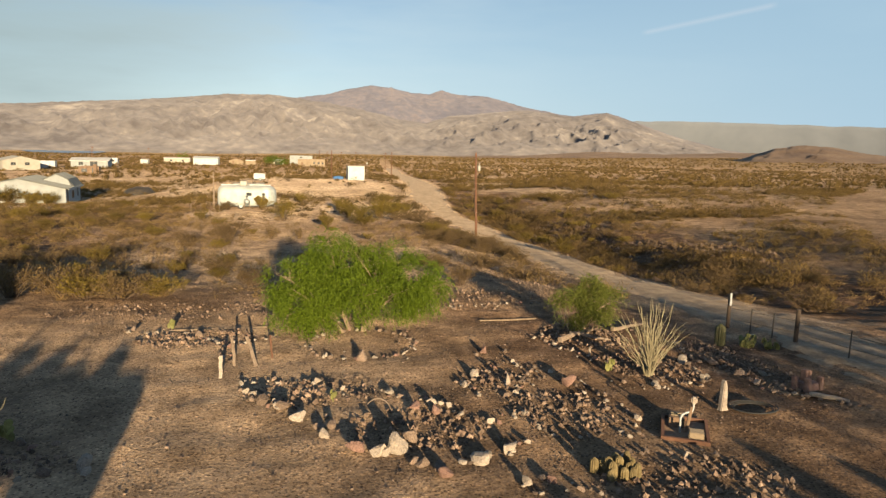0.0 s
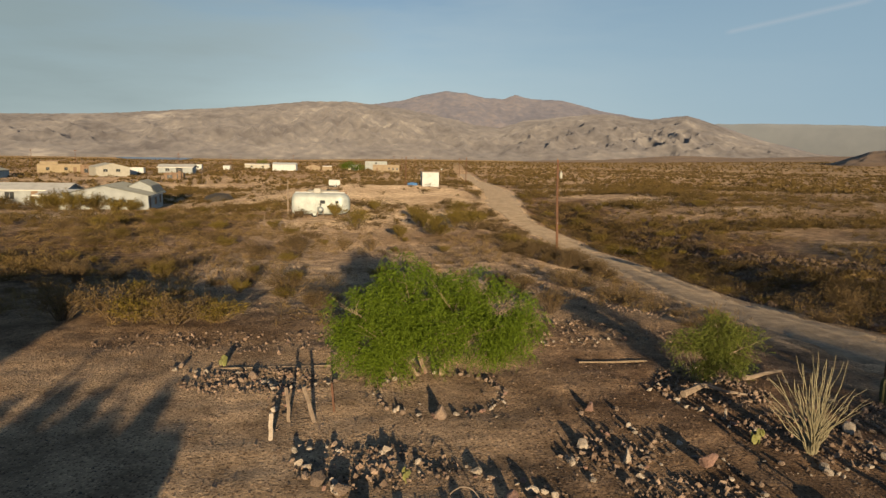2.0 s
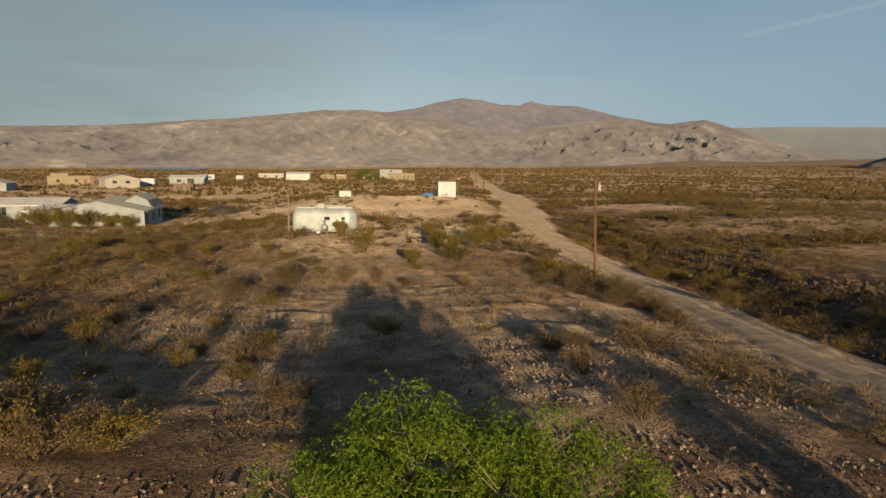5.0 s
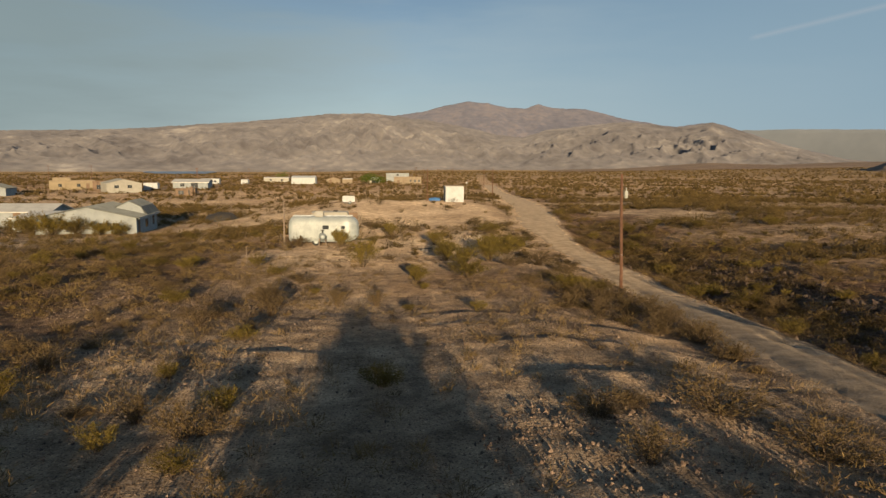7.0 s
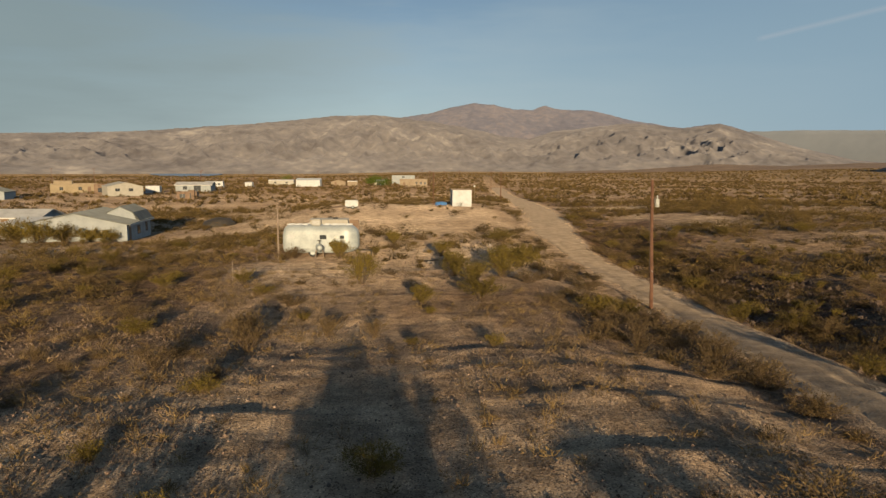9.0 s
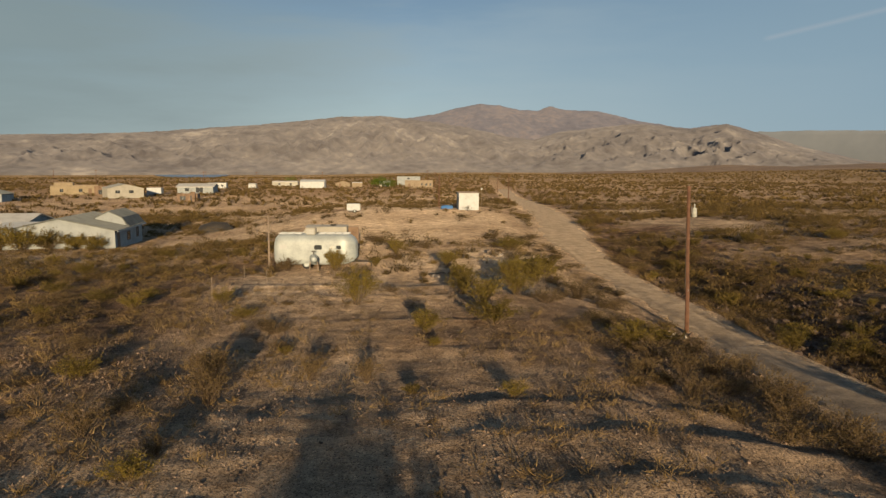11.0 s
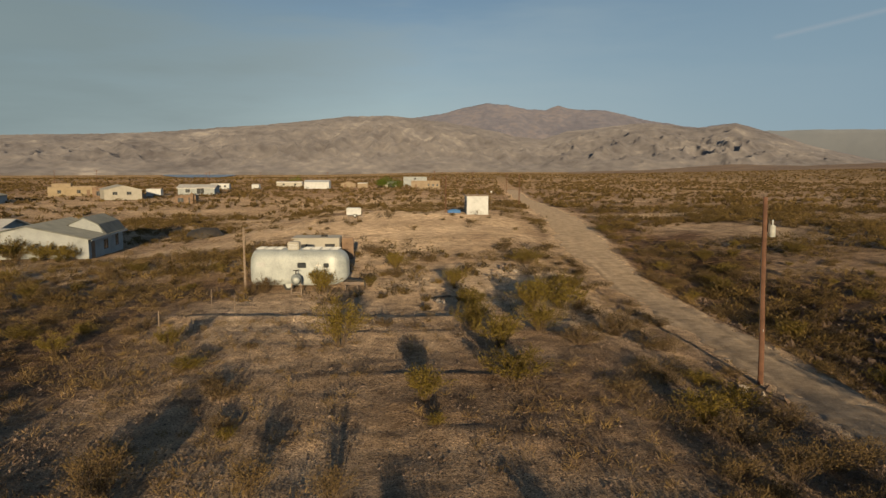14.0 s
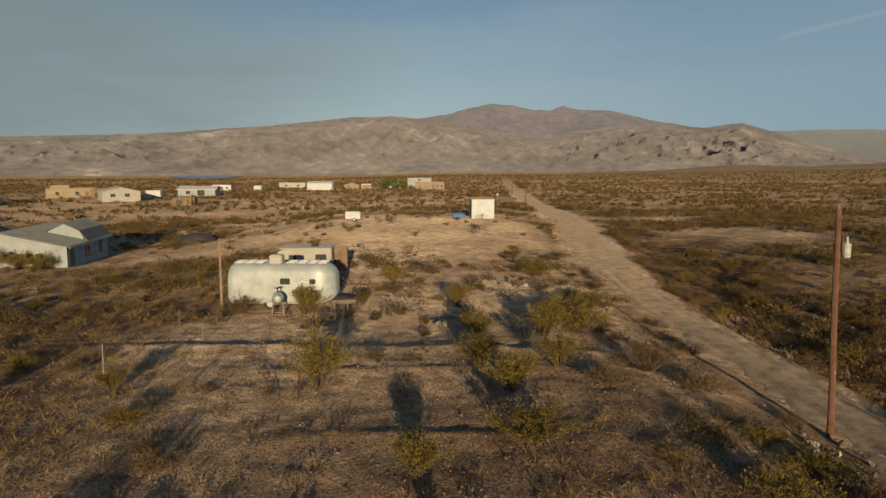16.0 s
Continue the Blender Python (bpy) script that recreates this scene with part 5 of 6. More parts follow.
def scrub_sheet(name, count, d0, d1, leaves, size, seed, label, slim, spread_deg=40):
    """The uncountable shrubs of the open plain: thick in some patches, thin in others, with bare ground between."""
    gen = np.random.RandomState(seed)
    m = count * 14
    d = np.sqrt(gen.uniform(d0 * d0, d1 * d1, m))
    a = np.radians(gen.uniform(-spread_deg, spread_deg + 8, m))
    px, py = d * np.sin(a), d * np.cos(a) - 12
    patch = grid_noise(px * 0.035, py * 0.05, 2) + 0.8 * grid_noise(px * 0.14, py * 0.2, 3)
    keep = gen.uniform(0, 1, m) < np.clip(0.36 + 1.3 * patch, 0.04, 1)
    rng = random.Random(seed)
    clumps = []
    for x, y, far, shade in zip(px[keep], py[keep], d[keep], patch[keep]):
        if len(clumps) >= count:
            break
        xr, w = lerp_table(y, ROAD_X), lerp_table(y, ROAD_W)
        if abs(x - xr) - w < 1.0 or (far < 150 and y < 30):
            continue
        if -30 < x < 12 and 60 < y < 104 and rng.random() > 0.12:
            continue
        if any(abs(x - bx) < bw and abs(y - by) < bd for bx, by, bw, bd in KEEP_CLEAR):
            continue
        if y < 74 and -26 - max(0, y) * 0.32 < x < 24 + max(0, y) * 0.42 and rng.random() > (0.9 if x > 18 else 0.5):
            continue
        r = 0.3 + 1.1 * rng.random() ** 1.6
        tone = min(1.0, max(0.0, 0.42 + 0.5 * rng.gauss(0, 0.5)))
        clumps.append((x, y, (ground_z(x, y) if far < 200 else large_form(x, y)) - 0.05, r, r * rng.uniform(0.6, 1.0), tone))
    return brush_clumps(name, clumps, leaves, size, slim, SCRUB, seed, label)


KEEP_CLEAR = ((-27.5, 70, 5, 5.5), (32, 76, 7, 10), (31, 106, 11, 3.5), (-20, 118, 20, 4), (-41, 69, 8, 8), (-64, 79, 13, 6), (5, 95, 3, 3), (-12, 92, 3, 2.5), (-9, 47, 4, 3), (-8.5, 36, 4.5, 2.2), (-49, 70, 5, 4), (-100, 214, 10, 11))
scrub_sheet("middle_scrub", 4600, 42, 150, 72, 0.18, 21, "olive and brown desert scrub over the middle ground", 0.17)
scrub_sheet("plain_scrub", 9000, 130, 520, 20, 0.55, 22, "dull olive scrub over the open plain", 0.24)
scrub_sheet("horizon_scrub", 9000, 480, 1500, 7, 1.1, 23, "fine brown scrub far out on the plain", 0.4)


def side_scrub():
    """Shrubs over the slopes west and east of the open flats, where nobody could count them."""
    rng = random.Random(26)
    clumps = []
    while len(clumps) < 1500:
        y = rng.uniform(-12, 70)
        east = rng.random() < 0.6
        x = rng.uniform(19, 34 + 0.75 * max(0, y)) if east else -rng.uniform(16, 28 + 0.65 * max(0, y))
        if rng.random() > 0.3 + 1.4 * noise.noise((x * 0.13, y * 0.17, 5.0)) or any(abs(x - bx) < bw and abs(y - by) < bd for bx, by, bw, bd in KEEP_CLEAR):
            continue
        r = 0.25 + 0.8 * rng.random() ** 1.5
        clumps.append((x, y, ground_z(x, y) - 0.05, r, r * rng.uniform(0.6, 1.0), min(1.0, max(0.0, rng.gauss(0.45, 0.28)))))
    brush_clumps("side_scrub", clumps, 95, 0.13, 0.13, SCRUB, 26, "brown and olive shrubs over the slopes beside the flats")


side_scrub()


def track_side_brush():
    """The thick brush that lines both sides of the dirt track."""
    rng = random.Random(27)
    clumps = []
    for k in range(560):
        y = rng.uniform(-13, 62)
        xr, w = lerp_table(y, ROAD_X), lerp_table(y, ROAD_W)
        east = k % 5 > 1
        x = xr + w + rng.uniform(0.9, 10.0) if east else xr - w - 0.6 - 6.0 * rng.random() ** 1.3
        if not east and (y < -2 or noise.noise((x * 0.2, y * 0.2, 8.0)) < (0.0 if y > 14 else -0.1)):
            continue
        r = rng.uniform(0.3, 0.95)
        clumps.append((x, y, ground_z(x, y) - 0.04, r, r * rng.uniform(0.7, 1.1) * (1.15 if east else 0.85), rng.random()))
    brush_clumps("track_side_brush", clumps, 380, 0.085, 0.11, BRUSH, 27, "thick dry brush along both sides of the dirt track")


track_side_brush()


def dry_tufts():
    """Low straw-coloured brush and dead grass, thick over the west slope and thin elsewhere."""
    rng = random.Random(29)
    clumps = []
    while len(clumps) < 4200:
        y = rng.uniform(-15, 62)
        x = rng.uniform(-24 - max(0, y) * 0.3, 34)
        xr, w = lerp_table(y, ROAD_X), lerp_table(y, ROAD_W)
        wish = 0.15 + 1.1 * (noise.noise((x * 0.15, y * 0.15, 17.0)) + 0.05) + 0.75 * (1 - smooth(-11, -4, x)) + (0.25 if x > xr else 0.0)
        if abs(x - xr) < w + 0.3 or rng.random() > wish or (-13 < x < 6 and 28 < y and rng.random() > 0.12):
            continue
        r = rng.uniform(0.14, 0.55)
        clumps.append((x, y, ground_z(x, y) - 0.03, r, r * rng.uniform(0.6, 1.1), min(1.0, max(0.0, rng.gauss(0.45, 0.3)))))
    brush_clumps("dry_tufts", clumps, 46, 0.15, 0.05, STRAW, 29, "low straw-coloured brush and dead grass over the dirt", "grass")


dry_tufts()


def leafy_tree(name, label, at, trunks, centres, leaves, size, leaf_mat, seed, droop=0.0):
    """A small desert tree: forked trunk, limbs into each clump, and a crown of many leaf sprays with gaps."""
    rng = random.Random(seed)
    x, y = at
    t = thing(name, pose(x, y, ground_z(x, y) - 0.03), label, "tree")
    bm = bmesh.new()
    for bx, by, r in trunks:
        rod(bm, (bx, by, -0.1), (bx * 2.2, by * 2.2, 0.55), r, r * 0.75, 9)
    part("trunk", bm, BARK, t, smooth=True)
    bm = bmesh.new()
    verts, faces = [], []
    for cx, cy, cz, rx, ry, rz in centres:
        c = Vector((cx, cy, cz))
        bx, by, r = min(trunks, key=lambda q: (q[0] - cx * 0.2) ** 2 + (q[1] - cy * 0.2) ** 2)
        a = Vector((bx * 2.2, by * 2.2, 0.5))
        mid = a.lerp(c, 0.5) + Vector((rng.uniform(-0.1, 0.1), rng.uniform(-0.1, 0.1), 0.1))
        rod(bm, a, mid, r * 0.55, r * 0.3, 6, False)
        rod(bm, mid, c, r * 0.3, r * 0.08, 6, False)
        for _ in range(7):
            e = c + Vector((rng.uniform(-1, 1) * rx, rng.uniform(-1, 1) * ry, rng.uniform(-0.7, 1) * rz)) * 0.75
            rod(bm, mid.lerp(c, rng.random()), e, r * 0.08, 0.003, 4, False)
        sprays = int(leaves * rx * ry * rz)
        for _ in range(sprays):
            d = Vector((rng.gauss(0, 1), rng.gauss(0, 1), rng.gauss(0, 1))).normalized()
            rad = (rng.random() ** 0.45) * (0.9 + 0.38 * noise.noise((d * 2.3 + c * 3)))
            p = c + Vector((d.x * rx, d.y * ry, d.z * rz)) * rad
            if noise.noise(p * 2.2) < -0.03:
                continue
            along = (Vector((rng.uniform(-1, 1), rng.uniform(-1, 1), rng.uniform(-0.9, 0.5) - droop)) + d * 0.5).normalized()
            for k in range(8):
                bend = Vector((0, 0, -droop * size * 0.07 * k * k))
                leafy(verts, faces, p + along * size * 0.8 * k + bend, size * rng.uniform(0.8, 1.4), rng, 0, 0.24)
    part("branchwork", bm, BARK, t)
    ob = new("crown", arrays("crown", verts, faces, leaf_mat))
    ob.parent = t
    return t


leafy_tree("tree", "low broad bright-green tree with drooping feathery foliage inside a stone ring", (0.0, -19.4), ((0.08, 0.0, 0.07), (-0.2, 0.08, 0.055), (-0.35, -0.1, 0.05)),
           ((-1.35, 0.1, 1.15, 1.15, 1.2, 0.95), (-0.55, -0.3, 1.75, 1.05, 1.1, 0.85), (0.45, 0.25, 1.65, 0.95, 1.1, 0.75), (1.35, 0.0, 1.45, 1.05, 1.1, 0.75), (-0.8, 0.7, 1.5, 1.1, 0.9, 0.9), (0.9, -0.6, 1.15, 0.95, 0.8, 0.7), (-1.1, -0.6, 0.85, 0.95, 0.8, 0.75), (-0.1, -0.75, 1.15, 0.9, 0.8, 0.75), (1.9, 0.2, 1.15, 0.55, 0.7, 0.5), (-0.75, 0.0, 2.3, 0.6, 0.6, 0.5), (0.95, 0.2, 2.05, 0.55, 0.6, 0.42), (-1.9, 0.1, 1.5, 0.6, 0.7, 0.6), (-1.5, -0.3, 0.65, 0.95, 0.9, 0.6), (1.4, -0.4, 0.95, 0.9, 0.8, 0.6)),
           3700, 0.037, TREE_LEAF, 31, 0.5)
leafy_tree("small_tree", "small airy pale-green tree with fine foliage", (5.95, -20.1), ((0.03, 0.0, 0.035), (-0.05, 0.04, 0.03)),
           ((-0.5, 0.0, 0.9, 0.56, 0.5, 0.5), (0.1, 0.1, 1.25, 0.6, 0.55, 0.46), (0.58, -0.05, 0.9, 0.56, 0.5, 0.5), (0.0, -0.2, 0.68, 0.68, 0.5, 0.46)), 9500, 0.03, PALE_LEAF, 33, 0.15)
leafy_tree("roadside_tree", "dense green shade tree beside a carport", (-27, 337), ((0.1, 0.0, 0.2),), ((-1.5, 0, 3.2, 2.4, 2, 1.7), (1.4, 0.2, 3.6, 2.6, 2, 1.9), (6, 0, 2.6, 3.2, 2, 1.7)), 30, 0.3, TREE_LEAF, 35)
leafy_tree("far_tree", "small far green tree behind trailers", (-78, 372), ((0.1, 0.0, 0.2),), ((-1.0, 0, 3.6, 1.8, 1.6, 1.6), (1.2, 0.2, 4.2, 1.8, 1.6, 1.5)), 26, 0.3, PALE_LEAF, 36)
for hx, hy, hs in ((-41.5, 62.0, 1.7), (-44.2, 61.6, 2.1), (-46.8, 62.0, 2.0), (-38.8, 62.4, 1.3), (-49.5, 66.0, 1.8), (-36.6, 62.3, 1.2), (-55, 73, 1.3), (-60, 73.5, 1.2)):
    place_bush(2, hx, hy, hs * 1.35, 1.05, hx * 31 % 360)


# ---- the stone garden ----
def stone_mesh(seed, flat, sharp, detail=2):
    rng = random.Random(seed)
    bm = bmesh.new()
    bmesh.ops.create_icosphere(bm, subdivisions=detail, radius=1)
    shift = Vector((rng.uniform(0, 50), rng.uniform(0, 50), rng.uniform(0, 50)))
    cuts = [Vector((rng.uniform(-1, 1), rng.uniform(-1, 1), rng.uniform(-0.6, 1))).normalized() for _ in range(7)]
    for v in bm.verts:
        p = v.co.copy()
        for c in cuts:
            over = p.dot(c) - 0.5
            if over > 0:
                p -= c * over * sharp
        p *= 1 + 0.22 * noise.noise(v.co * 1.6 + shift) + 0.07 * noise.noise(v.co * 4.5 + shift)
        v.co = Vector((p.x, p.y * rng.uniform(0.97, 1.03) * 0.85, p.z * flat))
    return bm


STONES = []
for k in range(9):
    for mat in (STONE, PALE_STONE, PINK_STONE):
        STONES.append(mesh_of(stone_mesh(100 + k, (0.6, 0.75, 0.9)[k % 3], (1.0, 0.95, 0.9)[k // 3]), "stone", mat))
STONE_TEXT = ("rough brown stone of a garden border", "pale rough stone of a garden border", "pinkish rough stone of a garden border")
stone_rng = random.Random(41)


laid_stones = []


def put_stone(x, y, r, tone=None, tall=1.0, tilt=25, sink=0.25, label=""):
    """Notes a stone to lay: its mesh, pose, size and label."""
    r *= 0.78
    tone = stone_rng.choices((0, 1, 2), (0.5, 0.4, 0.10))[0] if tone is None else tone
    me = STONES[3 * stone_rng.randrange(9) + tone]
    m = pose(x, y, ground_z(x, y) + r * tall * (0.75 - sink), stone_rng.uniform(-tilt, tilt), stone_rng.uniform(-tilt, tilt), stone_rng.uniform(0, 360)) @ Matrix.Diagonal((r, r * stone_rng.uniform(0.8, 1.15), r * tall, 1))
    laid_stones.append((10.0 if label else r, me, m, label or STONE_TEXT[tone]))


def lay_stones(most=290):
    """The largest stones as things of their own, the small ones between them joined."""
    laid_stones.sort(key=lambda q: -q[0])
    for _, me, m, label in laid_stones[:most]:
        ob = new("stone", me)
        ob.matrix_basis = m
        tagged(ob, label, "stone", "garden border stones")
    verts, faces, slots = [], [], []
    for _, me, m, label in laid_stones[most:]:
        i = len(verts)
        verts += [tuple(m @ v.co) for v in me.vertices]
        faces += [[i + k for k in p.vertices] for p in me.polygons]
        slots += [(STONE, PALE_STONE, PINK_STONE).index(me.materials[0])] * len(me.polygons)
    me = arrays("border_rubble", verts, faces, STONE)
    me.materials.append(PALE_STONE)
    me.materials.append(PINK_STONE)
    me.polygons.foreach_set("material_index", slots)
    tagged(new("border_rubble", me), "small rough stones packed between larger border stones", "stones", kind="stuff")


def border(points, r0, r1, gap=1.0, close=False, wobble=0.08):
    """Stones laid along a line of places."""
    pts = [Vector(p) for p in points]
    if close:
        pts.append(pts[0])
    left = 0.0
    for a, b in zip(pts, pts[1:]):
        d = (b - a).length
        while left < d:
            p = a.lerp(b, left / d)
            r = 0.86 * stone_rng.uniform(r0, r1) * (1.35 if stone_rng.random() < 0.14 else 1)
            put_stone(p.x + stone_rng.gauss(0, wobble), p.y + stone_rng.gauss(0, wobble), r, None, stone_rng.uniform(0.65, 1.0))
            for _ in range(stone_rng.choice((0, 1, 1, 2))):
                q = r * stone_rng.uniform(0.35, 0.7)
                put_stone(p.x + stone_rng.gauss(0, 0.16), p.y + stone_rng.gauss(0, 0.16), q, None, stone_rng.uniform(0.7, 1.0))
            left += r * 2.1 * gap * stone_rng.uniform(0.75, 1.25)
        left -= d


border(((-2.6, -23.6), (-1.9, -24.5), (-1.3, -25.3), (-0.9, -25.9), (-0.5, -26.4)), 0.13, 0.2, 0.95)
border(((0.0, -26.9), (0.5, -27.4), (0.8, -27.6), (1.4, -27.3), (2.0, -27.0), (2.3, -26.6)), 0.11, 0.2, 1.1)
border(((2.1, -25.9), (1.6, -25.5), (1.2, -24.8), (0.7, -24.6), (-0.2, -24.0), (-0.7, -23.8), (-1.1, -23.5), (-1.9, -23.2), (-2.5, -23.1)), 0.07, 0.15, 1.15)
border([(0.0 + 1.3 * math.cos(a), -20.65 + 1.3 * math.sin(a)) for a in [2 * math.pi * k / 18 for k in range(18)]], 0.06, 0.12, 1.05, True, 0.04)
border(((1.8, -23.9), (2.5, -23.0), (3.3, -22.5), (3.4, -23.2), (3.0, -24.2), (2.4, -24.6)), 0.06, 0.13, 1.1, True)
border(((3.7, -22.7), (3.9, -23.6), (4.3, -24.0), (4.4, -25.2), (4.6, -25.9), (4.1, -26.6), (3.5, -26.6), (3.0, -26.7), (2.6, -26.1), (2.5, -25.2)), 0.06, 0.12, 1.1, False, 0.1)
border(((2.6, -21.7), (3.0, -21.8), (3.3, -21.5)), 0.09, 0.16, 1.2)
border(((4.5, -20.4), (4.6, -20.9), (4.8, -21.7), (5.1, -22.1), (5.5, -22.7)), 0.07, 0.12, 1.05)
border(((4.8, -20.2), (5.4, -19.1), (6.5, -18.8), (7.2, -19.2), (8.2, -19.6)), 0.07, 0.13, 1.3)
border(((5.3, -24.0), (5.7, -24.4), (6.5, -24.1), (7.0, -24.2), (7.4, -23.1), (7.9, -21.6), (8.2, -20.4)), 0.07, 0.16, 1.1)
border(((7.9, -21.9), (8.1, -22.4), (8.3, -23.0), (8.35, -23.6), (8.3, -24.5), (8.6, -25.0), (9.1, -25.3), (9.8, -25.6)), 0.07, 0.16, 1.15)
border(((3.2, -27.6), (3.8, -27.4), (4.3, -27.4), (4.7, -27.5), (5.3, -27.8)), 0.07, 0.13, 1.25)
border(((1.9, -28.2), (2.3, -28.0), (2.6, -28.3)), 0.1, 0.18, 1.1)
border(((-5.8, -18.9), (-5.2, -19.3), (-4.5, -19.3), (-3.8, -19.6), (-3.2, -20.6), (-3.0, -21.8)), 0.07, 0.15, 1.1, False, 0.14)
border(((-4.3, -19.9), (-3.3, -20.2), (-2.4, -19.9), (-1.7, -19.7)), 0.06, 0.13, 1.1, False, 0.2)
border(((-1.0, -18.3), (0.9, -17.6), (2.5, -17.0), (4.3, -16.6), (6.0, -16.6)), 0.06, 0.12, 1.3, False, 0.15)
border(((-6.6, -26.3), (-6.0, -26.1), (-5.5, -25.9), (-4.9, -26.0)), 0.12, 0.18, 1.05)
border(((-4.4, -26.8), (-5.0, -27.2), (-5.7, -26.9), (-6.5, -26.9)), 0.1, 0.2, 1.4)
put_stone(0.2, -26.8, 0.33, 1, 1.25, 12, label="large pale upright boulder in a garden border")
put_stone(-0.08, -26.9, 0.21, 1, 1.1)
put_stone(-0.42, -26.75, 0.26, 2, 0.95, 10, label="large pinkish boulder in a garden border")
put_stone(0.45, -26.55, 0.2, 0, 1.5, 10)
put_stone(-0.08, -21.95, 0.22, 0, 1.2, 6, label="round ochre boulder in front of a tree ring")
put_stone(2.75, -23.95, 0.13, 1, 2.1, 6, label="slim pale standing stone")
put_stone(2.2, -23.3, 0.19, 1, 1.0)
put_stone(4.0, -24.1, 0.27, 2, 1.2, 8, label="round pinkish boulder among small stones")
put_stone(0.7, -25.2, 0.24, 2, 0.9, label="squat pinkish boulder in a stone bed")
put_stone(1.05, -25.3, 0.2, 2, 0.9)
put_stone(0.78, -27.75, 0.24, 2, 0.8, label="flat pinkish boulder in a garden border")
put_stone(1.45, -27.3, 0.27, 1, 0.8)
put_stone(1.95, -27.0, 0.22, 1, 0.9)
put_stone(-2.0, -24.55, 0.22, 0, 0.9)
put_stone(-1.35, -25.3, 0.26, 1, 0.75)
put_stone(-1.65, -24.9, 0.2, 0, 1.1)
put_stone(-4.35, -26.8, 0.24, 1, 0.95, label="pale round boulder at a bed corner")
put_stone(-1.05, -23.45, 0.14, 1, 1.1)
put_stone(7.35, -22.6, 0.22, 1, 0.9)
put_stone(8.9, -23.4, 0.2, 1, 0.5)


def scatter(name, label, spots, count, r0, r1, mat, seed, lift=0.3):
    """Loose small stones over patches (x, y, rx, ry), joined."""
    rng = random.Random(seed)
    verts, faces = [], []
    unit = [Vector(p) for p in ((1, 0, 0), (-1, 0, 0), (0, 1, 0), (0, -1, 0), (0, 0, 1), (0, 0, -1))]
    tri = ((0, 2, 4), (2, 1, 4), (1, 3, 4), (3, 0, 4), (2, 0, 5), (1, 2, 5), (3, 1, 5), (0, 3, 5))
    if r1 < 0.04:
        unit, tri = unit[:5], tri[:4]
    weight = [rx * ry for _, _, rx, ry in spots]
    for _ in range(count):
        cx, cy, rx, ry = rng.choices(spots, weight)[0]
        a, e = rng.uniform(0, 2 * math.pi), math.sqrt(rng.random())
        x, y = cx + rx * e * math.cos(a), cy + ry * e * math.sin(a)
        xr, w = lerp_table(y, ROAD_X), lerp_table(y, ROAD_W)
        if abs(x - xr) < w * 0.9 and rng.random() > 0.1:
            continue
        r = r0 + (r1 - r0) * rng.random() ** 2.5
        q = Euler((rng.uniform(0, 6), rng.uniform(0, 6), rng.uniform(0, 6)) if r1 >= 0.04 else (rng.uniform(-0.5, 0.5), rng.uniform(-0.5, 0.5), rng.uniform(0, 6))).to_matrix()
        s = Vector((rng.uniform(0.7, 1.2), rng.uniform(0.6, 1.1), rng.uniform(0.5, 0.9)))
        c = Vector((x, y, ground_z(x, y) + r * lift))
        i = len(verts)
        for u in unit:
            verts.append(tuple(c + q @ Vector((u.x * s.x, u.y * s.y, u.z * s.z)) * r * rng.uniform(0.8, 1.15)))
        faces += [(i + a2, i + b2, i + c2) for a2, b2, c2 in tri]
    return tagged(new(name, arrays(name, verts, faces, mat)), label, "gravel", kind="stuff")


scatter("bed_rubble", "small mixed stones filling the garden beds", ((-1.2, -24.0, 1.3, 0.8), (0.6, -26.0, 1.3, 0.9), (3.4, -25.4, 1.0, 1.1), (2.6, -23.6, 0.7, 0.7), (6.4, -22.9, 1.1, 1.2), (-3.9, -19.9, 1.5, 0.9), (5.8, -20.3, 1.2, 1.2), (8.9, -22.5, 0.8, 2.2), (4.3, -28.4, 1.6, 0.7), (-5.6, -26.5, 0.9, 0.4)), 3600, 0.018, 0.075, PEBBLE, 51)
scatter("slope_rubble", "broken stones strewn over the slope behind the garden", ((2.5, -15.7, 5.5, 1.7), (-5.0, -16.8, 3.5, 1.2), (-9.0, -2.5, 4.2, 2.6), (-12, 9, 5, 4), (5.0, -9.0, 4.5, 4.0), (9.0, 14, 3.0, 7)), 7500, 0.015, 0.07, PEBBLE, 52)
scatter("loose_gravel", "fine loose gravel over the dirt", ((0, -22, 12, 6), (0, -4, 13, 12), (0, 14, 13, 12), (0, 28, 14, 8)), 46000, 0.012, 0.039, PEBBLE, 53, 0.0)
scatter("loose_stones", "fist-sized loose stones over the dirt", ((0, -4, 13, 12), (0, 14, 14, 13), (0, 30, 16, 10), (-15, 8, 10, 16), (24, 12, 9, 18)), 12000, 0.02, 0.065, PEBBLE, 56, 0.1)
scatter("bank_rock_field", "dark broken rocks along the bank of the dirt track", ((17.4, 6, 1.4, 9), (17.8, 20, 1.5, 9), (17.2, 34, 1.5, 9), (22, 26, 4, 12), (24, 8, 5, 9), (15.8, -6, 1.4, 6)), 2600, 0.05, 0.3, DARK_ROCK, 54)
scatter("bank_pale_rock_field", "pale tumbled rocks along the bank of the dirt track", ((16.9, 6, 1.2, 9), (17.2, 20, 1.2, 9), (17.0, 34, 1.3, 9), (11.6, 19.5, 0.9, 2.0), (10.9, 17, 1.0, 2.0)), 260, 0.05, 0.22, PEBBLE, 55)


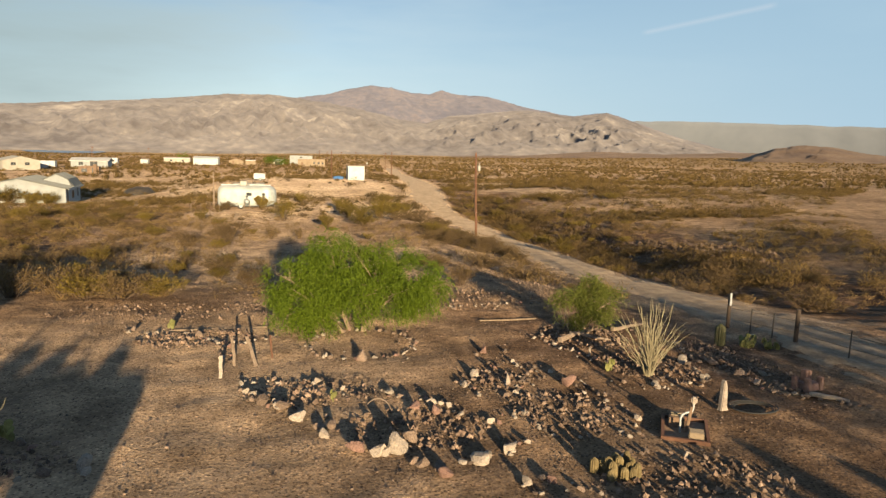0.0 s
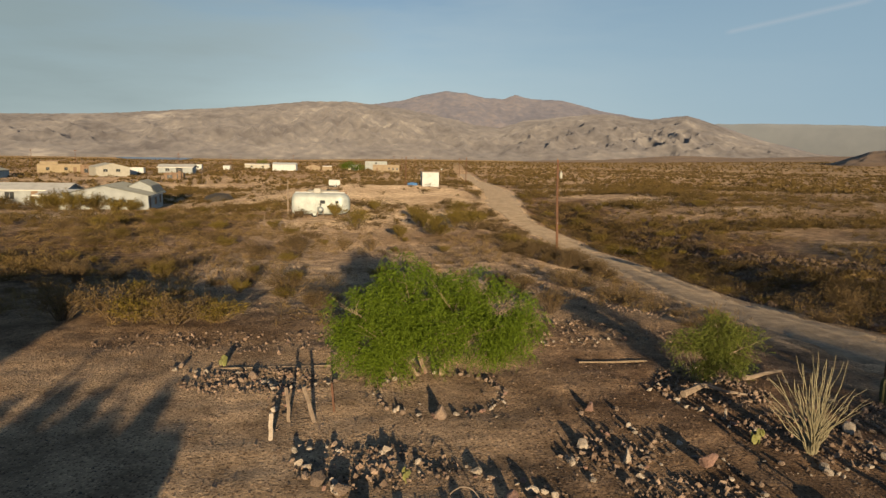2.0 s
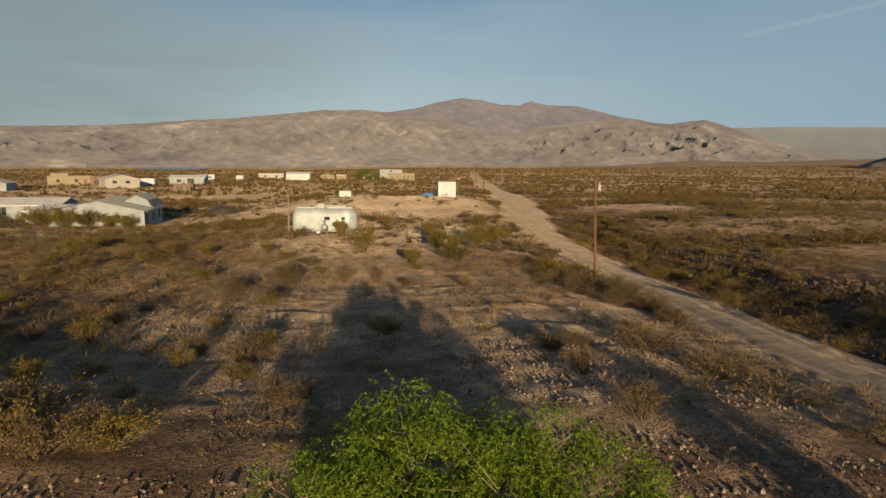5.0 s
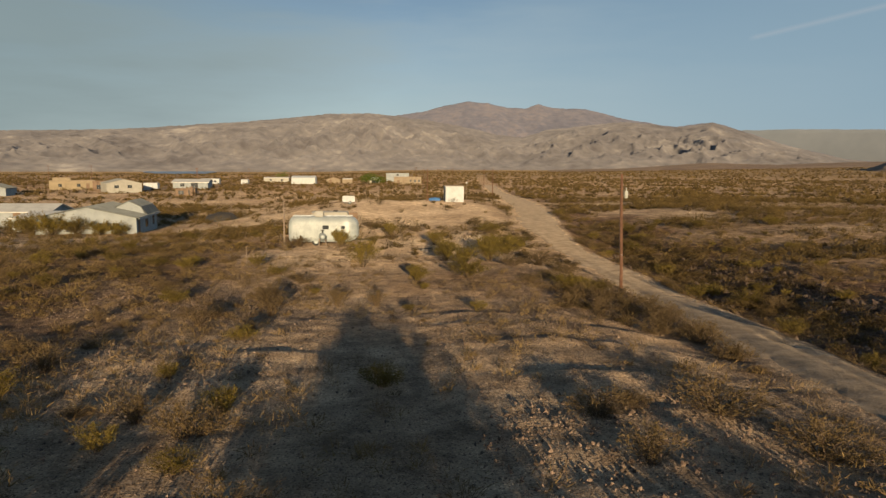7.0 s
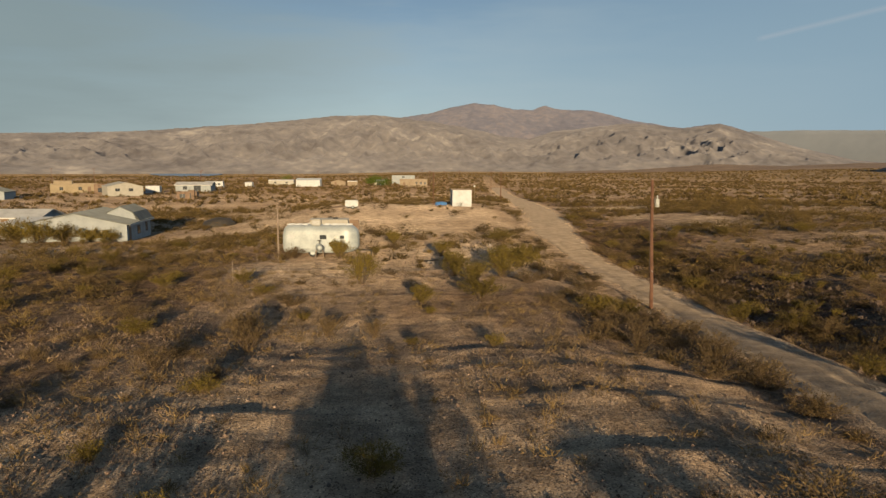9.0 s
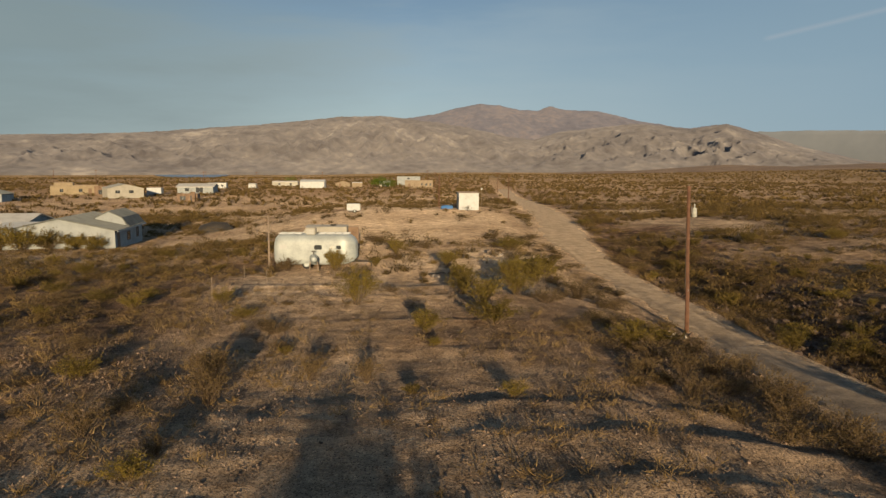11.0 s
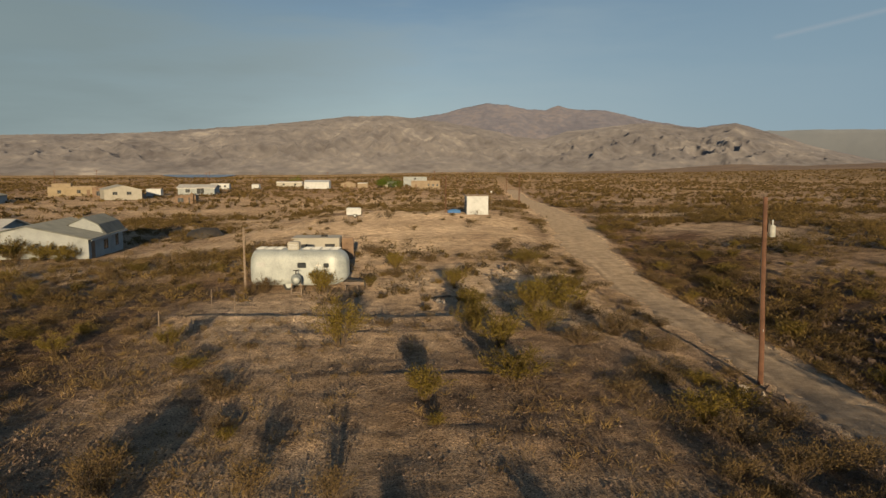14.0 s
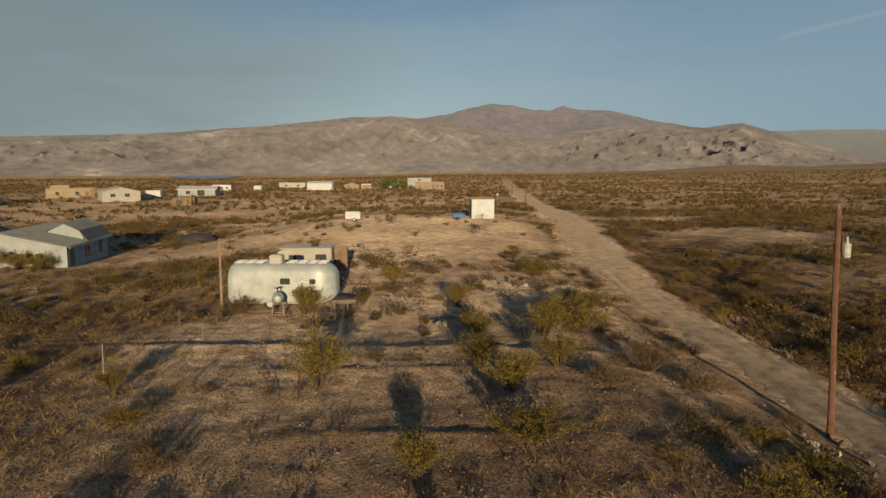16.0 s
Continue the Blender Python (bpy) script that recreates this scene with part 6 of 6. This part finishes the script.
def ocotillo(at, canes, height, wide, seed, label):
    x, y = at
    rng = random.Random(seed)
    t = thing("ocotillo", pose(x, y, ground_z(x, y)), label, "ocotillo")
    for k in range(canes):
        a, out = rng.uniform(0, 2 * math.pi), wide * rng.random() ** 0.6
        h = height * rng.uniform(0.45, 1.0) * (1 - 0.25 * (out / wide) ** 2)
        side, bow = rng.gauss(0, 0.14), rng.uniform(0.75, 1.5)
        bm = bmesh.new()
        line = [Vector((0.07 * math.cos(a), 0.07 * math.sin(a), -0.05))]
        for i in range(7):
            s = (i + 1) / 7
            b = a + side * s * 2
            line.append(Vector((out * s ** bow * math.cos(b) + rng.gauss(0, 0.014), out * s ** bow * math.sin(b) + rng.gauss(0, 0.014), h * s ** 0.9)))
        tube(bm, line, [0.011 - 0.007 * i / 7 for i in range(8)], 4)
        part("cane", bm, OCO, t)
    return t


ocotillo((6.0, -23.6), 74, 1.75, 0.85, 61, "pale straw-coloured ocotillo with many thin canes in a stone ring")
ocotillo((-5.95, -26.4), 9, 1.25, 0.65, 62, "sparse pale ocotillo with few canes in a bed")
ocotillo((5.6, -19.9), 9, 1.0, 0.6, 63, "thin leaning dry stalks in a stone bed")


def prickly_pear(at, pads, seed, size, label):
    x, y = at
    rng = random.Random(seed)
    t = thing("prickly_pear", pose(x, y, ground_z(x, y)), label, "cactus")
    places = [(Vector((rng.uniform(-1, 1) * size * 1.6, rng.uniform(-1, 1) * size, size * 0.5)), rng.uniform(0, 360)) for _ in range(max(3, pads // 3))]
    while len(places) < pads:
        p, turn = rng.choice(places[:max(3, pads // 2)])
        places.append((p + Vector((rng.uniform(-0.6, 0.6), rng.uniform(-0.5, 0.5), rng.uniform(0.6, 1.0))) * size, rng.uniform(0, 360)))
    for p, turn in places:
        bm = bmesh.new()
        bmesh.ops.create_icosphere(bm, subdivisions=2, radius=1)
        for v in bm.verts:
            v.co = Vector((v.co.x * size * 0.55 * (1 + 0.25 * v.co.z), v.co.y * size * 0.13, v.co.z * size * 0.72))
        o = part("pad", bm, PEAR_SKIN, t, smooth=True)
        o.matrix_basis = pose(p.x, p.y, p.z, rng.uniform(-25, 25), rng.uniform(-30, 30), turn)
    return t


prickly_pear((10.4, -20.6), 44, 71, 0.12, "spreading prickly pear cactus with flat green pads by a fence")
prickly_pear((10.9, -20.9), 24, 72, 0.11, "low prickly pear cactus with flat green pads by a fence")
prickly_pear((-4.75, -18.7), 6, 73, 0.11, "small prickly pear cactus beside a log")
prickly_pear((-5.9, -25.7), 12, 74, 0.12, "small prickly pear cactus in a stone bed")
prickly_pear((5.25, -23.2), 9, 75, 0.1, "small yellow-green prickly pear beside an ocotillo")
prickly_pear((-0.7, -24.5), 9, 76, 0.08, "tiny prickly pear among stones")


def ribbed_column(bm, at, r, h, ribs=11):
    rows = 9
    rings = []
    for i in range(rows + 1):
        s = i / rows
        rr = r * (1.0 if s < 0.7 else math.sqrt(max(0.02, 1 - ((s - 0.7) / 0.3) ** 2))) * (0.9 + 0.1 * min(1, s * 5))
        rings.append([bm.verts.new((at[0] + rr * (1 + 0.1 * (-1) ** j) * math.cos(math.pi * j / ribs), at[1] + rr * (1 + 0.1 * (-1) ** j) * math.sin(math.pi * j / ribs), at[2] + h * s)) for j in range(2 * ribs)])
    for a, b in zip(rings, rings[1:]):
        for j in range(2 * ribs):
            bm.faces.new((a[j], a[(j + 1) % (2 * ribs)], b[(j + 1) % (2 * ribs)], b[j]))
    bm.faces.new(rings[-1])


def column_cactus(at, stems, label):
    x, y = at
    t = thing("column_cactus", pose(x, y, ground_z(x, y) - 0.03), label, "cactus")
    for sx, sy, r, h in stems:
        bm = bmesh.new()
        ribbed_column(bm, (sx, sy, 0), r, h)
        part("stem", bm, GOLD_CACTUS if len(stems) > 1 else CACTUS, t)
    return t


column_cactus((9.5, -20.65), ((0, 0, 0.13, 0.62),), "single ribbed green column cactus by a fence")
cluster_rng = random.Random(81)
column_cactus((3.35, -27.95), [(cluster_rng.uniform(-0.35, 0.35), cluster_rng.uniform(-0.22, 0.22), cluster_rng.uniform(0.045, 0.065), cluster_rng.uniform(0.16, 0.3)) for _ in range(26)], "dense clump of short golden-green hedgehog cactus stems")


def stick(name, a, b, r, mat, label, category, rb=None):
    """A post, log or rail from a to b, with heights above the ground."""
    pa, pb = (Vector((p[0], p[1], ground_z(p[0], p[1]) + p[2])) for p in (a, b))
    bm = bmesh.new()
    n = 5
    line = []
    for i in range(n + 1):
        bend = 0.6 * r * noise.noise((a[0] + i, a[1], i * 1.7))
        line.append(pa.lerp(pb, i / n) - pa + Vector((bend, bend * 0.5, bend)))
    tube(bm, line, [(r + ((rb or r) - r) * i / n) * (1 + 0.15 * noise.noise((i * 2.0, a[0], a[1]))) for i in range(n + 1)], 8)
    ob = new(name, mesh_of(bm, name, mat, False))
    ob.location = pa
    return tagged(ob, label, category)


stick("border_log", (-4.8, -19.0, 0.0), (-2.4, -18.7, 0.0), 0.03, BARK, "long weathered log edging a bed", "log")
stick("border_log", (3.4, -18.55, 0.0), (5.1, -18.45, 0.0), 0.026, BARK, "straight weathered log on packed dirt", "log")
stick("driftwood", (4.9, -21.0, 0.1), (6.1, -20.2, 0.2), 0.075, GREY_WOOD, "pale gnarled driftwood trunk in a stone bed", "driftwood", 0.03)
stick("driftwood", (5.3, -20.6, 0.16), (6.3, -20.9, 0.1), 0.05, GREY_WOOD, "pale driftwood branch in a stone bed", "driftwood", 0.02)
stick("driftwood", (6.9, -19.6, 0.06), (8.1, -19.0, 0.12), 0.06, GREY_WOOD, "pale driftwood branch behind an ocotillo", "driftwood", 0.03)
stick("driftwood", (8.9, -24.9, 0.06), (9.5, -25.3, 0.06), 0.05, PALE_STONE, "short bleached log at a bed edge", "driftwood", 0.04)
stick("garden_post", (-3.0, -22.9, -0.05), (-2.97, -22.9, 0.48), 0.036, PALE_STONE, "short whitish upright post in a bed", "post")
stick("garden_post", (-2.8, -22.1, -0.05), (-2.86, -22.0, 0.62), 0.03, GREY_WOOD, "short weathered upright stick in a bed", "post")
stick("garden_post", (-2.35, -22.1, -0.05), (-2.55, -22.0, 0.62), 0.035, GREY_WOOD, "leaning weathered board in a bed", "post")
stick("garden_post", (-2.05, -21.6, -0.05), (-2.1, -21.5, 0.5), 0.02, POLE_WOOD, "thin rusty rod in a bed", "post")
stick("garden_post", (5.25, -22.1, -0.05), (5.25, -22.1, 0.2), 0.025, PALE_STONE, "small white peg in a stone bed", "post")


def fence():
    f = thing("fence", pose(0, 0, 0), "low wire fence with dark wooden corner posts and rusty rods", "fence")
    spots = ((11.03, -18.6, 1.0, 0.06), (11.3, -19.3, 0.72, 0.02), (11.55, -19.95, 0.72, 0.02), (11.8, -20.6, 0.95, 0.065), (12.1, -22.2, 0.75, 0.02), (12.4, -24.0, 0.95, 0.06), (12.6, -26, 0.75, 0.02), (12.8, -28, 0.95, 0.06))
    for x, y, h, r in spots:
        bm = bmesh.new()
        rod(bm, (x, y, ground_z(x, y) - 0.2), (x + 0.02, y, ground_z(x, y) + h), r, r * 0.9, 9)
        part("post" if r > 0.05 else "rod", bm, DARK_WOOD if r > 0.05 else DARK_METAL, f)
    for lift in (0.3, 0.62):
        for (x0, y0, h0, _), (x1, y1, h1, _) in zip(spots, spots[1:]):
            bm = bmesh.new()
            rod(bm, (x0, y0, ground_z(x0, y0) + lift), (x1, y1, ground_z(x1, y1) + lift), 0.006, 0.006, 4)
            part("wire", bm, DARK_METAL, f)
    stick("pale_marker", (11.0, -18.72, 0.72), (11.0, -18.72, 1.08), 0.03, WHITE_METAL, "short white marker fixed to a fence post", "marker")


fence()


def carved_post():
    x, y = 6.5, -25.6
    bm = bmesh.new()
    prism(bm, [(-0.13, 0), (0.14, 0), (0.13, 0.05), (0.09, 0.08), (0.08, 0.36), (0.06, 0.5), (0.0, 0.62), (-0.05, 0.56), (-0.07, 0.34), (-0.09, 0.08)], -0.07, 0.07)
    bmesh.ops.bevel(bm, geom=bm.edges[:], offset=0.02, segments=2, affect="EDGES")
    ob = new("standing_stone", mesh_of(bm, "standing_stone", PALE_STONE))
    ob.matrix_basis = pose(x, y, ground_z(x, y) - 0.02, 0, 0, 10) @ Matrix.Diagonal((0.75, 0.8, 1, 1))
    tagged(ob, "pale narrow standing stone with a pointed top", "stone")
    bm = bmesh.new()
    n = 28
    tube(bm, [((0.26 + 0.035 * k / n) * 1.3 * math.cos(2 * math.pi * k / n), (0.26 + 0.035 * k / n) * math.sin(2 * math.pi * k / n), 0.02 + 0.012 * k / n) for k in range(3 * n + 1)], [0.014] * (3 * n + 1), 5)
    hose = new("garden_hose", mesh_of(bm, "garden_hose", BLACK))
    hose.location = (7.1, -25.65, ground_z(7.1, -25.65))
    tagged(hose, "coiled dark garden hose on packed dirt", "hose")


carved_post()


def pump_box():
    x, y = 5.2, -26.55
    t = thing("well_frame", pose(x, y, ground_z(x, y), 0, 0, 62) @ Matrix.Diagonal((0.86, 0.86, 0.86, 1)), "brown timber frame with a box and a bent white pipe", "well frame")
    for sx, sy, w, d in ((0, -0.42, 1.25, 0.06), (0, 0.42, 1.25, 0.06), (-0.6, 0, 0.06, 0.8), (0.6, 0, 0.06, 0.8)):
        bm = bmesh.new()
        box(bm, w, d, 0.11, (sx, sy, 0.0))
        part("timber", bm, POLE_WOOD, t)
    bm = bmesh.new()
    box(bm, 1.15, 0.78, 0.03, (0, 0, 0.01))
    part("floor_board", bm, BROWN_WALL, t)
    bm = bmesh.new()
    box(bm, 0.42, 0.3, 0.2, (0.32, 0.16, 0.042), bevel=0.01)
    b = part("box", bm, BROWN_WALL, t)
    for k in range(2):
        bm = bmesh.new()
        box(bm, 0.05, 0.22, 0.012, (0.26 + 0.12 * k, 0.16, 0.243))
        part("bar", bm, YELLOW_WALL, b, "yellow bar of unreadable lettering")
    bm = bmesh.new()
    box(bm, 0.26, 0.28, 0.17, (-0.38, -0.2, 0.042), bevel=0.012)
    part("block", bm, TAN_WALL, t)
    bm = bmesh.new()
    tube(bm, [(-0.12, 0.1, 0.04), (-0.12, 0.1, 0.34), (-0.1, 0.07, 0.4), (-0.05, 0.01, 0.43), (0.04, -0.11, 0.44), (0.06, -0.13, 0.48), (0.07, -0.14, 0.62)], [0.019] * 7, 8)
    part("pipe", bm, WHITE_METAL, t, "bent white pipe")
    bm = bmesh.new()
    box(bm, 0.14, 0.12, 0.14, (0.07, -0.14, 0.6), bevel=0.03)
    part("valve", bm, PALE_STONE, t)
    bm = bmesh.new()
    rod(bm, (-0.05, -0.02, 0.03), (0.02, -0.1, 0.55), 0.035, 0.03, 8)
    part("prop", bm, BROWN_WALL, t)


pump_box()


def pink_block_group():
    x, y = 9.15, -24.5
    t = thing("stone_castle", pose(x, y, ground_z(x, y), 0, 0, 20) @ Matrix.Diagonal((0.85, 0.85, 0.8, 1)), "small pink masonry model of a walled castle", "garden ornament")
    for sx, sy, w, d, h in ((0, 0, 0.5, 0.36, 0.22), (-0.26, -0.16, 0.13, 0.13, 0.4), (0.26, -0.16, 0.13, 0.13, 0.36), (-0.26, 0.17, 0.13, 0.13, 0.36), (0.26, 0.17, 0.14, 0.14, 0.44), (0.0, 0.1, 0.14, 0.14, 0.52)):
        bm = bmesh.new()
        box(bm, w, d, h, (sx, sy, 0), bevel=0.02)
        part("tower" if w < 0.2 else "keep", bm, PINK_STONE, t)


pink_block_group()

bm = bmesh.new()
tube(bm, [(0.22 * math.cos(math.pi * k / 16), 0.02 * k, 0.3 * math.sin(math.pi * k / 16)) for k in range(13)], [0.009] * 13, 6)
hoop = new("wire_hoop", mesh_of(bm, "wire_hoop", GREY_WOOD))
hoop.matrix_basis = pose(0.1, -25.4, ground_z(0.1, -25.4), 0, 0, 35)
tagged(hoop, "bent pale wire hoop stuck in a stone bed", "hoop")


# ---- litter on the flats ----
for k, (lx, ly, lr) in enumerate(((-0.2, 32.3, 0.26), (0.05, 32.1, 0.2), (-0.35, 32.5, 0.18), (0.1, 32.6, 0.22))):
    put_stone(lx, ly, lr, 1 if k < 2 else 0, 0.8, label="pale broken block in a small rubbish heap")
stick("broken_board", (-0.6, 33.4, 0.04), (0.5, 33.9, 0.1), 0.05, DARK_METAL, "dark broken board on a small rubbish heap", "board")
for bx, by, br in ((3.8, 43.5, 0.3), (4.4, 44.6, 0.35), (2.6, 44.2, 0.25), (5.2, 43.2, 0.28), (4.9, 46.0, 0.32), (3.1, 46.0, 0.2)):
    put_stone(bx, by, br, 1 if br < 0.29 else 0, 0.8, label="tumbled boulder on a bank of the flats")
for bx, by, br in ((11.1, 19.8, 0.3), (10.7, 19.0, 0.26), (11.5, 19.2, 0.22), (10.2, 17.6, 0.22), (9.9, 18.6, 0.25), (18.2, 10.8, 0.34), (17.6, 14.2, 0.26)):
    put_stone(bx, by, br, 1, 0.8, label="pale boulder beside the dirt track")


lay_stones()


# ---- unseen things placed behind the start for the shade they throw over the drive ----
building("home", "plain house beside the drive", pose(-14.2, -51.5, 2.7, 0, 0, 5.3), 15, 12, 5.0, WHITE_WALL, METAL_ROOF, "flat")



def ramada():
    """An unseen open roof on posts, added behind the drive to cast a raised shadow; closed at its east end."""
    t = thing("ramada", pose(-5.2, -38.9, 2.95, 0, 0, 3), "unseen open brush roof on wooden posts, added to shade the drive", "ramada")
    for px in (-2.1, 0.0):
        for py in (-0.4, 0.4):
            bm = bmesh.new()
            rod(bm, (px, py, -0.1), (px, py, 1.7), 0.05, 0.045, 8)
            part("post", bm, GREY_WOOD, t)
    bm = bmesh.new()
    box(bm, 4.6, 1.2, 0.55, (0, 0, 1.58), bevel=0.1)
    part("roof", bm, BROWN_WALL, t)
    bm = bmesh.new()
    box(bm, 1.1, 1.0, 1.7, (1.7, 0, -0.1))
    part("wall", bm, BROWN_WALL, t)


ramada()


# unseen plants, added so their sword leaves cast jagged shade ahead
def yucca(at, height, wide, blades, seed):
    x, y = at
    rng = random.Random(seed)
    t = thing("yucca", pose(x, y, ground_z(x, y)), "unseen spiky yucca with stiff sword leaves, added to shade the drive", "yucca", "yuccas by the drive")
    bm = bmesh.new()
    rod(bm, (0, 0, -0.1), (0, 0, height * (0.72 if height > 2 else 0.55)), 0.07, 0.055, 8)
    part("trunk", bm, BARK, t)
    verts, faces = [], []
    for _ in range(blades):
        a, e = rng.uniform(0, 2 * math.pi), (rng.uniform(0.1, 1.45) if height > 2 else rng.uniform(-0.35, 1.45))
        d = Vector((math.cos(a) * math.cos(e), math.sin(a) * math.cos(e), math.sin(e)))
        s = d.cross(Vector((0, 0, 1))).normalized() * 0.035
        p = Vector((0, 0, height * (rng.uniform(0.62, 0.75) if height > 2 else rng.uniform(0.35, 0.58))))
        l = min(wide / max(0.3, math.cos(e)), height - p.z) * rng.uniform(0.8, 1.0)
        i = len(verts)
        verts += [tuple(p - s), tuple(p + s), tuple(p + d * l)]
        faces.append((i, i + 1, i + 2))
    o = new("leaf_crown", arrays("leaf_crown", verts, faces, BUSH_LEAF))
    o.parent = t


for yx, yy, yh, yw, ys in ((-6.6, -38.4, 2.4, 0.6, 91), (-5.7, -39.2, 2.6, 0.45, 92), (-5.1, -38.4, 2.45, 0.5, 93), (-4.4, -39.2, 2.4, 0.5, 94), (-3.8, -38.5, 2.5, 0.35, 95), (3.6, -33.2, 0.8, 0.6, 98), (4.4, -33.6, 0.75, 0.5, 99), (6.6, -34.0, 0.95, 0.6, 100), (7.6, -33.5, 0.8, 0.5, 101), (5.3, -35.0, 0.9, 0.6, 102), (2.7, -33.0, 0.75, 0.5, 103), (4.9, -32.2, 0.6, 0.6, 104), (5.9, -32.6, 0.62, 0.7, 105)):
    yucca((yx, yy), yh, yw, 700, ys)
stick("yard_pole", (-5.75, -42.0, -0.1), (-5.75, -42.0, 3.3), 0.05, POLE_WOOD, "slim wooden pole in the yard", "post")
stick("yard_pole", (-4.7, -41.0, -0.1), (-4.7, -41.0, 2.8), 0.03, POLE_WOOD, "slim wooden pole in the yard", "post")
# an unseen tree, added for the shade its crown casts by the fence
leafy_tree("unseen_shade_tree", "unseen broad flat-crowned tree added to shade the fence side", (13.0, -43.5), ((0.1, 0.0, 0.14), (-0.25, 0.1, 0.1)),
           ((-2.4, 0, 2.75, 1.5, 1.2, 0.62), (-0.6, 0.3, 3.0, 1.6, 1.3, 0.66), (1.2, -0.2, 2.9, 1.6, 1.3, 0.64), (2.9, 0.2, 2.7, 1.5, 1.2, 0.6)), 620, 0.075, TREE_LEAF, 37, 0.3)
